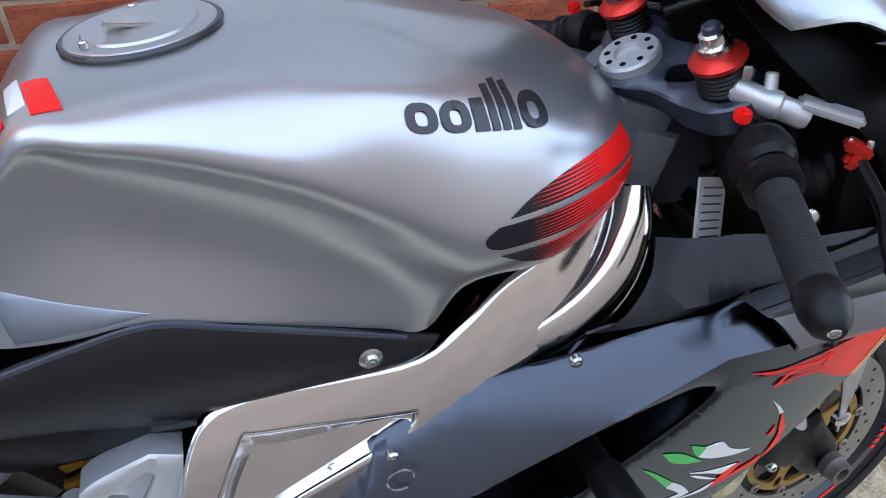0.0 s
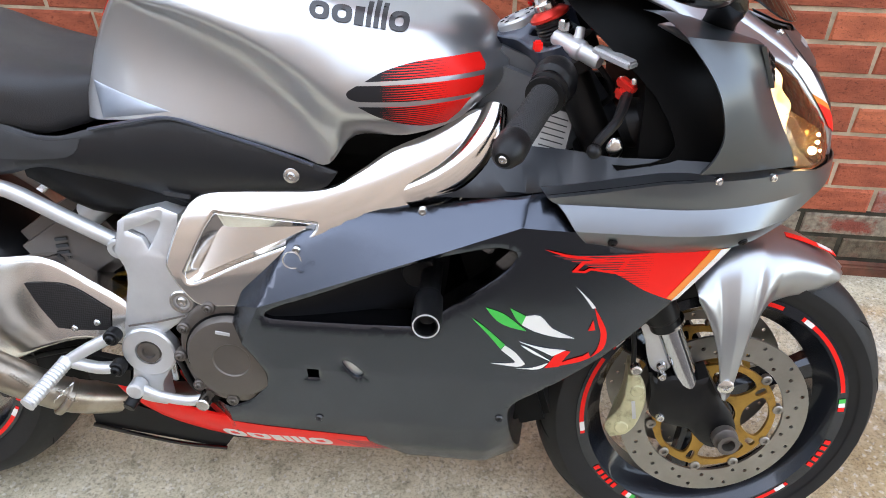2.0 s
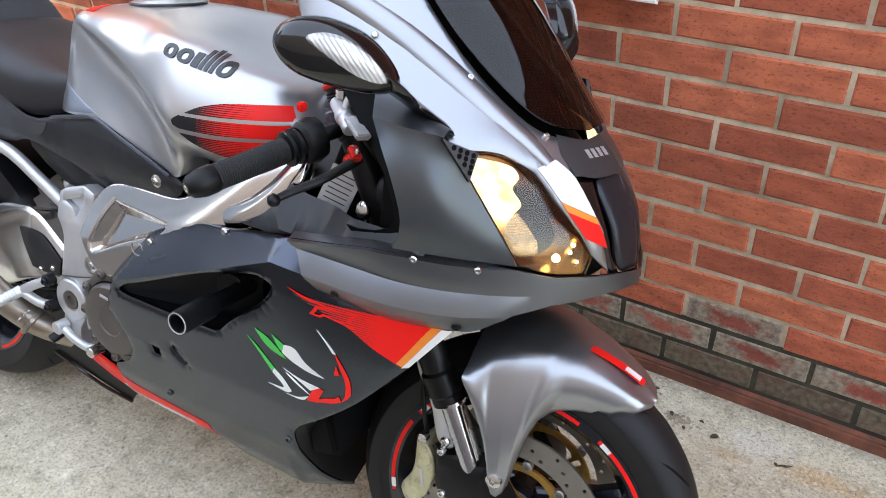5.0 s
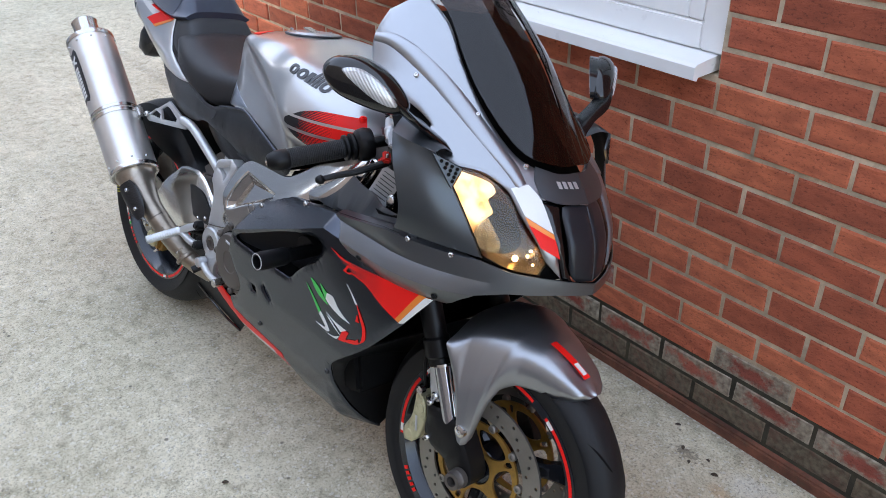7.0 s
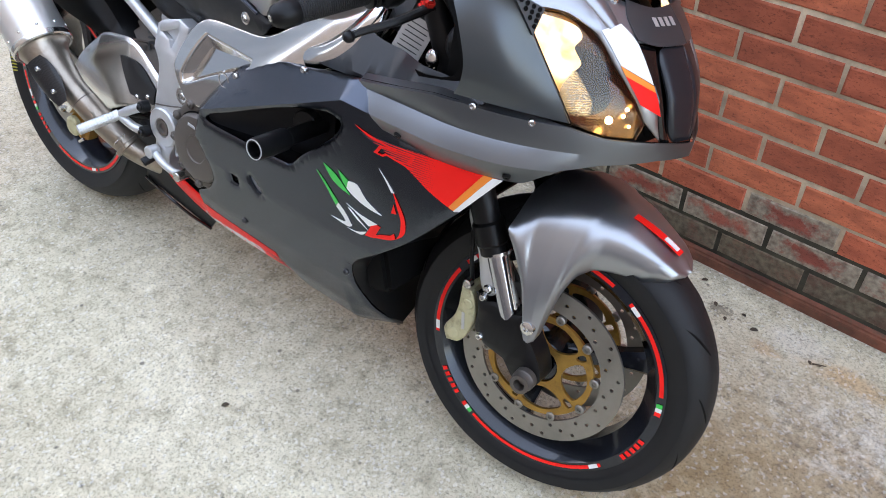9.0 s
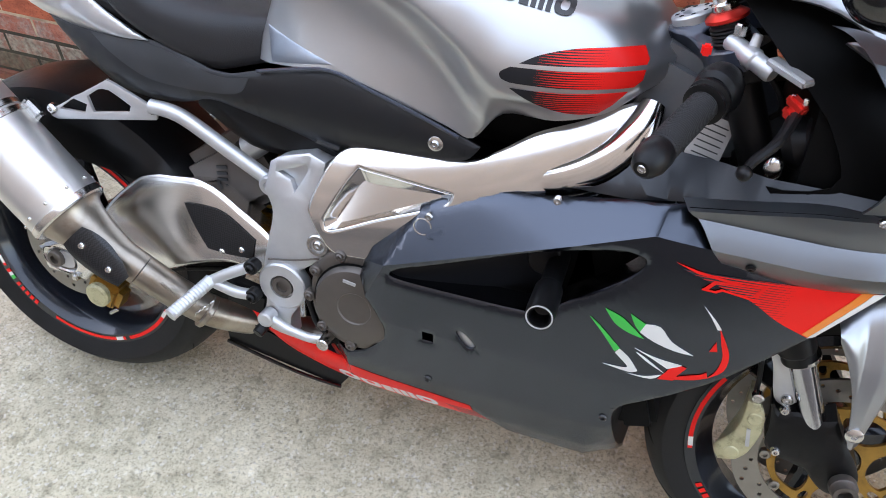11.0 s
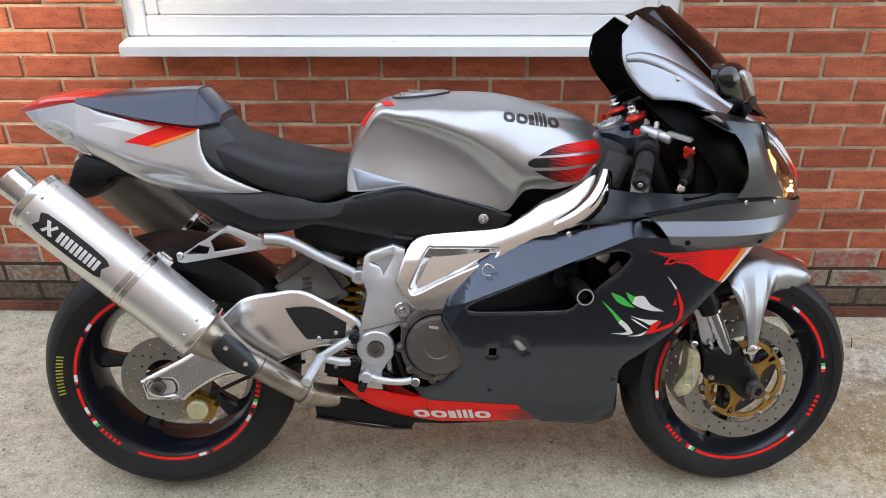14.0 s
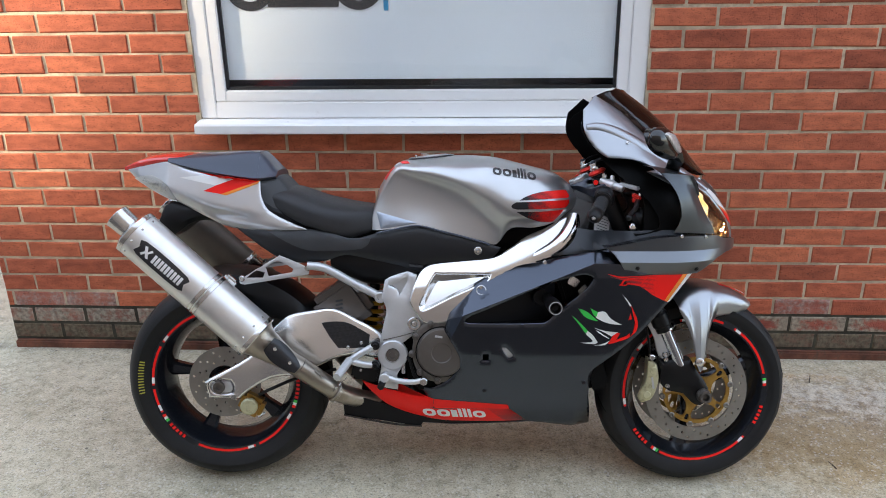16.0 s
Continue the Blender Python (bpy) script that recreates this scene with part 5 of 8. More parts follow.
fairing_ring = spline([
    (0.668, 0.517, 1), (0.690, 0.588), (0.713, 0.630, 1), (0.841, 0.694), (0.952, 0.722), (1.050, 0.748), (1.137, 0.764, 1), (1.212, 0.699, 1), (1.290, 0.692), (1.376, 0.690, 1),
    (1.312, 0.606, 1), (1.226, 0.508), (1.146, 0.437), (1.100, 0.395), (1.092, 0.357), (1.108, 0.270), (1.126, 0.184, 1), (1.04, 0.196), (0.985, 0.206), (0.924, 0.215, 1), (0.868, 0.262, 1), (0.735, 0.262), (0.600, 0.264), (0.500, 0.300), (0.424, 0.352, 1), (0.470, 0.360),
    (0.500, 0.356, 1), (0.567, 0.330), (0.628, 0.333), (0.688, 0.367), (0.717, 0.420), (0.700, 0.470)], 4)
recess_ring = spline([(0.737, 0.545), (0.742, 0.562), (0.799, 0.588), (0.943, 0.654), (1.042, 0.687), (1.075, 0.688), (1.087, 0.677), (1.062, 0.641), (0.990, 0.578), (0.962, 0.550), (0.930, 0.545), (0.830, 0.543)], 4)
hole_a = spline([(0.783, 0.448, 1), (0.800, 0.448, 1), (0.800, 0.428, 1), (0.783, 0.428, 1)], 1)
hole_b = spline([(0.838, 0.466), (0.850, 0.468), (0.868, 0.448), (0.866, 0.438), (0.854, 0.438)], 4)
for s in (1, -1):
    g = sheet(fairing_ring, FAIR, 0.004, [recess_ring, hole_a, hole_b], step=0.012, roll=0.0035, reach=0.007, cuts=[(CREASE[0], CREASE[1]), (CREASE[1], CREASE[2]), ((.692, .50), (.738, .60))])
    fairing = part("side_fairing", g if s > 0 else mirrored(g), DARK_PAINT, bike, "dark slate side fairing with a scooped vent", sharp=30)
    if s > 0:
        fairing_r = fairing
FAIR_TREE = ray_target(fairing_r)
FAIR_SIDE = onto(FAIR_TREE, fallback=0.2)
# scooped vent lining, deeper towards the front
scoop = lambda a, b: P(a, fairing_v(a, b) - 0.012 - 0.075 * min(1.0, max(0.0, (a - 0.74) / 0.26)) ** 1.2 - 0.03 * max(0, (b - 0.55) * 6) * 0.3, b)
part("vent_scoop", sheet(spline([(0.730, 0.540), (0.738, 0.566), (0.799, 0.594), (0.943, 0.660), (0.99, 0.675), (0.985, 0.56), (0.955, 0.540), (0.830, 0.536)], 4), scoop, 0.003, step=0.02), MATT_BLACK, fairing_r)
wall_pts = recess_ring + [recess_ring[0]]
rim_v = [P(a, fairing_v(a, b) - 0.006, b) for a, b in wall_pts] + [P(a * 0.985 + 0.0135, fairing_v(a, b) - 0.05, b * 0.99 + 0.006) for a, b in wall_pts]
nw = len(wall_pts)
part("vent_lip", (rim_v, [[i, i + 1, nw + i + 1, nw + i] for i in range(nw - 1)]), DARK_PAINT, fairing_r)
for p, mt in (((0.775, 0.642), STEEL), ((0.956, 0.717), STEEL), ((0.790, 0.332), BLACK_INK), ((1.079, 0.361), BLACK_INK)):
    part("fairing_screw", bolt(P(p[0], fairing_v(*p) + 0.0005, p[1]), RIGHT, 0.0065, 0.004), mt, fairing_r)
part("lanyard_ring", tube([P(0.775 + 0.013 * math.cos(t), 0.232, 0.640 + 0.013 * math.sin(t)) for t in [0.4 * i for i in range(14)]], 0.0012, 6, 2), STEEL, fairing_r, "thin wire ring on the fastener")
part("corner_screw", bolt(P(0.722, fairing_v(0.722, 0.62) + 0.002, 0.622), RIGHT, 0.009, 0.006), STEEL, fairing_r)

part("hole_back", sheet(spline([(0.836, 0.470), (0.853, 0.472), (0.871, 0.450), (0.868, 0.434), (0.851, 0.434)], 3), lambda a, b: P(a, fairing_v(a, b) - 0.009, b), 0.002, step=0.02), CAST, fairing_r, "pale casting behind the oval hole")

bob = group_part("crash_bobbin", "black crash protector with a hollow end")
part("bobbin_body", lathe(P(0.968, 0.17, 0.609), (0.03, -1, 0.01), [(0, 0.015), (0.088, 0.015), (0.092, 0.0175), (0.098, 0.0195), (0.150, 0.0200), (0.165, 0.0192), (0.165, 0.0140), (0.140, 0.0125), (0.133, 0.0001)], 32), MATT_BLACK, bob)
part("print_ring", lathe(P(0.968, 0.17, 0.609) + Vector((0.03, -1, 0.01)).normalized() * 0.1652, (0.03, -1, 0.01), [(0, 0.0180), (0.0006, 0.0180), (0.0006, 0.0160), (0, 0.0160)], 32, cap=False), LABEL, bob, "worn pale print around the end")
part("spacer", rod(P(0.935, 0.12, 0.615), P(0.95, 0.2, 0.613), 0.024), MATT_BLACK, bob)
part("hidden_bracket", block(P(1.045, 0.17, 0.655), (0.03, 0.02, 0.025), Matrix.Rotation(0.5, 4, "Y")), STEEL, bob)

# belly pan: red sweep, mark, exhaust guard
decal("red_sweep", spline([(0.428, 0.352, 1), (0.470, 0.345, 1), (0.540, 0.319), (0.630, 0.300), (0.735, 0.291), (0.862, 0.280, 1), (0.866, 0.266, 1), (0.735, 0.266), (0.605, 0.270), (0.505, 0.303)], 4), FAIR_SIDE, RED, fairing_r, "red flash along the belly", 0.014)
belly_v = lambda u, w: table(w, [(.17, .075), (.20, .115), (.235, .143), (.262, .159), (.28, .168), (.32, .183)]) - 0.35 * max(0.0, 0.74 - u) ** 2
BELLY = lambda a, b: P(a, belly_v(a, b) - 0.004, b)
belly_ring = spline([(0.424, 0.344, 1), (0.500, 0.322), (0.600, 0.300), (0.735, 0.290), (0.870, 0.284, 1), (0.930, 0.214, 1), (0.80, 0.208), (0.67, 0.210, 1), (0.600, 0.226), (0.50, 0.268)], 4)
for s in (1, -1):
    g = sheet(belly_ring, BELLY, 0.004, step=0.02, roll=0.003, reach=0.01)
    b_ = part("belly_pan", g if s > 0 else mirrored(g), RED, bike, "red belly pan with a pale maker's mark")
    if s > 0:
        belly = b_
BELLY_SIDE = onto(ray_target(belly, fairing_r), fallback=0.13)
maker_mark(0.612, 0.232, 0.0445, 0.027, -0.03, -0.25, BELLY_SIDE, WHITE, belly)
decal("fade", [(0.80, 0.262), (0.866, 0.260), (0.922, 0.216), (0.86, 0.213)], BELLY_SIDE, BELLY_FADE, belly, "", 0.012)
part("belly_floor", hull([(0.42, [(0, .32), (.06, .315), (.10, .30), (.10, .27), (.05, .26), (0, .26)]), (0.6, [(0, .26), (.07, .255), (.10, .24), (.10, .20), (.05, .185), (0, .18)]), (0.9, [(0, .25), (.06, .245), (.09, .235), (.09, .20), (.05, .186), (0, .18)]), (1.06, [(0, .30), (.06, .295), (.09, .28), (.09, .22), (.05, .20), (0, .20)])], 3, 2), MATT_BLACK, bike, "black inner belly tray")
part("tray_edge", tube([P(0.368, 0.129, 0.232), P(0.45, 0.130, 0.216), P(0.53, 0.130, 0.203), P(0.605, 0.128, 0.198)], 0.0035, 8), GLOSS_BLACK, bike, "rolled edge of the black belly tray")
part("tray_tip", sheet([(0.365, 0.275), (0.40, 0.292), (0.62, 0.226), (0.60, 0.196), (0.37, 0.230)], lambda a, b: P(a, 0.125, b), 0.004, step=0.03), MATT_BLACK, bike)

# red flare with its outline figure, and the tricolour emblem
decal("red_flare", spline([(1.132, 0.686, 1), (1.25, 0.689), (1.370, 0.688, 1), (1.305, 0.607, 1), (1.262, 0.628), (1.222, 0.655), (1.18, 0.670)], 4), FAIR_SIDE, FLARE, fairing_r, "red flare printed on the fairing", 0.014)
decal("orange_edge", [(1.345, 0.6885), (1.366, 0.6885), (1.306, 0.608), (1.296, 0.613)], FAIR_SIDE, ORANGE, fairing_r, "", 0.014, 0.0022)
decal("white_edge", [(1.359, 0.6882), (1.373, 0.6882), (1.313, 0.609), (1.304, 0.6075)], FAIR_SIDE, WHITE, fairing_r, "", 0.014, 0.0032)
for ring in ([(1.122, 0.694), (1.150, 0.688), (1.205, 0.680), (1.205, 0.677), (1.150, 0.684)], [(1.160, 0.660), (1.166, 0.660), (1.178, 0.677), (1.172, 0.678)], [(1.160, 0.660), (1.178, 0.659), (1.178, 0.662), (1.161, 0.663)], [(1.178, 0.659), (1.186, 0.664), (1.183, 0.667), (1.176, 0.662)],
             [(1.184, 0.664), (1.232, 0.655), (1.232, 0.658), (1.184, 0.667)], [(1.172, 0.678), (1.234, 0.681), (1.234, 0.678), (1.174, 0.675)], [(1.231, 0.681), (1.236, 0.681), (1.228, 0.664), (1.222, 0.665)]):
    decal("outline_stroke", ring, FAIR_SIDE, RED, fairing_r, "", 0.03, 0.002)

# black inner duct that closes the fairing behind the front wheel
def duct(a, b):
    edge = table(b, [(.18, 1.124), (.20, 1.119), (.27, 1.106), (.36, 1.090), (.40, 1.100), (.44, 1.146), (.51, 1.226)])
    tip = table(b, [(.17, 1.132), (.30, 1.115), (.45, 1.17), (.51, 1.235)])
    v = fairing_v(edge, b) - 0.006
    return P(edge + (tip - edge) * abs(a) ** 0.7, v + (0.012 - v) * a, b + 0.16 * a * max(0.0, 0.45 - b))


for s in (1, -1):
    g = sheet([(0.0, 0.188), (1.0, 0.188), (1.0, 0.50), (0.0, 0.505)], duct, 0.003, steps=(0.1, 0.03))
    part("inner_duct", g if s > 0 else mirrored(g), MATT_BLACK, bike, "black inner duct behind the front wheel")
for name, ring, mt in (
    ("emblem_stroke", [(1.049, 0.592, 1), (1.071, 0.584), (1.086, 0.573), (1.107, 0.554, 1), (1.085, 0.559), (1.065, 0.570)], GREEN),
    ("emblem_stroke", [(1.083, 0.593, 1), (1.105, 0.581, 1), (1.100, 0.565, 1), (1.091, 0.576)], GREEN),
    ("emblem_stroke", [(1.105, 0.581, 1), (1.125, 0.582), (1.144, 0.560), (1.176, 0.543, 1), (1.149, 0.545), (1.119, 0.554), (1.100, 0.565, 1)], WHITE),
    ("emblem_stroke", [(1.031, 0.571, 1), (1.048, 0.557), (1.079, 0.525, 1), (1.073, 0.517, 1), (1.054, 0.543)], GREEN),
    ("emblem_stroke", [(1.079, 0.524, 1), (1.095, 0.511), (1.110, 0.490, 1), (1.098, 0.484), (1.061, 0.488, 1), (1.090, 0.490), (1.094, 0.496), (1.074, 0.515, 1)], WHITE),
    ("emblem_stroke", [(1.099, 0.533, 1), (1.130, 0.524), (1.166, 0.520, 1), (1.148, 0.508, 1), (1.125, 0.521)], WHITE),
    ("emblem_stroke", [(1.102, 0.526, 1), (1.120, 0.512), (1.146, 0.498, 1), (1.134, 0.507), (1.112, 0.522)], WHITE),
    ("emblem_stroke", [(1.097, 0.481, 1), (1.120, 0.483), (1.143, 0.494, 1), (1.130, 0.481)], WHITE),
    ("emblem_stroke", [(1.170, 0.634, 1), (1.188, 0.615), (1.200, 0.599, 1), (1.195, 0.598, 1), (1.182, 0.618)], WHITE),
    ("emblem_stroke", [(1.198, 0.600, 1), (1.212, 0.575), (1.221, 0.552), (1.220, 0.524), (1.203, 0.506, 1), (1.211, 0.522), (1.213, 0.549), (1.206, 0.572)], RED),
    ("emblem_stroke", [(1.203, 0.506, 1), (1.186, 0.497), (1.150, 0.487, 1), (1.170, 0.500), (1.192, 0.509, 1), (1.200, 0.516, 1)], RED),
    ("emblem_stroke", [(1.199, 0.576, 1), (1.204, 0.559, 1), (1.194, 0.557, 1)], RED),
    ("emblem_stroke", [(1.139, 0.484, 1), (1.157, 0.520, 1), (1.173, 0.517, 1), (1.164, 0.500, 1), (1.160, 0.488, 1)], RED),
):
    decal(name, spline(ring, 3), FAIR_SIDE, mt, fairing_r, "", 0.03, 0.0016)

# ---- nose
NOSE_U = [(.66, 1.50), (.70, 1.545), (.746, 1.562), (.837, 1.546), (.923, 1.489), (.992, 1.405), (1.09, 1.308), (1.204, 1.18)]
NOSE_V = [(.66, .21), (.70, .24), (.76, .262), (.85, .262), (.92, .245), (.98, .215), (1.05, .185), (1.12, .168), (1.204, .13)]


# facets of the lower panel: upright, sloping out, upright
COWL_STEP = [(.66, .008), (.69, .012), (.728, .023), (.757, -.003), (.80, .006)]


def smooth_table(x, rows, d=0.022):
    return (table(x - d, rows) + table(x, rows) * 2 + table(x + d, rows)) / 4


def nose(s, w, side=1):
    """The front bodywork: s goes from the middle (0) round to the side (1) and back along it."""
    uc, vm, ph = smooth_table(w, NOSE_U), smooth_table(w, NOSE_V), min(abs(s), 1.0) * math.pi / 2
    v = vm * math.sin(ph) ** 0.95 if s else 0.0
    v += table(w, COWL_STEP) * min(1.0, max(0.0, (abs(s) - 0.25) / 0.4))
    u = uc - 0.2 * v - 0.24 * (1 - math.cos(ph)) - max(0.0, abs(s) - 1) * 0.3
    return P(u, math.copysign(v, s) * side, w)


def inset(depth):
    def surface(s, w):
        e = 1e-3
        p = nose(s, w)
        n = (nose(s + e, w) - nose(s - e, w)).cross(nose(s, w + e) - nose(s, w - e)).normalized()
        if n.dot(sheet_outward(p)) < 0:
            n = -n
        return p - n * depth
    return surface


def nose_part(name, ring, material, parent, label="", both=True, thick=0.004, depth=0.0, roll=0.003, reach=0.02, holes=(), steps=(0.025, 0.011), sharp=32, cuts=()):
    out = None
    for s in ((1, -1) if both else (1,)):
        g = sheet(ring, inset(depth), thick, holes, roll=roll, reach=reach, steps=steps, cuts=cuts)
        ob = part(name, g if s > 0 else mirrored(g), material, parent, label, sharp=sharp)
        out = out or ob
        if name == "upper_cowl":
            g = sheet(ring, inset(thick + 0.002), 0.001, holes, steps=steps, cuts=cuts)
            part("cowl_backing", g if s > 0 else mirrored(g), DEEP_BLACK, ob, "black inner face")
    return out


front_cowl = group_part("front_cowl", "silver front cowl with twin amber headlights")
lamp_ring = spline([(0.548, 0.935, 1), (0.600, 0.908, 1), (0.575, 0.865), (0.540, 0.825), (0.505, 0.797, 1), (0.390, 0.784), (0.262, 0.779, 1), (0.234, 0.800, 1), (0.282, 0.843), (0.330, 0.882), (0.358, 0.911), (0.440, 0.932)], 4)
COWL_TOP = [(0, .764), (.08, .768), (.262, .777), (.39, .782), (.513, .796), (.725, .799), (.86, .800), (.98, .797), (1.24, .781), (1.488, .767)]
COWL_FOOT = [(0, .742), (.175, .746), (.388, .742), (.50, .730), (.55, .716), (.60, .690), (.725, .690), (1.062, .692), (1.235, .698), (1.488, .767)]


def lower_cowl_rows(depth):
    rows = []
    for w in (.680, .698, .713, .728, .743, .757, .770, .785, .805):
        rows.append([inset(depth)(x, min(max(w, table(x, COWL_FOOT)), table(x, COWL_TOP))) for x in [1.488 * k / 74 for k in range(75)]])
    if depth < 0:
        # the upper edge turns in under the side cowl
        rows.append([p + Vector((-0.008, 0.026, 0.003)) * min(1.0, max(0.0, (1.488 * k / 74 - 0.52) / 0.15)) for k, p in enumerate(rows[-1])])
    return rows


def welded(geo):
    """The same mesh with coinciding corners joined and empty faces left out."""
    verts, faces = geo
    seen, to, kept = {}, [], []
    for p in verts:
        key = tuple(round(c, 5) for c in p)
        if key not in seen:
            seen[key] = len(kept)
            kept.append(p)
        to.append(seen[key])
    out = []
    for f in faces:
        g = [to[i] for i in f]
        g = [i for k, i in enumerate(g) if i != g[k - 1]]
        if len(set(g)) > 2 and len(set(g)) == len(g):
            out.append(g)
    return kept, out


# side cowl: a panel that flares out beside the headlight, with a ledge up to the screen
BACK = [(1.257, .271, .976), (1.284, .288, .944), (1.303, .293, .912), (1.316, .288, .867), (1.312, .281, .835), (1.300, .274, .812)]
MIDDLE = [(1.304, .269, .972), (1.331, .270, .937), (1.350, .266, .902), (1.370, .252, .858), (1.377, .241, .826), (1.374, .236, .806)]
FORE = [(1.350, .254, .967), (1.368, .236, .930), (1.382, .222, .900), (1.406, .209, .860), (1.428, .199, .825), (1.442, .190, .799)]


def flared_panel(grow=0.0):
    cols = [catmull([P(u, v + grow, w) for u, v, w in line], 4) for line in (BACK, MIDDLE, FORE)]
    return [catmull([c[i] for c in cols], 6) for i in range(len(cols[0]))]


def shell(rows, thick):
    """A grid of points made into a shell with thickness towards the bike's middle."""
    n, m = len(rows), len(rows[0])
    inner = [[p + Vector((-0.3 * thick, thick, 0)) for p in r] for r in rows]
    verts = [p for r in rows for p in r] + [p for r in inner for p in r]
    k = n * m
    faces = []
    for i in range(n - 1):
        for j in range(m - 1):
            q = [i * m + j, i * m + j + 1, (i + 1) * m + j + 1, (i + 1) * m + j]
            faces += [q, [t + k for t in reversed(q)]]
    rim = [j for j in range(m)] + [i * m + m - 1 for i in range(1, n)] + [(n - 1) * m + j for j in range(m - 2, -1, -1)] + [i * m for i in range(n - 2, 0, -1)]
    for t in range(len(rim)):
        x, y = rim[t], rim[(t + 1) % len(rim)]
        faces.append([x, y, y + k, x + k])
    return verts, faces


for sg in (1, -1):
    fl = (lambda g: g) if sg > 0 else mirrored
    lower = part("lower_cowl", fl(welded(shell(lower_cowl_rows(-0.003), 0.003))), SILVER_MID, front_cowl, "satin silver lower cowl panel", sharp=14)
    part("cowl_backing", fl(welded(shell(lower_cowl_rows(0.004), 0.001))), DEEP_BLACK, lower, "black inner face")
ledge_low = catmull([P(1.257, .271, .976), P(1.304, .269, .972), P(1.350, .254, .967)], 6)
ledge_high = catmull([P(1.218, .205, .992), P(1.262, .203, .988), P(1.335, .200, .958)], 6)
for sg in (1, -1):
    fl = (lambda g: g) if sg > 0 else mirrored
    side = part("side_cowl", fl(shell(flared_panel(), 0.003)), SILVER_DARK, front_cowl, "satin grey cowl beside the headlight")
    part("cowl_backing", fl(shell(flared_panel(-0.0045), 0.001)), DEEP_BLACK, side, "black inner face")
    part("cowl_ledge", fl(shell([[a.lerp(b, t) + Vector((0, 0, 0.006 * math.sin(math.pi * t))) for a, b in zip(ledge_low, ledge_high)] for t in (0, 0.25, 0.5, 0.75, 1)], 0.003)), SILVER_DARK, side)
# black hull added so that the open cockpit stays dark
part("inner_fairing", hull([(1.235, [(0, .93), (.12, .93), (.19, .90), (.20, .84), (.20, .73), (.12, .70), (0, .70)]), (1.30, [(0, .94), (.12, .94), (.185, .91), (.20, .84), (.20, .73), (.12, .70), (0, .70)]), (1.38, [(0, .93), (.08, .93), (.12, .91), (.13, .84), (.13, .76), (.08, .74), (0, .74)]), (1.42, [(0, .90), (.06, .90), (.09, .88), (.10, .84), (.10, .78), (.06, .76), (0, .76)])], 3, 2), DEEP_BLACK, front_cowl, "black fill added for the dark space inside the cowl")
upper_ring = spline([(0.0, 0.945, 1), (0.10, 0.943), (0.252, 0.957), (0.330, 0.996), (0.385, 1.047), (0.400, 1.090), (0.400, 1.150), (0.50, 1.192, 1), (0.745, 1.150, 1), (0.915, 1.090), (0.958, 1.040), (0.93, 1.015, 1), (0.74, 1.010), (0.640, 0.985), (0.735, 0.978, 1), (0.650, 0.944, 1), (0.552, 0.937, 1), (0.440, 0.934), (0.360, 0.913, 1), (0.330, 0.884), (0.284, 0.845), (0.240, 0.806, 1), (0.165, 0.776, 1), (0.205, 0.850), (0.225, 0.906, 1), (0.0, 0.898, 1)], 4)
upper = nose_part("upper_cowl", upper_ring, SILVER_SOFT, front_cowl, "silver upper cowl round the screen", roll=0.003, reach=0.012)
nose_part("nose_panel", spline([(0.0, 0.944, 1), (0.10, 0.942), (0.205, 0.951, 1), (0.236, 0.930), (0.222, 0.907, 1), (0.138, 0.899), (0.0, 0.899, 1)], 4), SILVER_DARK, upper, "gunmetal nose panel with a pale mark", both=True, thick=0.0008, depth=-0.0010, roll=0)
nose_part("intake_mouth", spline([(0.0, 0.900, 1), (0.222, 0.906, 1), (0.205, 0.850), (0.162, 0.774, 1), (0.0, 0.764, 1)], 3), DEEP_BLACK, front_cowl, "black air intake", depth=0.03)
nose_part("intake_lip", spline([(0.140, 0.898, 1), (0.224, 0.906, 1), (0.200, 0.850), (0.145, 0.766, 1), (0.100, 0.766, 1), (0.140, 0.800), (0.155, 0.845)], 3), GLOSS_BLACK, front_cowl, "gloss black intake edge", depth=0.004)
nose_part("intake_vane", spline([(0.0, 0.899, 1), (0.125, 0.896), (0.132, 0.845), (0.120, 0.790), (0.085, 0.767, 1), (0.0, 0.765, 1)], 3), SLATE_PLASTIC, front_cowl, "dark grey intake vane", depth=0.002, roll=0.004)
nose_part("white_stripe", spline([(0.350, 0.917, 1), (0.270, 0.925, 1), (0.226, 0.902), (0.202, 0.854, 1), (0.312, 0.878, 1)], 3), WHITE, upper, "white flash beside the headlight", both=False, thick=0.0008, depth=-0.0012, roll=0)
nose_part("orange_stripe", spline([(0.312, 0.877, 1), (0.202, 0.853, 1), (0.198, 0.844, 1), (0.302, 0.865, 1)], 2), ORANGE, upper, "", both=False, thick=0.0008, depth=-0.0014, roll=0)
nose_part("red_stripe", spline([(0.302, 0.865, 1), (0.198, 0.844, 1), (0.180, 0.812, 1), (0.264, 0.830, 1)], 2), RED, upper, "", both=False, thick=0.0008, depth=-0.0012, roll=0)
tri_a, tri_b, tri_c = P(1.350, .259, .966), P(1.378, .211, .943), P(1.379, .231, .911)
out = (tri_b - tri_a).cross(tri_c - tri_a).normalized()
out = -out if out.x < 0 else out
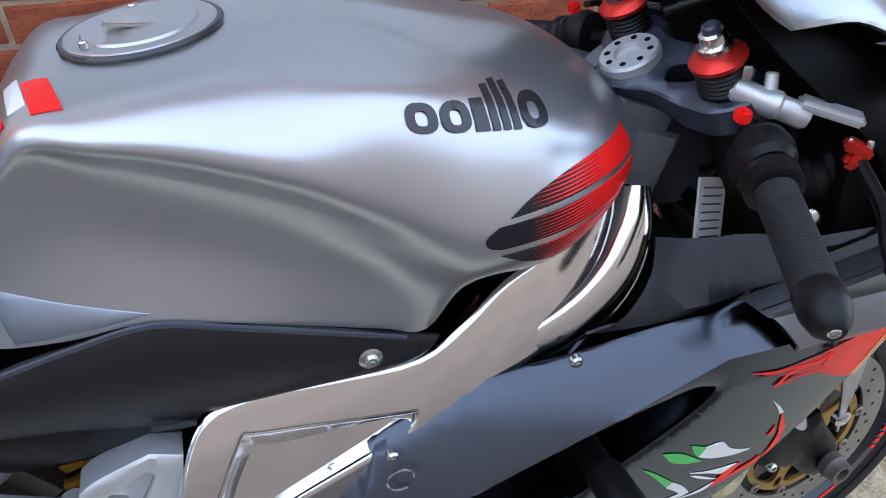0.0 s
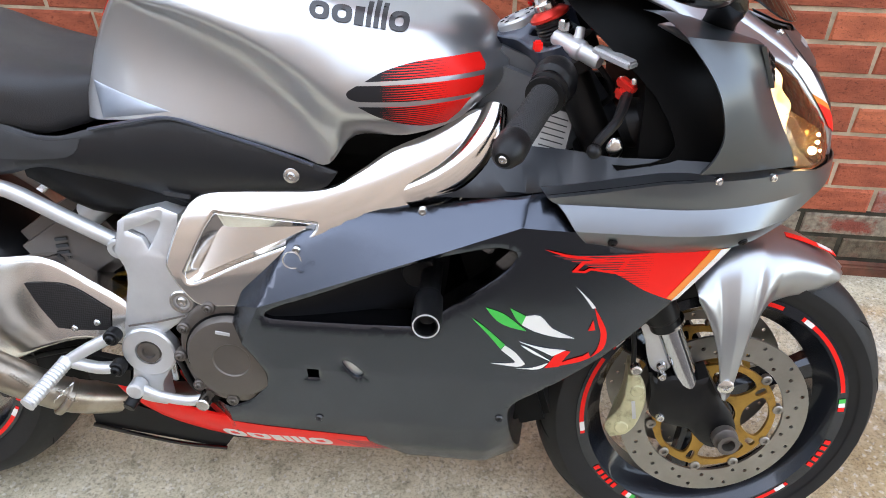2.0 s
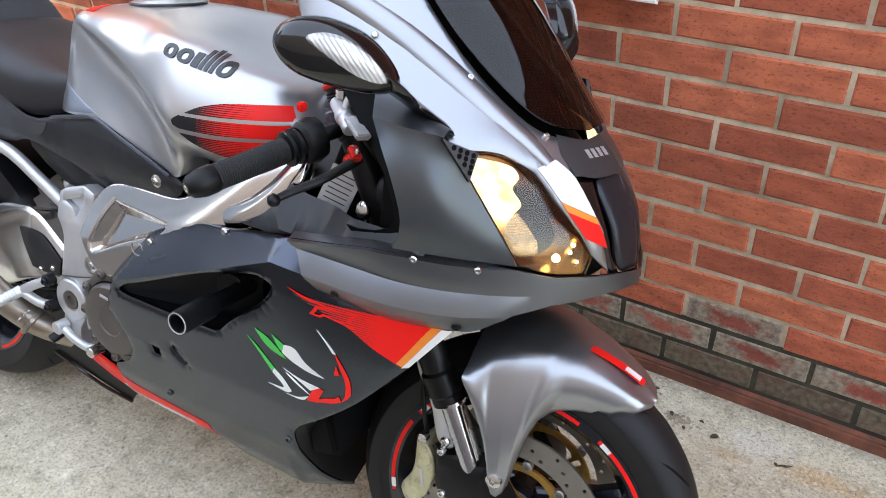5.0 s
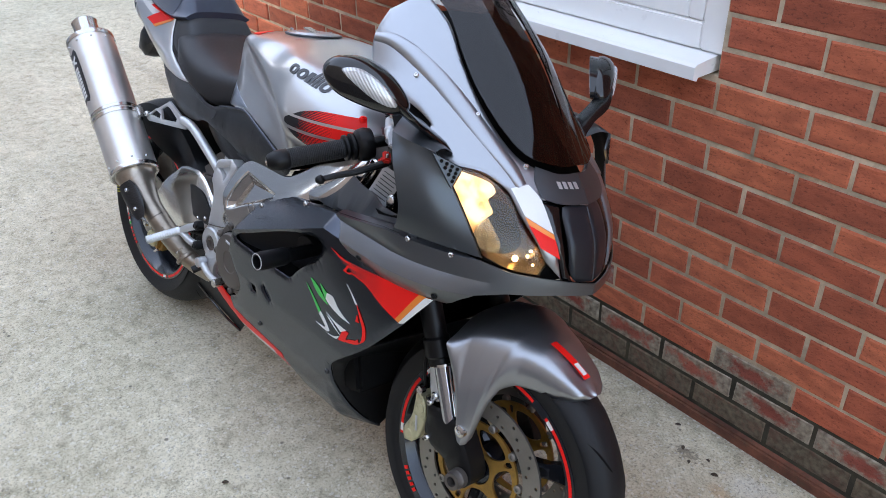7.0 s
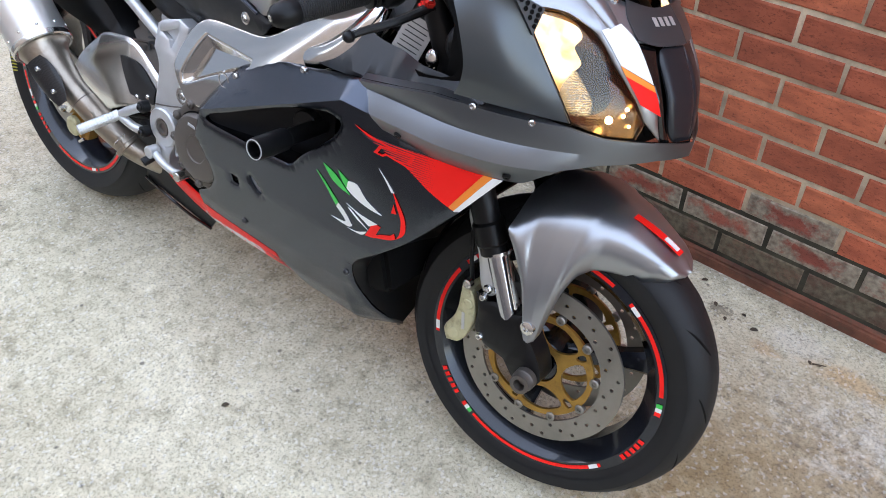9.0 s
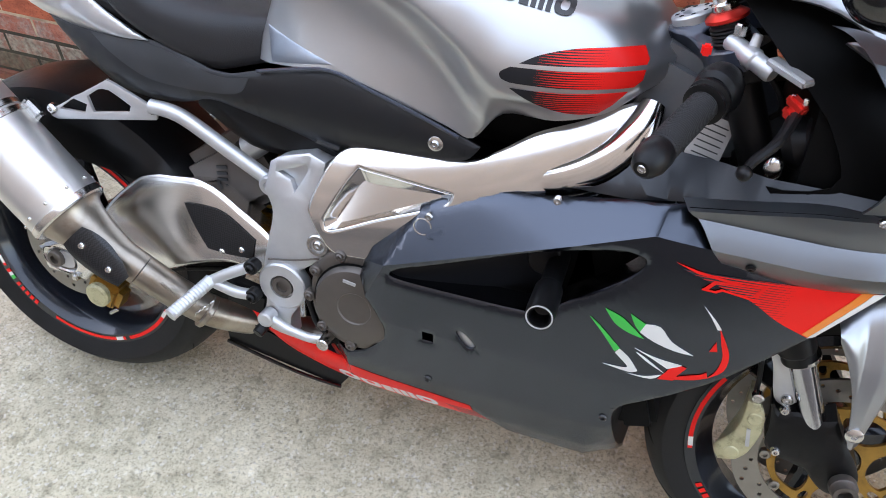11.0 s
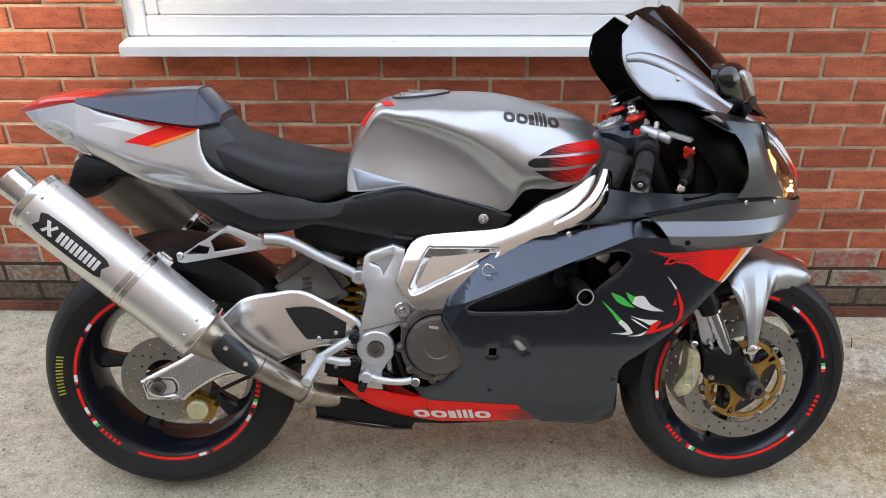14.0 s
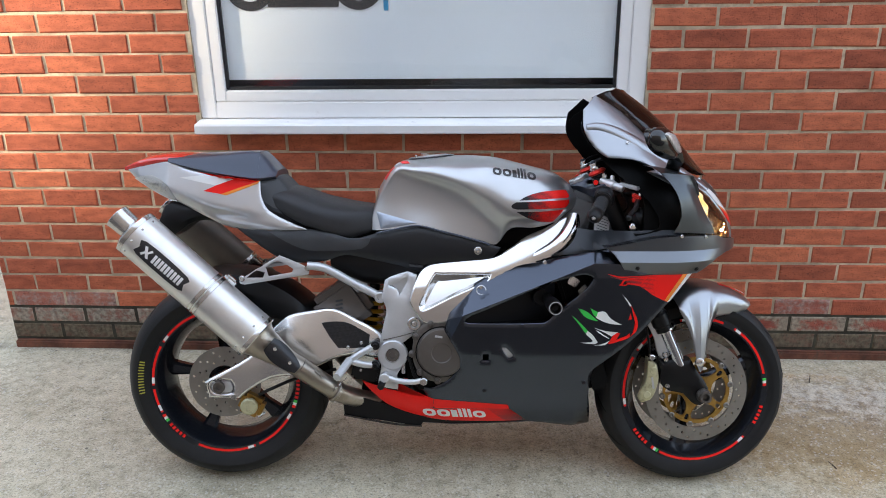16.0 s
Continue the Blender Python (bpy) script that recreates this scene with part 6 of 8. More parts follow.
for sg in (1, -1):
    fl = (lambda g: g) if sg > 0 else mirrored
    grille = part("perforated_plate", fl(([q + out * h for h in (0.001, -0.004) for q in (tri_a, tri_b, tri_c)], [[0, 1, 2], [5, 4, 3], [0, 1, 4, 3], [1, 2, 5, 4], [2, 0, 3, 5]])), SILVER_DARK, front_cowl, "small perforated triangle", smooth=False)
    for row in range(4):
        for k in range(4 - row):
            c = 0.13 + 0.195 * row
            b_ = 0.21 + 0.18 * k
            q = tri_a * (1 - b_ - c) + tri_b * b_ + tri_c * c
            part("perforation", fl(lathe(q + out * 0.0012, out, [(0, 0.0034), (0.0008, 0.0034), (0.0002, 0.0001)], 10)), DEEP_BLACK, grille)
for s, w in ((0.825, 0.800), (0.625, 0.795)):
    p, q = inset(-0.004)(s, w), inset(0.01)(s, w)
    part("cowl_screw", bolt(p, p - q, 0.0055, 0.003), STEEL, front_cowl)
for s, w in ((0.40, 1.014), (0.250, 0.950), (0.675, 1.054)):
    p, q = inset(-0.001)(s, w), inset(0.01)(s, w)
    part("screen_screw", bolt(p, p - q, 0.005, 0.003), STEEL, front_cowl)
for s, w in ((1.16, 0.712), (0.66, 0.706)):
    p, q = inset(-0.004)(s, w), inset(0.01)(s, w)
    part("lower_screw", bolt(p, p - q, 0.0065, 0.003), MATT_BLACK, front_cowl)
for i in range(4):
    nose_part("nose_mark", [(0.13 - 0.028 * i, 0.922), (0.112 - 0.028 * i, 0.9215), (0.112 - 0.028 * i, 0.931), (0.13 - 0.028 * i, 0.9315)], CAST, upper, "", both=False, thick=0.0006, depth=-0.0022, roll=0)

# rounded ridge that climbs from the headlight along the screen
for sg in (1, -1):
    fl = (lambda g: g) if sg > 0 else mirrored
    ridge = []
    line = spline([(0.300, 0.922), (0.330, 0.950), (0.415, 0.998), (0.520, 1.043), (0.640, 1.080), (0.760, 1.100), (0.880, 1.098)], 5, closed=False)
    pts = [inset(0.004)(a, b) for a, b in line]
    for k, p in enumerate(pts):
        d = (pts[min(k + 1, len(pts) - 1)] - pts[max(k - 1, 0)]).normalized()
        out = (inset(-0.01)(*line[k]) - inset(0.01)(*line[k])).normalized()
        across = d.cross(out).normalized()
        wide = 0.020 * (0.30 + 0.70 * math.sin(math.pi * (0.12 + 0.80 * k / (len(pts) - 1))))
        ridge.append([p + across * wide * math.cos(q) + out * 0.008 * math.sin(q) for q in [2 * math.pi * j / 16 for j in range(16)]])
    part("cowl_ridge", fl(loft(ridge)), SILVER_SOFT, upper, "rounded bright ridge beside the screen")

# headlights
for sg in (1, -1):
    hl = group_part("headlight", "lit headlight behind an amber lens")
    fl = (lambda g: g) if sg > 0 else mirrored
    part("lens", fl(sheet(lamp_ring, inset(0.001), 0.003, steps=(0.04, 0.02), roll=0.003, reach=0.012)), AMBER, hl, "amber tinted lens").visible_shadow = False
    part("bowl", fl(sheet(lamp_ring, lambda s, w: inset(0.012 + 0.045 * max(0, 1 - ((s - 0.43) / 0.17) ** 2) * max(0, 1 - ((w - 0.855) / 0.075) ** 2))(s, w), 0.002, steps=(0.03, 0.012))), SMOKED, hl, "smoked chrome lamp bowl")
    part("lit_cup", fl(sheet(spline([(0.545, 0.931, 1), (0.440, 0.924), (0.415, 0.910), (0.452, 0.896), (0.440, 0.878), (0.478, 0.866), (0.515, 0.852), (0.535, 0.834), (0.516, 0.806, 1), (0.545, 0.832), (0.576, 0.868), (0.596, 0.905, 1)], 4), inset(0.007), 0.002, steps=(0.03, 0.012))), LIT, hl, "bright reflector cup, lit by its own glow")
    ribs = spline([(0.488, 0.868, 1), (0.460, 0.868, 1), (0.425, 0.830), (0.438, 0.811, 1), (0.520, 0.812, 1), (0.545, 0.835), (0.513, 0.855, 1)], 4)
    part("inner_backing", fl(sheet(ribs, inset(0.0105), 0.001, steps=(0.03, 0.012))), REFLECTOR, hl)
    part("ribbed_lens", fl(sheet(ribs, lambda s, w: inset(0.0065 + 0.0016 * math.sin((w + 0.03 * s) * 2000))(s, w), 0.002, steps=(0.04, 0.0008))), RIBBED, hl, "ribbed clear inner lens")
    # glowing beads imitate the bright spots behind the lens
    for s, w, r in ((0.363, 0.806, 0.0055), (0.312, 0.812, 0.0028), (0.297, 0.822, 0.0028), (0.287, 0.797, 0.0022)):
        p = inset(0.010)(s, w)
        p = p if sg > 0 else Vector((p.x, -p.y, p.z))
        part("bulb", ball(p, (r, r, r), seg=14), GLINT, hl, "glowing bead put in for a bright spot")

# windscreen: smoked bubble over the cowl's opening
ws_ring = spline([(0.0, 0.950, 1), (0.10, 0.948), (0.248, 0.961), (0.324, 0.998), (0.378, 1.048), (0.393, 1.090), (0.392, 1.150), (0.44, 1.188, 1), (0.25, 1.202), (0.0, 1.206, 1)], 4)
mirror_ring = [(-a, b) for a, b in reversed(ws_ring) if a > 1e-6]
wsd = lambda s, w: inset(-0.010 - 0.022 * max(0.0, 1 - (abs(s) / 0.42) ** 2) * max(0.0, 1 - ((w - 1.09) / 0.15) ** 2))(s, w)
part("windscreen", sheet(ws_ring[:] + mirror_ring, wsd, 0.003, steps=(0.06, 0.02)), TINT, front_cowl, "dark smoked bubble screen")
# inner black lining of the cowl
lining_ring = spline([(1.20, 0.80, 1), (0.96, 0.818), (0.90, 0.88), (0.91, 0.96), (0.93, 1.02), (0.90, 1.09), (0.73, 1.145), (0.5, 1.18, 1), (0.0, 1.19, 1), (0.0, 0.77, 1), (0.6, 0.72, 1), (1.1, 0.72, 1)], 3)
nose_part("cowl_lining", lining_ring, DEEP_BLACK, front_cowl, "black inner lining", depth=0.036, thick=0.002, roll=0, steps=(0.08, 0.03))
part("instrument_pod", block(P(1.27, 0, 0.985), (0.07, 0.20, 0.09), Matrix.Rotation(radians(-35), 4, "Y"), 0.015), MATT_BLACK, front_cowl)
part("cowl_stay", tube([P(1.20, 0.06, 0.90), P(1.30, 0.10, 0.90), P(1.36, 0.12, 0.86)], 0.008), MATT_BLACK, front_cowl)
for a in (0.0, 0.5):
    part("air_duct", lathe(P(1.22 + 0.09 * a, 0.15 - 0.05 * a, 0.83 + 0.03 * a), (0.6, -0.2, 0.3), [(0, 0.03), (0.015, 0.036), (0.03, 0.03), (0.045, 0.036), (0.06, 0.03), (0.075, 0.036), (0.09, 0.03)], 20), MATT_BLACK, front_cowl)
part("hose_clip", ball(P(1.205, 0.2, 0.815), (0.012, 0.008, 0.016)), STEEL, front_cowl)
# dark infill panel above the side fairing
INFILL = lambda a, b: P(a, table(a, [(.95, .193), (1.0, .207), (1.05, .217), (1.14, .219), (1.20, .245), (1.34, .250)]) - 0.75 * max(0.0, b - table(a, [(1.0, .745), (1.15, .765), (1.34, .803)])), b)
part("infill_panel", [sheet(spline([(0.972, 0.734, 1), (1.010, 0.752), (1.040, 0.782), (1.052, 0.812, 1), (1.12, 0.806), (1.28, 0.814), (1.335, 0.816, 1), (1.335, 0.802, 1), (1.155, 0.768, 1), (1.13, 0.760), (1.05, 0.744)], 4), INFILL, 0.004, step=0.02)], SLATE_PLASTIC, front_cowl, "slate infill panel under the handlebar")
part("infill_panel", mirrored(sheet(spline([(0.972, 0.734, 1), (1.010, 0.752), (1.040, 0.782), (1.052, 0.812, 1), (1.12, 0.806), (1.28, 0.814), (1.335, 0.816, 1), (1.335, 0.802, 1), (1.155, 0.768, 1), (1.13, 0.760), (1.05, 0.744)], 4), INFILL, 0.004, step=0.02)), SLATE_PLASTIC, front_cowl, "slate infill panel under the handlebar")

# mirrors with signal lamps
def build_mirror(s):
    g = group_part("mirror", "black mirror with a clear signal lens in its front")
    flip = (lambda x: x) if s > 0 else mirrored
    o, i_ = P(1.195, 0.402, 1.070), P(1.292, 0.282, 1.028)
    c = (o + i_) / 2 + Vector((0.008, 0.010, 0.006))
    e1 = (i_ - o).normalized()
    e2 = e1.cross(Vector((0, 0, 1))).normalized()
    if e2.x < 0:
        e2 = -e2
    e3 = Vector((0, 0, 1)) - e1 * e1.z
    e3.normalize()
    outline = spline([(-0.086, 0.004), (-0.070, 0.030), (-0.030, 0.046), (0.020, 0.042), (0.060, 0.020), (0.085, -0.010), (0.070, -0.034), (0.020, -0.044), (-0.045, -0.042), (-0.078, -0.022)], 4)
    outline = [(x * 0.92, z * 0.80) for x, z in outline]
    rings = [[c + e1 * (x * k) + e3 * (z * k) + e2 * t for x, z in outline] for t, k in ((-0.018, 0.93), (-0.015, 0.98), (-0.006, 1.0), (0.006, 0.95), (0.015, 0.80), (0.020, 0.58), (0.0225, 0.3), (0.023, 0.02))]
    part("housing", flip(loft(rings)), GLOSS_BLACK, g, sharp=50)
    part("bezel", flip(loft([[c + e1 * (x * 0.90) + e3 * (z * 0.90) + e2 * (-0.015 if k else -0.029 - 0.26 * z) for x, z in outline] for k in (1, 0)])), GLOSS_BLACK, g, sharp=50)
    part("glass", flip(loft([[c + e1 * (x * 0.85) + e3 * (z * 0.85) + e2 * (t - 0.26 * z * 0.944) for x, z in outline] for t in (-0.0296, -0.0285)])), MIRROR, g, "mirror glass")
    lens = spline([(-0.050, 0.010), (-0.034, 0.021), (-0.010, 0.023), (0.024, 0.013), (0.052, -0.006), (0.046, -0.015), (0.016, -0.014), (-0.024, -0.002)], 4)
    part("signal_lens", flip(loft([[c + e1 * (0.008 + (x - 0.008) * k) + e3 * (z * k) + e2 * (t - 0.10 * abs(x) * 0.12) for x, z in lens] for t, k in ((0.008, 1.06), (0.0215, 1.0), (0.026, 0.90), (0.0285, 0.55), (0.029, 0.05))])), SIGNAL, g, "ribbed clear indicator lens")
    b = P(1.312, 0.190, 0.962)
    rings = []
    path = catmull([i_ - e1 * 0.03 + Vector((0, 0, 0.004)), i_ + Vector((0.004, 0.004, -0.012)), P(1.300, 0.245, 0.995), P(1.306, 0.212, 0.975), b], 4)
    for k, p in enumerate(path):
        t = k / (len(path) - 1)
        wd, th = 0.034 - 0.012 * math.sin(math.pi * t), 0.022 - 0.010 * t
        if t > 0.85:
            wd *= max(0.25, 1 - ((t - 0.85) / 0.15) ** 2 * 0.8)
        along = Vector((0.72, 0.2, -0.45)).normalized()
        out = Vector((0.35, -0.6, 0.7)).normalized()
        rings.append([p + along * wd * math.cos(q) + out * th * math.sin(q) for q in [2 * math.pi * j / 16 for j in range(16)]])
    part("stalk", flip(loft(rings)), GLOSS_BLACK, g)


build_mirror(1)
build_mirror(-1)

# ---- seat, side panels, tail
SEAT = [
    (0.145, [(0, .905), (.05, .904), (.085, .900), (.100, .893), (.102, .886), (.100, .878), (.06, .876), (0, .876)]),
    (0.165, [(0, .920), (.05, .918), (.09, .910), (.110, .896), (.114, .880), (.108, .862), (.06, .86), (0, .86)]),
    (0.226, [(0, .915), (.05, .914), (.10, .905), (.132, .882), (.140, .858), (.134, .828), (.06, .82), (0, .82)]),
    (0.300, [(0, .890), (.05, .889), (.10, .881), (.136, .860), (.147, .832), (.140, .798), (.06, .79), (0, .79)]),
    (0.380, [(0, .872), (.05, .871), (.095, .864), (.128, .845), (.138, .810), (.130, .772), (.06, .77), (0, .77)]),
    (0.430, [(0, .864), (.05, .863), (.085, .858), (.108, .845), (.118, .815), (.114, .780), (.06, .78), (0, .78)]),
    (0.468, [(0, .860), (.045, .859), (.075, .855), (.092, .845), (.100, .820), (.100, .790), (.06, .79), (0, .79)]),
]
part("seat", hull(SEAT, 4, 4), VINYL, bike, "black vinyl rider's seat", sharp=60)

panel_ring = spline([(0.045, 0.803, 1), (0.160, 0.797), (0.278, 0.800), (0.336, 0.790), (0.405, 0.774), (0.475, 0.790), (0.592, 0.814, 1), (0.72, 0.786), (0.832, 0.753, 1), (0.802, 0.720), (0.697, 0.704), (0.615, 0.692, 1), (0.597, 0.673, 1), (0.540, 0.690), (0.440, 0.712), (0.379, 0.722), (0.319, 0.704), (0.248, 0.696), (0.178, 0.710), (0.100, 0.763)], 4)
panel_v = lambda a, b: P(a, table(a, [(0.0, .10), (.2, .135), (.35, .150), (.5, .150), (.6, .158), (.77, .176), (.84, .182)]) - 0.25 * max(0.0, 0.74 - b) - 0.16 * max(0.0, b - 0.775), b)
for s in (1, -1):
    g = sheet(panel_ring, panel_v, 0.004, step=0.02, roll=0.006, reach=0.02)
    sp = part("side_panel", g if s > 0 else mirrored(g), SIDE_PLASTIC, bike, "black plastic side panel under seat and tank")
    if s > 0:
        side_panel = sp
PANEL_SIDE = onto(ray_target(side_panel), fallback=0.15)
decal("grey_insert", spline([(0.145, 0.793, 1), (0.275, 0.794), (0.336, 0.783), (0.400, 0.768), (0.455, 0.775, 1), (0.430, 0.745), (0.330, 0.737), (0.250, 0.742)], 4), PANEL_SIDE, GREY_TRIM, side_panel, "grey textured insert", 0.012)
part("piping", tube([panel_v(0.470, 0.789) + Vector((0, -0.002, 0)), panel_v(0.530, 0.803) + Vector((0, -0.003, 0)), panel_v(0.592, 0.813) + Vector((0, -0.003, 0)), panel_v(0.660, 0.799) + Vector((0, -0.003, 0)), panel_v(0.74, 0.780) + Vector((0, -0.002, 0)), panel_v(0.80, 0.762)], 0.0028, 8), COVER_BLUE, side_panel, "pale bright edge line")
part("panel_screw", [lathe(P(0.767, 0.172, 0.744), RIGHT, [(0, 0.0115), (0.004, 0.0115), (0.0055, 0.009), (0.0055, 0.0001)], 20), bolt(P(0.767, 0.1775, 0.744), RIGHT, 0.0065, 0.004)], STEEL, side_panel)
part("badge", block(P(0.587, 0.150, 0.694), (0.040, 0.003, 0.007), Matrix.Rotation(radians(6), 4, "Y")), GREY_TRIM, side_panel, "small grey raised badge")
part("under_tray", hull([(0.33, [(0, .76), (.06, .755), (.10, .74), (.10, .69), (.06, .672), (0, .67)]), (0.43, [(0, .76), (.08, .75), (.12, .73), (.12, .66), (.08, .63), (0, .63)]), (0.54, [(0, .76), (.08, .75), (.13, .73), (.13, .66), (.08, .63), (0, .63)]), (0.60, [(0, .74), (.08, .735), (.13, .72), (.13, .67), (.08, .65), (0, .65)])], 3, 2), MATT_BLACK, bike, "black battery tray")

def tail_v(u, w):
    base = table(u, [(-.30, .026), (-.25, .055), (-.15, .092), (-.05, .114), (.1, .134), (.28, .146)])
    crease = 0.905 - 0.32 * (u + 0.13)
    d = w - crease
    soft_d = math.sqrt(d * d + 0.009 ** 2)
    return base - 0.275 * (soft_d - d) - 0.11 * (soft_d + d) - 0.012 * math.exp(-((w - (0.835 - 0.1 * (u - 0.05))) / 0.012) ** 2) * max(0, min(1, (u + 0.05) * 8)) * max(0, min(1, (0.16 - u) * 8))


TAIL = lambda a, b: P(a, tail_v(a, b), b)
tail_ring = spline([(-0.297, 0.970, 1), (-0.250, 0.983), (-0.178, 0.998), (-0.127, 0.993, 1), (-0.090, 0.972), (0.020, 0.952), (0.128, 0.938, 1), (0.134, 0.888), (0.166, 0.845), (0.270, 0.799, 1), (0.138, 0.790), (0.031, 0.797), (-0.049, 0.832), (-0.120, 0.868, 1), (-0.200, 0.903), (-0.262, 0.936)], 4)
for s in (1, -1):
    g = sheet(tail_ring, TAIL, 0.004, step=0.007, roll=0.003, reach=0.010)
    t_ = part("tail_panel", g if s > 0 else mirrored(g), SILVER_PALE, bike, "silver tail panel with a red and orange flash", sharp=65)
    if s > 0:
        tail = t_
TAIL_SIDE = onto(ray_target(tail), fallback=0.12)
decal("tail_red", [(-0.003, 0.923), (0.050, 0.942), (0.128, 0.937), (0.017, 0.898), (-0.040, 0.907)], TAIL_SIDE, RED, tail, "red tail flash", 0.012)
decal("tail_red_edge", [(-0.060, 0.9625), (0.051, 0.9475), (0.127, 0.9375), (0.085, 0.937), (0.010, 0.945)], TAIL_SIDE, RED, tail, "", 0.012)
decal("tail_white", [(-0.114, 0.945), (-0.034, 0.954), (0.050, 0.942), (-0.003, 0.923)], TAIL_SIDE, WHITE, tail, "", 0.012)
decal("tail_orange", [(0.012, 0.8985), (0.126, 0.9375), (0.122, 0.930), (0.029, 0.895)], TAIL_SIDE, ORANGE, tail, "", 0.012, 0.002)
HUMP = [
    (-0.150, [(0, 1.010), (.04, 1.008), (.070, 1.003), (.080, .996), (.082, .990), (.04, .985), (0, .985)]),
    (-0.080, [(0, 1.016), (.05, 1.013), (.078, 1.004), (.092, .985), (.096, .972), (.05, .965), (0, .965)]),
    (0.000, [(0, 1.020), (.05, 1.018), (.080, 1.008), (.102, .975), (.108, .955), (.05, .95), (0, .95)]),
    (0.080, [(0, 1.024), (.05, 1.022), (.074, 1.014), (.104, .965), (.114, .944), (.05, .94), (0, .94)]),
    (0.120, [(0, 1.024), (.045, 1.022), (.066, 1.014), (.100, .962), (.112, .940), (.05, .935), (0, .935)]),
]
part("seat_cowl", hull(HUMP, 4, 3), COVER_BLUE, bike, "slate blue single-seat cowl", sharp=50)
part("cowl_front", hull([(0.119, [(0, 1.022), (.045, 1.020), (.066, 1.012), (.100, .960), (.111, .941), (.05, .93), (0, .93)]), (0.140, [(0, 1.004), (.045, 1.002), (.07, .993), (.098, .958), (.108, .943), (.05, .93), (0, .93)]), (0.172, [(0, .968), (.045, .967), (.07, .964), (.090, .955), (.096, .948), (.05, .93), (0, .93)])], 3, 3), COVER_BLUE, bike, "dark sloping front of the seat cowl", sharp=40)
part("seat_back", hull([(0.126, [(0, .942), (.05, .942), (.085, .940), (.102, .934), (.108, .905), (.105, .87), (0, .86)]), (0.148, [(0, .950), (.05, .949), (.080, .946), (.098, .936), (.112, .895), (.108, .85), (0, .84)]), (0.178, [(0, .950), (.05, .949), (.076, .945), (.092, .935), (.112, .885), (.112, .84), (0, .83)]), (0.212, [(0, .915), (.05, .914), (.078, .910), (.096, .90), (.110, .87), (.106, .83), (0, .83)])], 3, 3), GREY_TRIM, bike, "dark grey step between seat and tail")
# tail light: red top, clear indicator lens at the lower edge
tl = group_part("tail_light", "red tail light with clear lower lenses")
part("red_lens", hull([(-0.302, [(0, .976), (.012, .975), (.020, .972), (.022, .968), (.02, .962), (0, .960)]), (-0.25, [(0, 1.000), (.03, .997), (.048, .990), (.052, .980), (.04, .97), (0, .965)]), (-0.18, [(0, 1.016), (.04, 1.013), (.064, 1.004), (.070, .992), (.05, .98), (0, .975)]), (-0.10, [(0, 1.018), (.04, 1.015), (.070, 1.006), (.080, .992), (.05, .98), (0, .98)]), (-0.03, [(0, 1.014), (.04, 1.011), (.070, 1.002), (.080, .990), (.05, .98), (0, .98)])], 4, 3), RED_LENS, tl)
lens_ring = spline([(-0.268, 0.940, 1), (-0.240, 0.946), (-0.204, 0.950), (-0.163, 0.931), (-0.142, 0.900, 1), (-0.128, 0.872, 1), (-0.160, 0.882), (-0.205, 0.903)], 4)
for s in (1, -1):
    g = sheet(lens_ring, lambda a, b: P(a, tail_v(a, b) + 0.007, b), 0.004, step=0.015, roll=0.006, reach=0.014)
    part("clear_lens", g if s > 0 else mirrored(g), CLEAR, tl, "clear indicator lens")
    g = sheet(lens_ring, lambda a, b: P(a, tail_v(a, b) + 0.0015, b), 0.001, step=0.03)
    part("lens_back", g if s > 0 else mirrored(g), WHITE, tl)
ph = group_part("tail_hanger", "black hanger under the tail")
part("hanger", hull([(-0.198, [(0, .800), (.05, .797), (.06, .788), (.05, .777), (0, .775)]), (-0.178, [(0, .86), (.055, .850), (.066, .815), (.055, .772), (0, .768)]), (-0.145, [(0, .875), (.06, .868), (.072, .82), (.06, .772), (0, .768)]), (-0.08, [(0, .87), (.06, .865), (.078, .84), (.06, .815), (0, .81)]), (0.0, [(0, .86), (.06, .855), (.08, .84), (.06, .81), (0, .80)])], 3, 2), MATT_BLACK, ph)
part("tail_underside", hull([(-0.12, [(0, .92), (.07, .915), (.085, .90), (.06, .865), (0, .86)]), (0.05, [(0, .93), (.09, .92), (.115, .88), (.09, .80), (0, .795)]), (0.2, [(0, .87), (.09, .865), (.125, .84), (.10, .78), (0, .77)]), (0.34, [(0, .80), (.08, .795), (.12, .78), (.10, .72), (0, .71)])], 3, 2), MATT_BLACK, bike, "black inner tail tray")

# ---- frame and cast plates
frame_ring = spline([(0.615, 0.694), (0.660, 0.708), (0.735, 0.716), (0.813, 0.727), (0.862, 0.754), (0.905, 0.784), (0.969, 0.812), (1.013, 0.836), (1.050, 0.842), (1.062, 0.815), (1.045, 0.765), (1.005, 0.715), (0.93, 0.680), (0.851, 0.645), (0.770, 0.596), (0.699, 0.545), (0.650, 0.532), (0.615, 0.533), (0.592, 0.556), (0.573, 0.587), (0.571, 0.605), (0.590, 0.662)], 4)
pocket = spline([(0.640, 0.668), (0.665, 0.674), (0.802, 0.678, 1), (0.786, 0.658), (0.686, 0.610), (0.616, 0.573), (0.600, 0.579), (0.606, 0.602)], 4)
SPAR_V = np.polyfit([.56, .62, .78, .86, .93, 1.0, 1.06], [.181, .186, .192, .194, .186, .160, .130], 4)
SPAR_LINE = np.polyfit([.6, .85, 1.05], [.60, .67, .78], 2)


def frame_v(a, b):
    x = max(-0.042, b - float(np.polyval(SPAR_LINE, a)))
    return float(np.polyval(SPAR_V, a)) + 0.006 - 0.22 * x - 2.6 * x * x
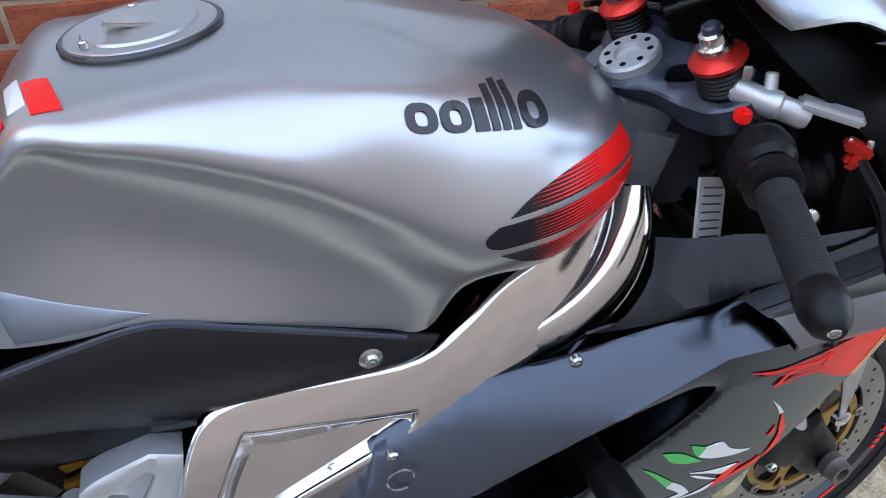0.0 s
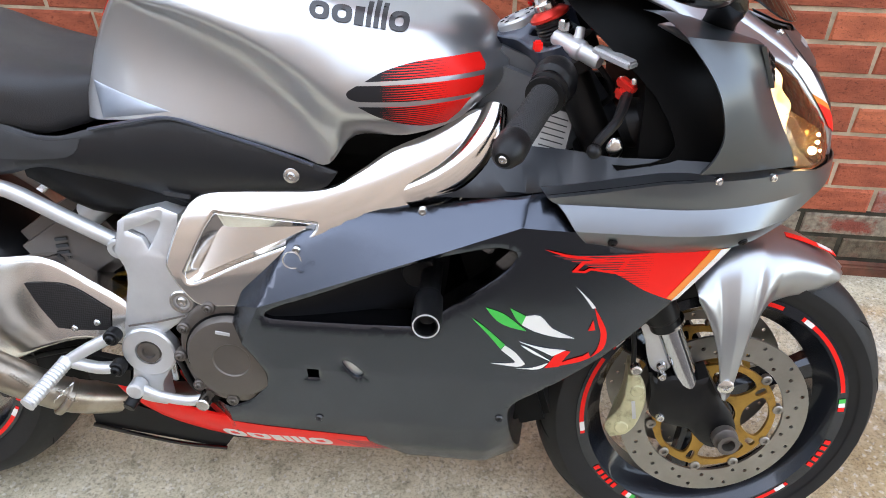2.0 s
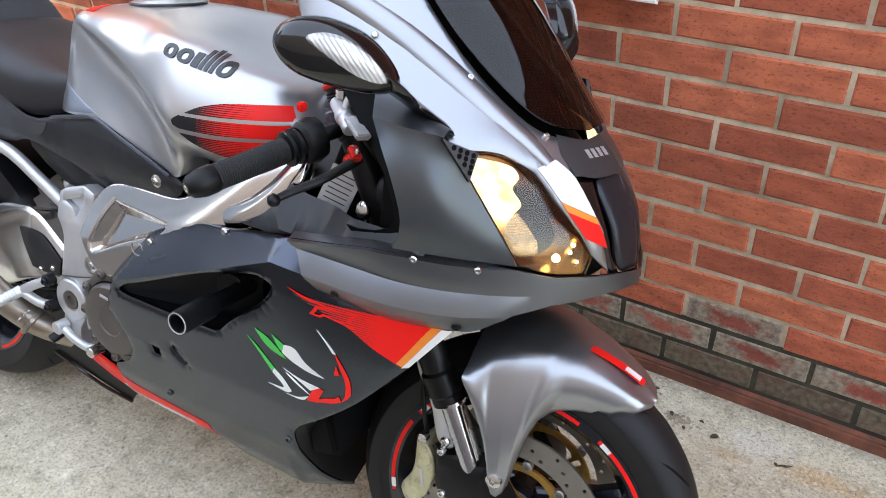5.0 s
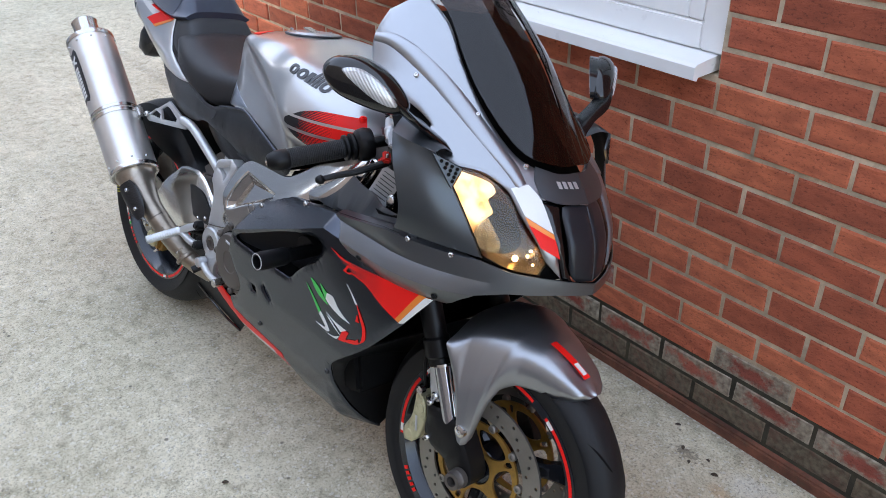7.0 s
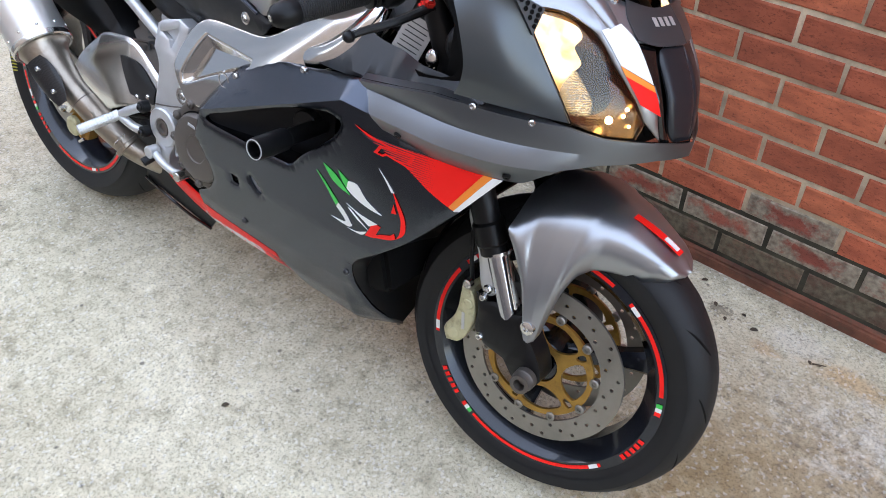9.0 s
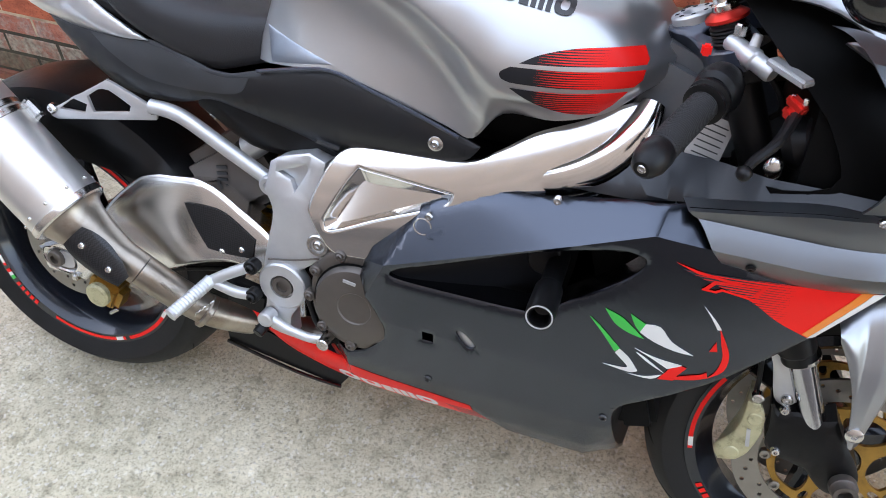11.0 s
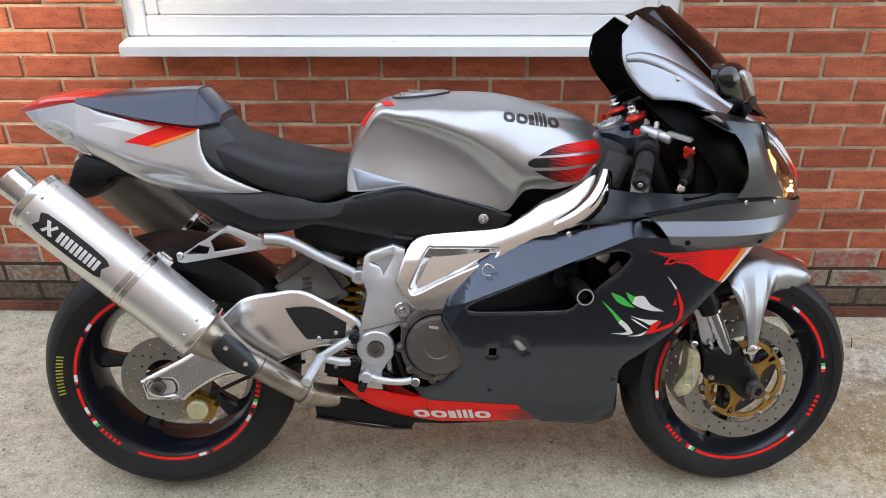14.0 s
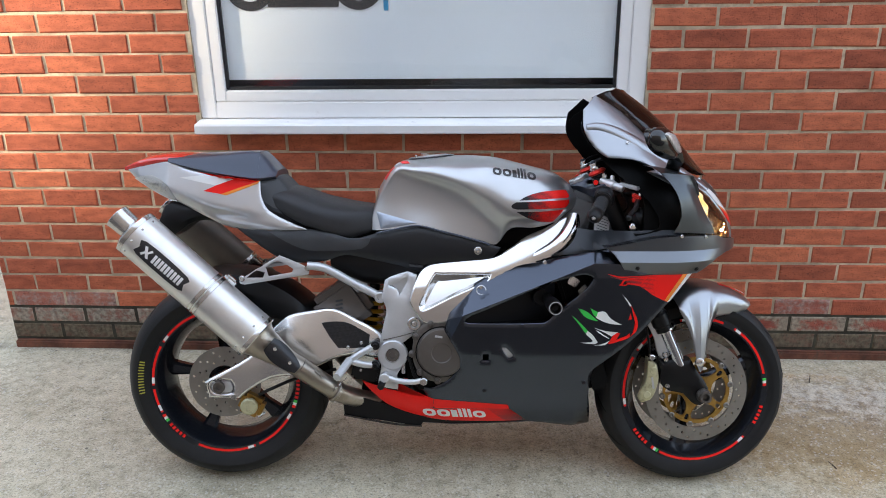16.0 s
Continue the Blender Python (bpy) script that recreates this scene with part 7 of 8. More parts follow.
for s in (1, -1):
    g = sheet(frame_ring, lambda a, b: P(a, frame_v(a, b), b), 0.05, [pocket], step=0.010, roll=0.0030, reach=0.0055, bands=True)
    fr = part("frame_spar", g if s > 0 else mirrored(g), CHROME, bike, "polished aluminium frame spar with a triangular pocket", sharp=70)
    soften(fr, frame_ring, [pocket], lambda a, b: P(a, frame_v(a, b), b), 0.0030, 0.0055, s < 0)
    if s > 0:
        spar = fr
    ring2 = spline([(0.650, 0.648), (0.672, 0.652), (0.782, 0.668, 1), (0.776, 0.6605), (0.688, 0.615), (0.624, 0.582), (0.616, 0.585), (0.624, 0.603)], 4)
    def pocket_v(a, b):
        line = table(a, [(.59, .556), (.612, .566), (.686, .606), (.79, .660), (.82, .676)])
        return P(a, frame_v(a, line) - 0.013 - 0.42 * max(0.0, b - line), b)
    g = sheet(ring2, pocket_v, 0.006, step=0.03)
    ledge = loft([[P(a, frame_v(a, b) - 0.0050, b) for a, b in pocket], [pocket_v(a, b) for a, b in ring2]], caps=False)
    part("pocket_ledge", ledge if s > 0 else mirrored(ledge), CHROME, fr, "", sharp=60)
    part("pocket_web", g if s > 0 else mirrored(g), CHROME, fr, "")
for s in (1, -1):
    # the arm's rounded outer edge that climbs to the steering head
    rings = []
    path = catmull([P(u, v * s, w) for u, v, w in ((0.900, 0.176, 0.712), (0.945, 0.180, 0.727), (0.988, 0.176, 0.749), (1.020, 0.165, 0.778), (1.040, 0.146, 0.812), (1.048, 0.125, 0.840))], 5)
    for k, p in enumerate(path):
        t = k / (len(path) - 1)
        d = (path[min(k + 1, len(path) - 1)] - path[max(k - 1, 0)]).normalized()
        out = (Vector((0, -s, 0.25)) - d * Vector((0, -s, 0.25)).dot(d)).normalized()
        side = d.cross(out)
        wide, deep = 0.010 + 0.016 * math.sin(math.pi * min(1.0, 0.1 + 0.75 * t)), 0.006 + 0.014 * t
        rings.append([p + side * wide * math.cos(q) + out * deep * math.sin(q) for q in [2 * math.pi * j / 20 for j in range(20)]])
    part("spar_arm", loft(rings), CHROME, bike, "polished arm of the frame spar")
part("steering_head", [rod(P(1.088, 0, 0.915), P(1.19, 0, 0.775), 0.05, 0.055, 28), block(P(1.06, 0, 0.85), (0.10, 0.22, 0.12), Matrix.Rotation(radians(20), 4, "Y"), 0.02)], GREY_CASTING, bike, "slate grey steering head casting")
PLATE_AT = Matrix.Translation(P(1.126, 0.150, 0.812)) @ Matrix.Rotation(radians(20), 4, "Y") @ Matrix.Rotation(radians(18), 4, "Z") @ Matrix.Rotation(radians(-24), 4, "X")
spec_plate = part("spec_plate", moved(block((0, 0, 0), (0.050, 0.003, 0.070)), PLATE_AT), LABEL, bike, "pale aluminium data plate")
for i in range(7):
    part("plate_line", moved(block((0, -0.0016, 0.0082 * (i - 3)), (0.036, 0.0012, 0.0018), None, 0.0003), PLATE_AT), GREY_TRIM, spec_plate)
plate_ring = spline([(0.497, 0.654, 1), (0.515, 0.665), (0.562, 0.680, 1), (0.590, 0.670, 1), (0.580, 0.617), (0.573, 0.582), (0.618, 0.541, 1), (0.603, 0.508), (0.591, 0.500, 1), (0.540, 0.458), (0.553, 0.430), (0.545, 0.395), (0.532, 0.370), (0.535, 0.330, 1), (0.500, 0.335), (0.478, 0.350), (0.486, 0.394), (0.481, 0.448), (0.488, 0.501), (0.501, 0.566), (0.488, 0.604, 1)], 4)
tri = spline([(0.510, 0.640, 1), (0.556, 0.660, 1), (0.562, 0.652), (0.540, 0.612, 1), (0.532, 0.630, 1)], 3)
for s in (1, -1):
    g = sheet(plate_ring, lambda a, b: P(a, 0.176 + 0.05 * max(0, 0.5 - b) - 0.12 * max(0, b - 0.6), b), 0.035, [tri], step=0.03, roll=0.004, reach=0.010)
    pl = part("pivot_plate", g if s > 0 else mirrored(g), CAST, bike, "grey cast pivot plate")
    if s > 0:
        pivot_plate = pl
part("plate_web", sheet(tri, lambda a, b: P(a, 0.158, b), 0.004, step=0.04), CAST, pivot_plate)
part("pivot_boss", lathe(P(0.520, 0.165, 0.434), RIGHT, [(0, 0.044), (0.018, 0.044), (0.021, 0.041), (0.021, 0.022), (0.012, 0.021), (0.012, 0.0001)], 36), CAST, pivot_plate)
part("pivot_nut", lathe(P(0.520, 0.178, 0.434), RIGHT, [(0, 0.020), (0.008, 0.019), (0.008, 0.011), (0.003, 0.010), (0.003, 0.0001)], 12), BRONZE, pivot_plate)
part("frame_bolt", [lathe(P(0.583, 0.160, 0.527), RIGHT, [(0, 0.020), (0.018, 0.020), (0.020, 0.018), (0.020, 0.013), (0.014, 0.012), (0.014, 0.0001)], 28), bolt(P(0.583, 0.176, 0.527), RIGHT, 0.009, 0.005)], STEEL, pivot_plate)
part("cast_seam", tube([P(0.492, 0.178, 0.478), P(0.54, 0.180, 0.490), P(0.585, 0.178, 0.503)], 0.0016, 6), BRONZE, pivot_plate)

# ---- engine
eng = group_part("engine", "dark engine behind the fairing")
part("crankcase", block(P(0.72, 0, 0.44), (0.34, 0.32, 0.26), Matrix.Rotation(radians(-8), 4, "Y"), 0.03), DEEP_BLACK, eng)
part("cylinder", block(P(0.82, 0, 0.58), (0.26, 0.26, 0.20), Matrix.Rotation(radians(30), 4, "Y"), 0.03), DEEP_BLACK, eng)
# black block added to darken a see-through gap ahead of the spar
part("radiator", block(P(1.085, 0, 0.655), (0.11, 0.34, 0.25), Matrix.Rotation(radians(-12), 4, "Y"), 0.02), DEEP_BLACK, eng)
part("airbox", block(P(0.80, 0, 0.78), (0.42, 0.24, 0.10), None, 0.03), DEEP_BLACK, eng)
part("radiator", block(P(1.08, 0, 0.50), (0.06, 0.34, 0.36), Matrix.Rotation(radians(-18), 4, "Y"), 0.01), DEEP_BLACK, eng)
cover_ring = spline([(0.578, 0.45), (0.590, 0.505), (0.630, 0.540), (0.68, 0.540), (0.73, 0.51), (0.745, 0.45), (0.73, 0.39), (0.68, 0.357), (0.625, 0.362), (0.590, 0.395)], 5)
part("clutch_flange", sheet(cover_ring, lambda a, b: P(a, 0.196, b), 0.04, step=0.03, roll=0.006, reach=0.012), BRONZE, eng)
part("clutch_cover", lathe(P(0.664, 0.195, 0.449), RIGHT, [(0, 0.073), (0.008, 0.073), (0.016, 0.068), (0.018, 0.060), (0.018, 0.030), (0.016, 0.028), (0.016, 0.0001)], 48), BRONZE, eng, "bronze-grey round clutch cover")
part("cover_groove", lathe(P(0.664, 0.197, 0.449), RIGHT, [(0, 0.0735), (0.0012, 0.0765), (0.0024, 0.0735)], 48), DEEP_BLACK, eng)
for a in (110, 150, 185, 225, 265, 75):
    t = radians(a)
    part("cover_bolt", [lathe(P(0.66 + 0.083 * math.cos(t), 0.185, 0.449 + 0.088 * math.sin(t)), RIGHT, [(0, 0.010), (0.014, 0.010), (0.016, 0.008), (0.016, 0.0001)], 14), bolt(P(0.66 + 0.083 * math.cos(t), 0.2, 0.449 + 0.088 * math.sin(t)), RIGHT, 0.006, 0.004)], BRONZE, eng)
part("cover_mark", block(P(0.655, 0.2135, 0.498), (0.022, 0.002, 0.006), Matrix.Rotation(radians(8), 4, "Y"), 0.001), CAST, eng)
part("cable_run", tube([P(0.548, 0.17, 0.44), P(0.570, 0.185, 0.42), P(0.585, 0.18, 0.37), P(0.61, 0.17, 0.345)], 0.005), MATT_BLACK, eng)
part("brake_switch", rod(P(0.552, 0.17, 0.375), P(0.552, 0.17, 0.41), 0.007), STEEL, eng)
part("front_silencer_cover", block(P(0.36, 0.02, 0.55), (0.16, 0.12, 0.14), Matrix.Rotation(radians(-35), 4, "Y"), 0.02), BRONZE, eng, "bronze-grey linkage cover")
for i in range(4):
    part("raised_mark", block(P(0.352 + 0.0 * i, 0.083, 0.575 - 0.012 * i), (0.022, 0.002, 0.006), Matrix.Rotation(radians(-10), 4, "Y"), 0.001), GREY_TRIM, eng)

# rear shock
sh = group_part("rear_shock", "shock absorber with a yellow spring")
part("damper", rod(P(0.455, 0.0, 0.64), P(0.440, 0.0, 0.43), 0.016), MATT_BLACK, sh)
coil = [P(0.452 - 0.012 * (i / 48), 0.0, 0.60 - 0.15 * i / 48) + Vector((0.030 * math.cos(i * 0.78), 0.030 * math.sin(i * 0.78), 0)) for i in range(49)]
part("spring", tube(coil, 0.0065, 8, 2), YELLOW_SPRING, sh, "yellow coil spring")
part("gas_bottle", rod(P(0.395, 0.06, 0.612), P(0.43, 0.06, 0.640), 0.024), CAST, sh)

# ---- swingarm
arm_ring = spline([(0.10, 0.425), (0.130, 0.470), (0.165, 0.508), (0.200, 0.536), (0.273, 0.553), (0.341, 0.561), (0.410, 0.530), (0.479, 0.492), (0.490, 0.44), (0.470, 0.415), (0.400, 0.425), (0.330, 0.405), (0.240, 0.360), (0.150, 0.345), (0.080, 0.303), (0.054, 0.279, 1), (-0.042, 0.279, 1), (-0.048, 0.305), (-0.054, 0.331, 1), (0.053, 0.389)], 4)
ARM_MIDDLE = [(-.05, .305), (.1, .375), (.2, .440), (.34, .485), (.48, .450)]
arm_v = lambda a, b: P(a, table(a, [(-.05, .128), (.1, .135), (.25, .140), (.48, .150)]) + 0.006 * math.sin((b - 0.35) * 30) * math.exp(-((a - 0.29) / 0.14) ** 4) - 3.0 * min(1.0, max(0.0, (a - 0.05) / 0.12)) * max(0.0, b - table(a, ARM_MIDDLE)) ** 2, b)
slot = spline([(-0.030, 0.326), (0.026, 0.334), (0.030, 0.300), (-0.022, 0.300)], 3)
for s in (1, -1):
    g = sheet(arm_ring, arm_v, 0.045, [slot], step=0.010, roll=0.006, reach=0.010, bands=True)
    ar = part("swingarm", g if s > 0 else mirrored(g), SATIN, bike, "polished banana-shaped swingarm", sharp=70)
    soften(ar, arm_ring, [slot], arm_v, 0.006, 0.010, s < 0)
    if s > 0:
        swing = ar
SWING_SIDE = onto(ray_target(swing), fallback=0.14)
decal("carbon_inlay", spline([(0.305, 0.518, 1), (0.345, 0.523), (0.388, 0.518), (0.450, 0.486, 1), (0.446, 0.450, 1), (0.400, 0.446), (0.356, 0.446, 1), (0.330, 0.478)], 4), SWING_SIDE, CARBON, swing, "carbon fibre inlay", 0.012, 0.003)
for p in ((0.385, 0.448), (0.425, 0.462)):
    part("inlay_screw", bolt(SWING_SIDE(*p) + Vector((0, -0.003, 0)), RIGHT, 0.006, 0.004), STEEL, swing)
part("axle_plate", sheet(spline([(-0.028, 0.325), (0.024, 0.333), (0.028, 0.302), (-0.020, 0.301)], 3), lambda a, b: P(a, 0.128, b), 0.02, step=0.05), CAST, swing)
part("axle_nut", lathe(P(-0.008, 0.118, 0.316), RIGHT, [(0, 0.018), (0.018, 0.018), (0.020, 0.016), (0.020, 0.0095), (0.012, 0.009), (0.012, 0.0001)], 12), BRONZE, swing)
part("chain_adjuster", block(P(0.036, 0.134, 0.287), (0.014, 0.014, 0.014), None, 0.003), STEEL, swing)
part("cross_member", block(P(0.40, 0, 0.46), (0.09, 0.26, 0.09), None, 0.02), CHROME, swing)

# hugger
hug = []
for i in range(19):
    t = i / 18
    a = radians(118 - 86 * t)
    r = 0.338 + 0.02 * t
    w = 0.105
    d = Vector((math.cos(a), 0, math.sin(a)))
    drop = 0.05 + 0.07 * math.sin(math.pi * min(1, t * 1.05))
    pr = [(w, r - drop), (w * 1.0, r - drop * 0.45), (w * 0.86, r - 0.012), (w * 0.4, r), (0, r + 0.002)]
    full = pr + [(-x, q) for x, q in reversed(pr[:-1])]
    outer = [REAR + d * q + Vector((0, -x, 0)) for x, q in full]
    hug.append(outer + [p - d * 0.004 for p in reversed(outer)])
part("rear_hugger", loft(hug), MATT_BLACK, bike, "black rear hugger mudguard")

# ---- exhaust
def build_exhaust(s):
    g = group_part("exhaust", "brushed titanium slip-on silencer")
    a, b = P(-0.203, 0.205 * s, 0.791), P(0.129, 0.214 * s, 0.494)
    d = (b - a).normalized()
    n = (b - a).length
    # the far can has its shade in the material colour
    can = part("can", lathe(a, d, [(0, 0.0655), (0.002, 0.0675), (n - 0.002, 0.0675), (n, 0.066)], 56), TITANIUM if s > 0 else SHADED_TITANIUM, g)
    part("end_cap", lathe(a, -d, [(-0.004, 0.0685), (0.002, 0.0695), (0.010, 0.0690), (0.014, 0.064), (0.020, 0.052), (0.022, 0.036), (0.022, 0.034)], 48), STEEL, g)
    tip = part("outlet", lathe(a - d * 0.018, -d, [(0, 0.034), (0.050, 0.036), (0.056, 0.038), (0.058, 0.036), (0.056, 0.033), (0.004, 0.031), (0.002, 0.0001)], 36), STEEL, g)
    part("outlet_hole", lathe(a - d * 0.030, -d, [(0, 0.0315), (0.001, 0.0315), (0.001, 0.0001)], 28), DEEP_BLACK, g)
    part("front_band", lathe(b - d * 0.010, d, [(0, 0.0685), (0.003, 0.0695), (0.012, 0.0690), (0.015, 0.066)], 48), STEEL, g)
    for k in (0.55, 0.585):
        part("strap", lathe(a + d * n * k, d, [(0, 0.0680), (0.001, 0.0692), (0.011, 0.0692), (0.012, 0.0680)], 48), STEEL, g)
    e = P(0.249, 0.198 * s, 0.400)
    part("cone", tube([b, b + d * 0.02, P(0.175, 0.212 * s, 0.456), P(0.212, 0.206 * s, 0.427), e], lambda t: 0.064 - 0.034 * min(1.0, t * 1.25) ** 0.8, 28, 4), EXHAUST, g, "heat-browned tapering link pipe")
    part("link_pipe", tube([e, P(0.305, 0.180 * s, 0.355), P(0.358, 0.148 * s, 0.308), P(0.415, 0.100 * s, 0.274), P(0.48, 0.075 * s, 0.262), P(0.58, 0.06 * s, 0.250)], lambda t: 0.030 - 0.003 * t, 24), EXHAUST, g)
    part("joint_ring", lathe(P(0.345, 0.161 * s, 0.319), Vector((0.053, 0.025 * s, -0.047)), [(0, 0.030), (0.002, 0.033), (0.010, 0.033), (0.012, 0.030)], 24), EXHAUST, g)
    for u, w in ((0.297, 0.392), (0.356, 0.350)):
        p = P(u, (0.215 - 0.35 * (u - 0.28)) * s, w)
        part("spring", tube([p + Vector((0.012, 0, -0.010)) * (i / 40) * 2.2 + Vector((0.002 * math.cos(i * 1.1), 0.0028 * math.cos(i * 1.1 + 0.8), 0.0028 * math.sin(i * 1.1))) for i in range(41)], 0.0007, 5, 2), EXHAUST, g, "small retaining spring")
    # rivets round both ends
    a1, a2, _ = frame_axes(d)
    for base, off in ((a, 0.016), (b, -0.024)):
        for i in range(10):
            ang = 2 * math.pi * i / 10
            o = a1 * math.cos(ang) + a2 * math.sin(ang)
            part("rivet", ball(base + d * off + o * 0.0676, (0.0035, 0.0035, 0.0035), seg=8), STEEL, can)
    if s > 0:
        def wrap(x, y):
            # x along the can from its rear, y round it
            ang = y / 0.0685
            up = Vector((0, 0, 1)) - d * d.z
            up.normalize()
            out = Vector((0, -1, 0))
            return a + d * x + (out * math.cos(ang) + up * math.sin(ang)) * 0.0682
        plate = part("name_plate", sheet(spline([(0.045, 0.024), (0.195, 0.024), (0.199, 0.0), (0.195, -0.024), (0.045, -0.024), (0.041, 0.0)], 3), wrap, 0.001, steps=(0.03, 0.006)), BLACK_INK, can, "black label with white marks")
        w2 = lambda x, y: wrap(x, y) + (wrap(x, y) - (a + d * x)).normalized() * 0.0009
        part("mark", [sheet([(0.052, 0.014), (0.060, 0.016), (0.080, -0.012), (0.072, -0.015)], w2, 0.0008, steps=(0.05, 0.005)), sheet([(0.052, -0.012), (0.058, -0.015), (0.066, -0.001), (0.061, 0.002)], w2, 0.0008, steps=(0.05, 0.005)), sheet([(0.068, 0.003), (0.073, 0.000), (0.081, 0.013), (0.075, 0.016)], w2, 0.0008, steps=(0.05, 0.005))], WHITE, plate)
        for i in range(9):
            x = 0.090 + 0.0115 * i
            part("plain_bar", sheet([(x, 0.013), (x + 0.0080, 0.013), (x + 0.0080, -0.013), (x, -0.013)], w2, 0.0008, steps=(0.05, 0.006)), WHITE, plate)
        # carbon heat shield over the cone
        c0 = P(0.160, 0.2135, 0.469)
        shield = []
        for i in range(9):
            t = i / 8
            q = c0 + d * (0.110 * t)
            r = 0.058 - 0.020 * t
            up = (Vector((0, 0, 1)) - d * d.z).normalized()
            span = 0.62 * math.sin(math.pi * (0.12 + 0.80 * t)) ** 0.5
            row = []
            for j in range(11):
                ang = 0.45 + span * (j - 5) / 5
                row.append(q + (Vector((0, -1, 0)) * math.cos(ang) + up * math.sin(ang)) * (r + 0.004))
            shield.append(row + [p + (q - p).normalized() * 0.003 for p in reversed(row)])
        sh_ = part("heat_shield", loft(shield), CARBON, g, "carbon fibre heat shield")
        for t in (0.2, 0.72):
            p = c0 + d * 0.110 * t + (Vector((0, -1, 0)) * 0.90 + (Vector((0, 0, 1)) - d * d.z).normalized() * 0.43) * (0.063 - 0.020 * t)
            part("shield_screw", bolt(p, Vector((0, -1, 0.3)), 0.006, 0.004), STEEL, sh_)
    # hanger bracket
    hb = spline([(0.070, 0.650, 1), (0.178, 0.716), (0.186, 0.719), (0.198, 0.717), (0.262, 0.688), (0.272, 0.680), (0.270, 0.665, 1), (0.085, 0.636, 1), (0.072, 0.640)], 3)
    cut1 = spline([(0.090, 0.656, 1), (0.118, 0.679, 1), (0.144, 0.672, 1), (0.138, 0.656, 1)], 2)
    cut2 = spline([(0.146, 0.687, 1), (0.168, 0.702, 1), (0.189, 0.704), (0.226, 0.682, 1), (0.222, 0.671, 1), (0.154, 0.660, 1)], 2)
    gg = sheet(hb, lambda u, w: P(u, 0.157 - 0.09 * (u - 0.067), w), 0.006, [cut1, cut2], step=0.05, roll=0.0015, reach=0.006)
    hbp = part("hanger_bracket", gg if s > 0 else mirrored(gg), CAST, g, "cut-out aluminium silencer hanger")
    part("hanger_clamp", block(a + d * n * 0.70 + Vector((0.012, 0.045 * s, 0.062)), (0.040, 0.022, 0.040), Matrix.Rotation(radians(40), 4, "Y"), 0.006), STEEL, g)
    for u, w in ((0.268, 0.684), (0.078, 0.655)):
        part("hanger_bolt", bolt(P(u, (0.158 - 0.09 * (u - 0.067)) * s, w), Vector((0, -s, 0)), 0.009, 0.006), STEEL, hbp)


build_exhaust(1)
build_exhaust(-1)
for s in (1, -1):
    part("subframe_rod", [tube([P(0.268, 0.145 * s, 0.692), P(0.320, 0.140 * s, 0.684), P(0.400, 0.135 * s, 0.640), P(0.480, 0.135 * s, 0.600)], 0.0125, 14), lathe(P(0.482, 0.150 * s, 0.599), Vector((0, -s, 0)), [(-0.03, 0.017), (0.001, 0.017), (0.003, 0.014), (0.003, 0.008), (0.0, 0.007), (0, 0.0001)], 20)], CAST, bike, "bright subframe strut")

# ---- rider's foot controls
fp = group_part("rearset", "bare aluminium footrest hanger")
part("hanger", [tube([P(0.470, 0.192, 0.466), P(0.430, 0.200, 0.445), P(0.398, 0.204, 0.424)], 0.010, 12), tube([P(0.470, 0.192, 0.408), P(0.440, 0.200, 0.410), P(0.398, 0.204, 0.422)], 0.010, 12)], CAST, fp)
for p in ((0.471, 0.467), (0.470, 0.408)):
    part("hanger_bolt", [lathe(P(p[0], 0.185, p[1]), RIGHT, [(0, 0.013), (0.016, 0.013), (0.018, 0.011), (0.018, 0.0001)], 18), bolt(P(p[0], 0.203, p[1]), RIGHT, 0.008, 0.005)], MATT_BLACK, fp)
peg_d = Vector((-0.25, -0.8, -0.25)).normalized()
peg0 = P(0.396, 0.206, 0.424)
prof = []
for i in range(12):
    prof += [(0.012 + i * 0.0062, 0.0111), (0.0135 + i * 0.0062, 0.0117), (0.0160 + i * 0.0062, 0.0117), (0.0172 + i * 0.0062, 0.0111)]
part("footpeg", lathe(peg0, peg_d, [(0, 0.012), (0.010, 0.0115)] + prof + [(0.09, 0.012), (0.092, 0.006)], 14), CAST, fp, "knurled alloy footpeg")
part("brake_pedal", tube([P(0.500, 0.195, 0.372), P(0.535, 0.20, 0.362), P(0.580, 0.205, 0.360), P(0.610, 0.205, 0.366)], 0.0085, 12), CAST, fp)
part("pedal_pivot", lathe(P(0.497, 0.185, 0.372), RIGHT, [(0, 0.014), (0.022, 0.014), (0.024, 0.011), (0.024, 0.0001)], 18), CAST, fp)
part("pedal_rubber", rod(P(0.492, 0.19, 0.356), P(0.486, 0.215, 0.345), 0.010), MATT_BLACK, fp)
part("pedal_tip", lathe(P(0.612, 0.196, 0.366), RIGHT, [(0, 0.011), (0.026, 0.011), (0.028, 0.009), (0.028, 0.0001)], 16), STEEL, fp)
part("heel_box", block(P(0.440, 0.155, 0.375), (0.085, 0.03, 0.05), Matrix.Rotation(radians(10), 4, "Y"), 0.008), MATT_BLACK, fp)
part("heel_screw", bolt(P(0.425, 0.171, 0.385), RIGHT, 0.005, 0.004), STEEL, fp)
part("return_spring", tube([P(0.385 - 0.012 * t, 0.19, 0.366 - 0.012 * t) + Vector((0, 0.003 * math.cos(9 * t), 0.003 * math.sin(9 * t))) for t in [0.3 * i for i in range(12)]], 0.001, 6, 2), STEEL, fp)

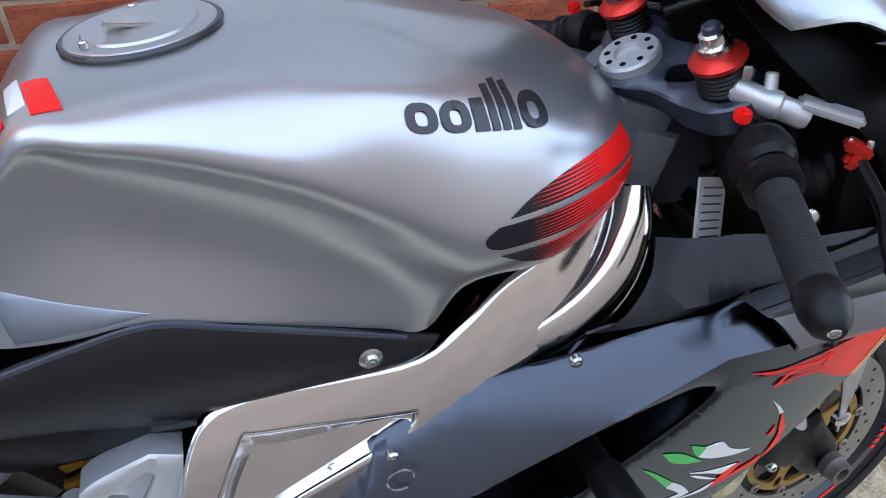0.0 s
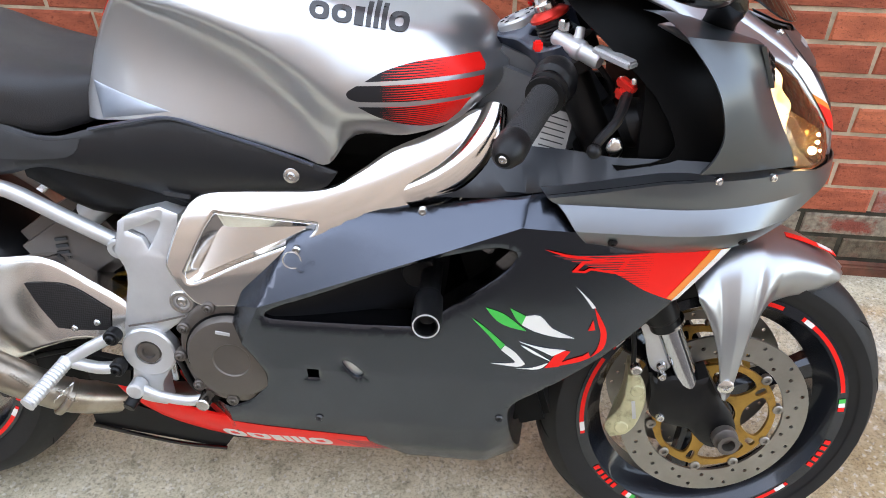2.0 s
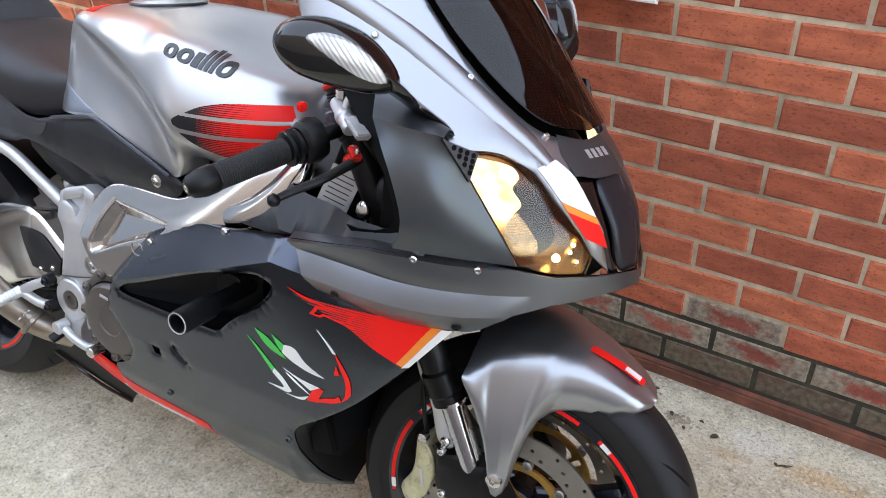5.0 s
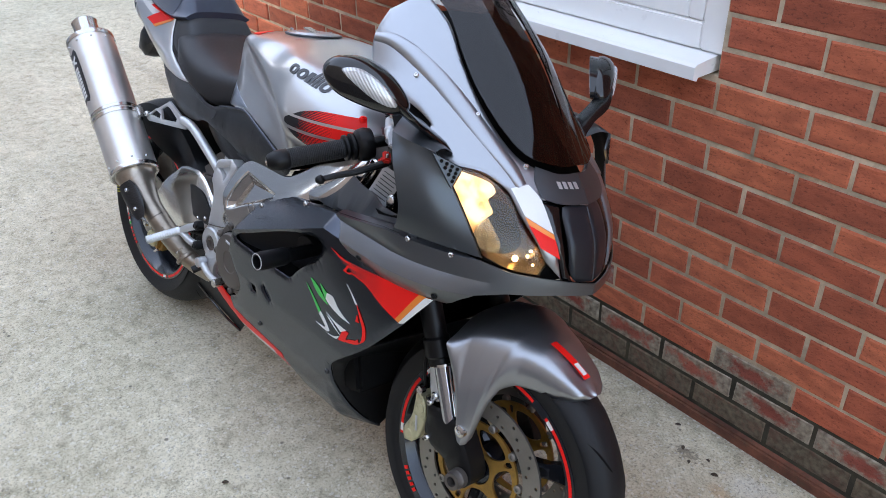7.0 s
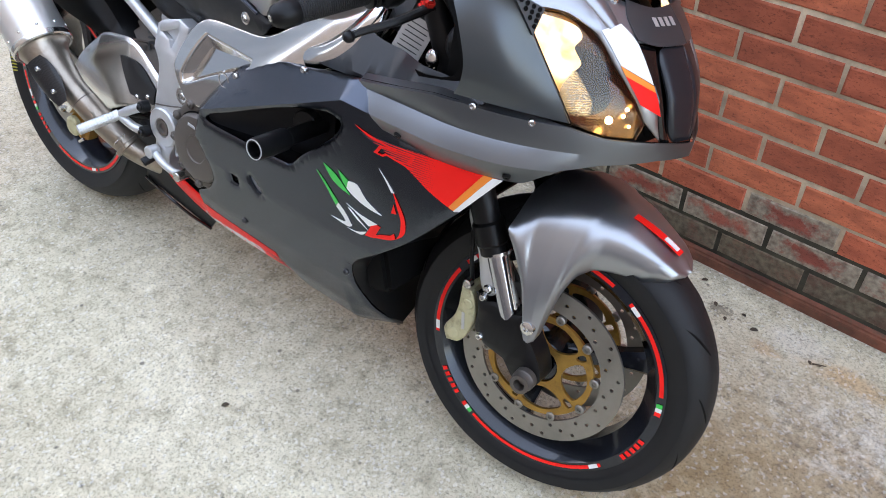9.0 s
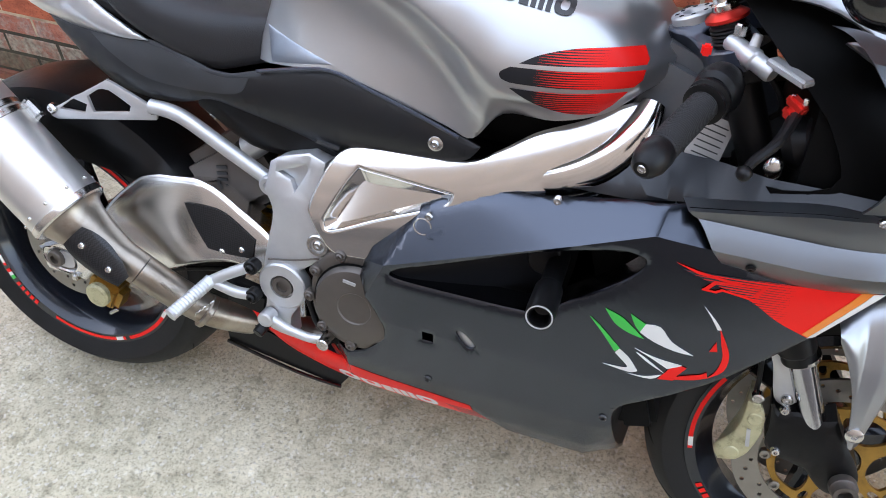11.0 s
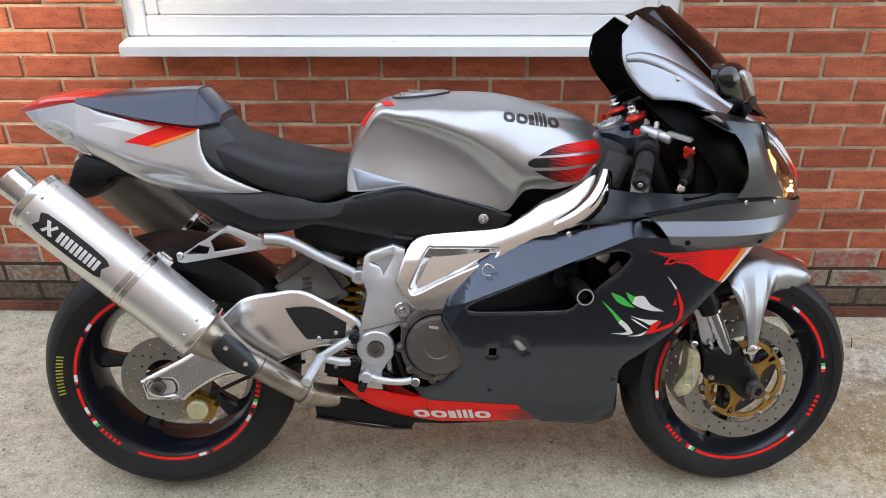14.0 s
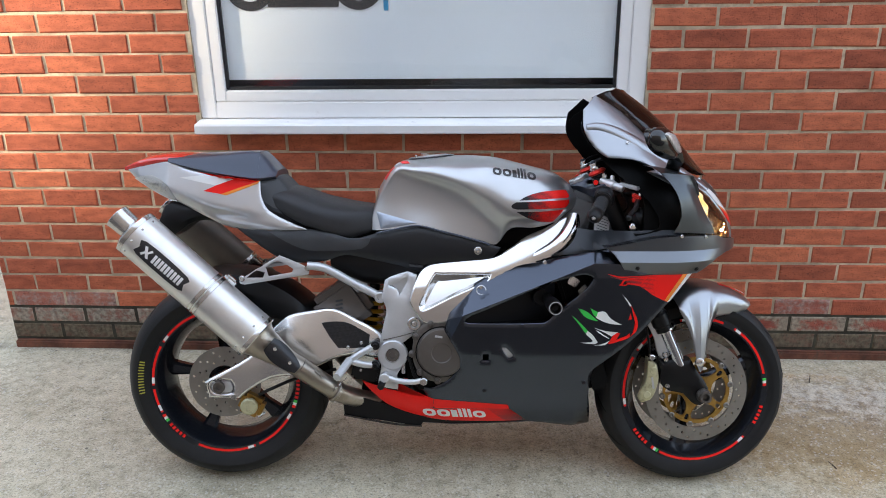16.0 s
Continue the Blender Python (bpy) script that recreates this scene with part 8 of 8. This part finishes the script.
# ---------------------------------------------------------------- unseen walls added to shade the drive and colour reflections
def sun_blocker():
    """An added outline that blocks the low sun, with a lower gap through which it comes."""
    prof = [(-22.0, -0.3), (9.0, -0.3), (9.0, 6.0), (-2.5, 6.0), (-2.6, 4.3), (-3.24, 4.3), (-3.56, 5.5), (-3.9, 11.0), (-8.6, 11.0), (-8.6, 3.4), (-22.0, 3.4)]
    return loft([[Vector((x, y, z)) for y, z in prof] for x in (-9.4, -9.0)])


tagged(mesh_object("wall_west", *sun_blocker(), UNSEEN_GREY, smooth=False), "unseen grey wall added to block the sun and tint reflections", "wall", kind="structure")
# added out of view: gives the bike's side something brown to reflect
tagged(mesh_object("wall_south", *block((3.0, -7.6, 3.8), (20.0, 0.3, 8.2), bevel=0.01), UNSEEN_BROWN, smooth=False), "unseen brown wall added across the drive for reflections", "wall", kind="structure")

# ---------------------------------------------------------------- bricks
rb = random.Random(5)


def brick_geo(length, seed):
    r = random.Random(seed)
    j = lambda a: r.uniform(-a, a)
    x, z, b = length / 2, 0.0325, 0.004
    v = []
    for y, k in ((0.0, b), (0.004, 0.0), (0.05, 0.0)):
        xx, zz = x - k, z - k
        v += [(-xx + j(.0019), y, -zz + j(.0019)), (xx + j(.0019), y, -zz + j(.0019)), (xx + j(.0019), y, zz + j(.0019)), (-xx + j(.0019), y, zz + j(.0019))]
    f = [[0, 1, 2, 3]] + [[a + i, a + 4 + i, a + 4 + (i + 1) % 4, a + (i + 1) % 4] for a in (0, 4) for i in range(4)]
    return v, f


def brick_mesh(length, seed, material, name):
    me = bpy.data.meshes.new(name)
    v, f = brick_geo(length, seed)
    me.from_pydata(v, [], [list(reversed(q)) for q in f])
    me.materials.append(material)
    return me


FULL = {m: [brick_mesh(0.2155, 11 * i, m, "brick") for i in range(6)] for m in (BRICK, BRICK_WORN, BRICK_BLOOM, BRICK_EDGED)}
rest = {BRICK: ([], []), BRICK_WORN: ([], []), BRICK_BLOOM: ([], []), BRICK_SALT: ([], [])}
count = 0
for r in range(36):
    z = 0.03 + COURSE * (r + 0.5)
    shift = 0.0 if r % 2 else 0.5
    if r == 1:
        shift = 6.833 - 7
    if r == 0:
        shift = 6.833 - 6.5
    i0 = int((WALL_L - 0.3) / PITCH) - 1
    for i in range(i0, int(WALL_R / PITCH) + 1):
        a, b = (i + shift) * PITCH + 0.005, (i + 1 + shift) * PITCH - 0.005
        a, b = max(a, WALL_L), min(b, WALL_R)
        if b - a < 0.02:
            continue
        spans = [(a, b)]
        if WIN[2] - 0.045 < z < WIN[3]:
            spans = [(p, q) for p, q in ((a, min(b, WIN[0] - 0.002)), (max(a, WIN[1] + 0.002), b)) if q - p > 0.02]
        for p, q in spans:
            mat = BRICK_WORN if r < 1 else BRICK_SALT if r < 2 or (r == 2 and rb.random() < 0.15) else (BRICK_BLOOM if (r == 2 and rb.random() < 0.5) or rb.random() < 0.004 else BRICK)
            y = rb.uniform(-0.0015, 0.0015)
            if q - p > 0.213 and 0.35 < p < 2.9 and z < 1.5 and count < 300:
                ob = new("brick", rb.choice(FULL[BRICK_EDGED if mat == BRICK_SALT else mat]))
                ob.parent = wall
                ob.location = ((p + q) / 2, y, z)
                ob.rotation_euler = (rb.uniform(-.008, .008), rb.uniform(-.006, .006), rb.uniform(-.006, .006))
                count += 1
            else:
                v, f = brick_geo(q - p, r * 91 + i)
                k = len(rest[mat][0])
                rest[mat][0].extend([((p + q) / 2 + c[0], y + c[1], z + c[2]) for c in v])
                rest[mat][1].extend([[t + k for t in reversed(g)] for g in f])
# bricks of the wall's return round the corner
for r in range(36):
    z = 0.03 + COURSE * (r + 0.5)
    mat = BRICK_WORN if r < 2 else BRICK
    for i in range(17):
        y0 = 0.105 * (r % 2) + 0.115 + i * PITCH - 0.11
        if y0 < 0.06:
            continue
        k = len(rest[mat][0])
        v, f = brick_geo(0.2155, r * 7 + i)
        rest[mat][0].extend([(WALL_L + c[1], y0 + 0.11 + c[0], z + c[2]) for c in v])
        rest[mat][1].extend([[t + k for t in g] for g in f])
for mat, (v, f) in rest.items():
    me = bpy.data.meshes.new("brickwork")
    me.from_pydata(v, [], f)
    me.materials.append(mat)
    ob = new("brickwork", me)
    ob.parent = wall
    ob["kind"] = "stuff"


# ---------------------------------------------------------------- small litter on the drive
LITTER = paint("dry_litter", (0.075, 0.055, 0.035), 0.9, 0, 0.3, 90)


def twig(x, y, length, turn, rise):
    """A dry twig with a short side shoot, lying on the concrete."""
    z = ground_height(x, y) + 0.002
    d = Vector((math.cos(turn), math.sin(turn), 0))
    a = Vector((x, y, z))
    g = [tube([a - d * length / 2, a + Vector((0, 0, rise)), a + d * length / 2 + Vector((0, 0, rise * 1.5))], lambda t: 0.0022 - 0.0012 * t, 6, 3),
         tube([a, a + d.cross(Vector((0, 0, 1))) * length * 0.14 + d * length * 0.12 + Vector((0, 0, rise))], 0.0009, 5, 2)]
    return tagged(mesh_object("twig", *join(g), LITTER), "dry dark twig lying on the concrete", "twig", "litter on the drive")


def dead_leaf(x, y, size, turn):
    """A small curled dead leaf."""
    z = ground_height(x, y) + 0.002
    verts, faces = [], []
    for i in range(7):
        t = i / 6
        w = size * 0.32 * math.sin(math.pi * (0.08 + 0.86 * t))
        for k in (-1, 0, 1):
            p = Vector((size * (t - 0.5), w * k, size * 0.10 * k * k + size * 0.12 * math.sin(math.pi * t)))
            verts.append(Matrix.Rotation(turn, 3, "Z") @ p + Vector((x, y, z)))
    faces = [[3 * i + k, 3 * i + k + 1, 3 * i + k + 4, 3 * i + k + 3] for i in range(6) for k in (0, 1)]
    n = len(verts)
    verts += [v - Vector((0, 0, 0.0006)) for v in verts]
    faces += [[q + n for q in reversed(f)] for f in faces]
    return tagged(mesh_object("dead_leaf", verts, faces, LITTER), "small dark curled leaf on the concrete", "leaf", "litter on the drive")


twig(1.80, -0.18, 0.045, 1.2, 0.006)
twig(1.55, -0.155, 0.03, 0.3, 0.003)
twig(1.68, -0.72, 0.035, 2.0, 0.003)
rl = random.Random(9)
for x, y in ((1.28, -0.13), (1.32, -0.16), (1.35, -0.12), (1.39, -0.15), (1.22, -0.07), (1.53, -0.16), (0.95, -1.25), (0.62, -1.12), (1.2, -1.2)):
    dead_leaf(x, y, rl.uniform(0.012, 0.02), rl.uniform(0, 6))
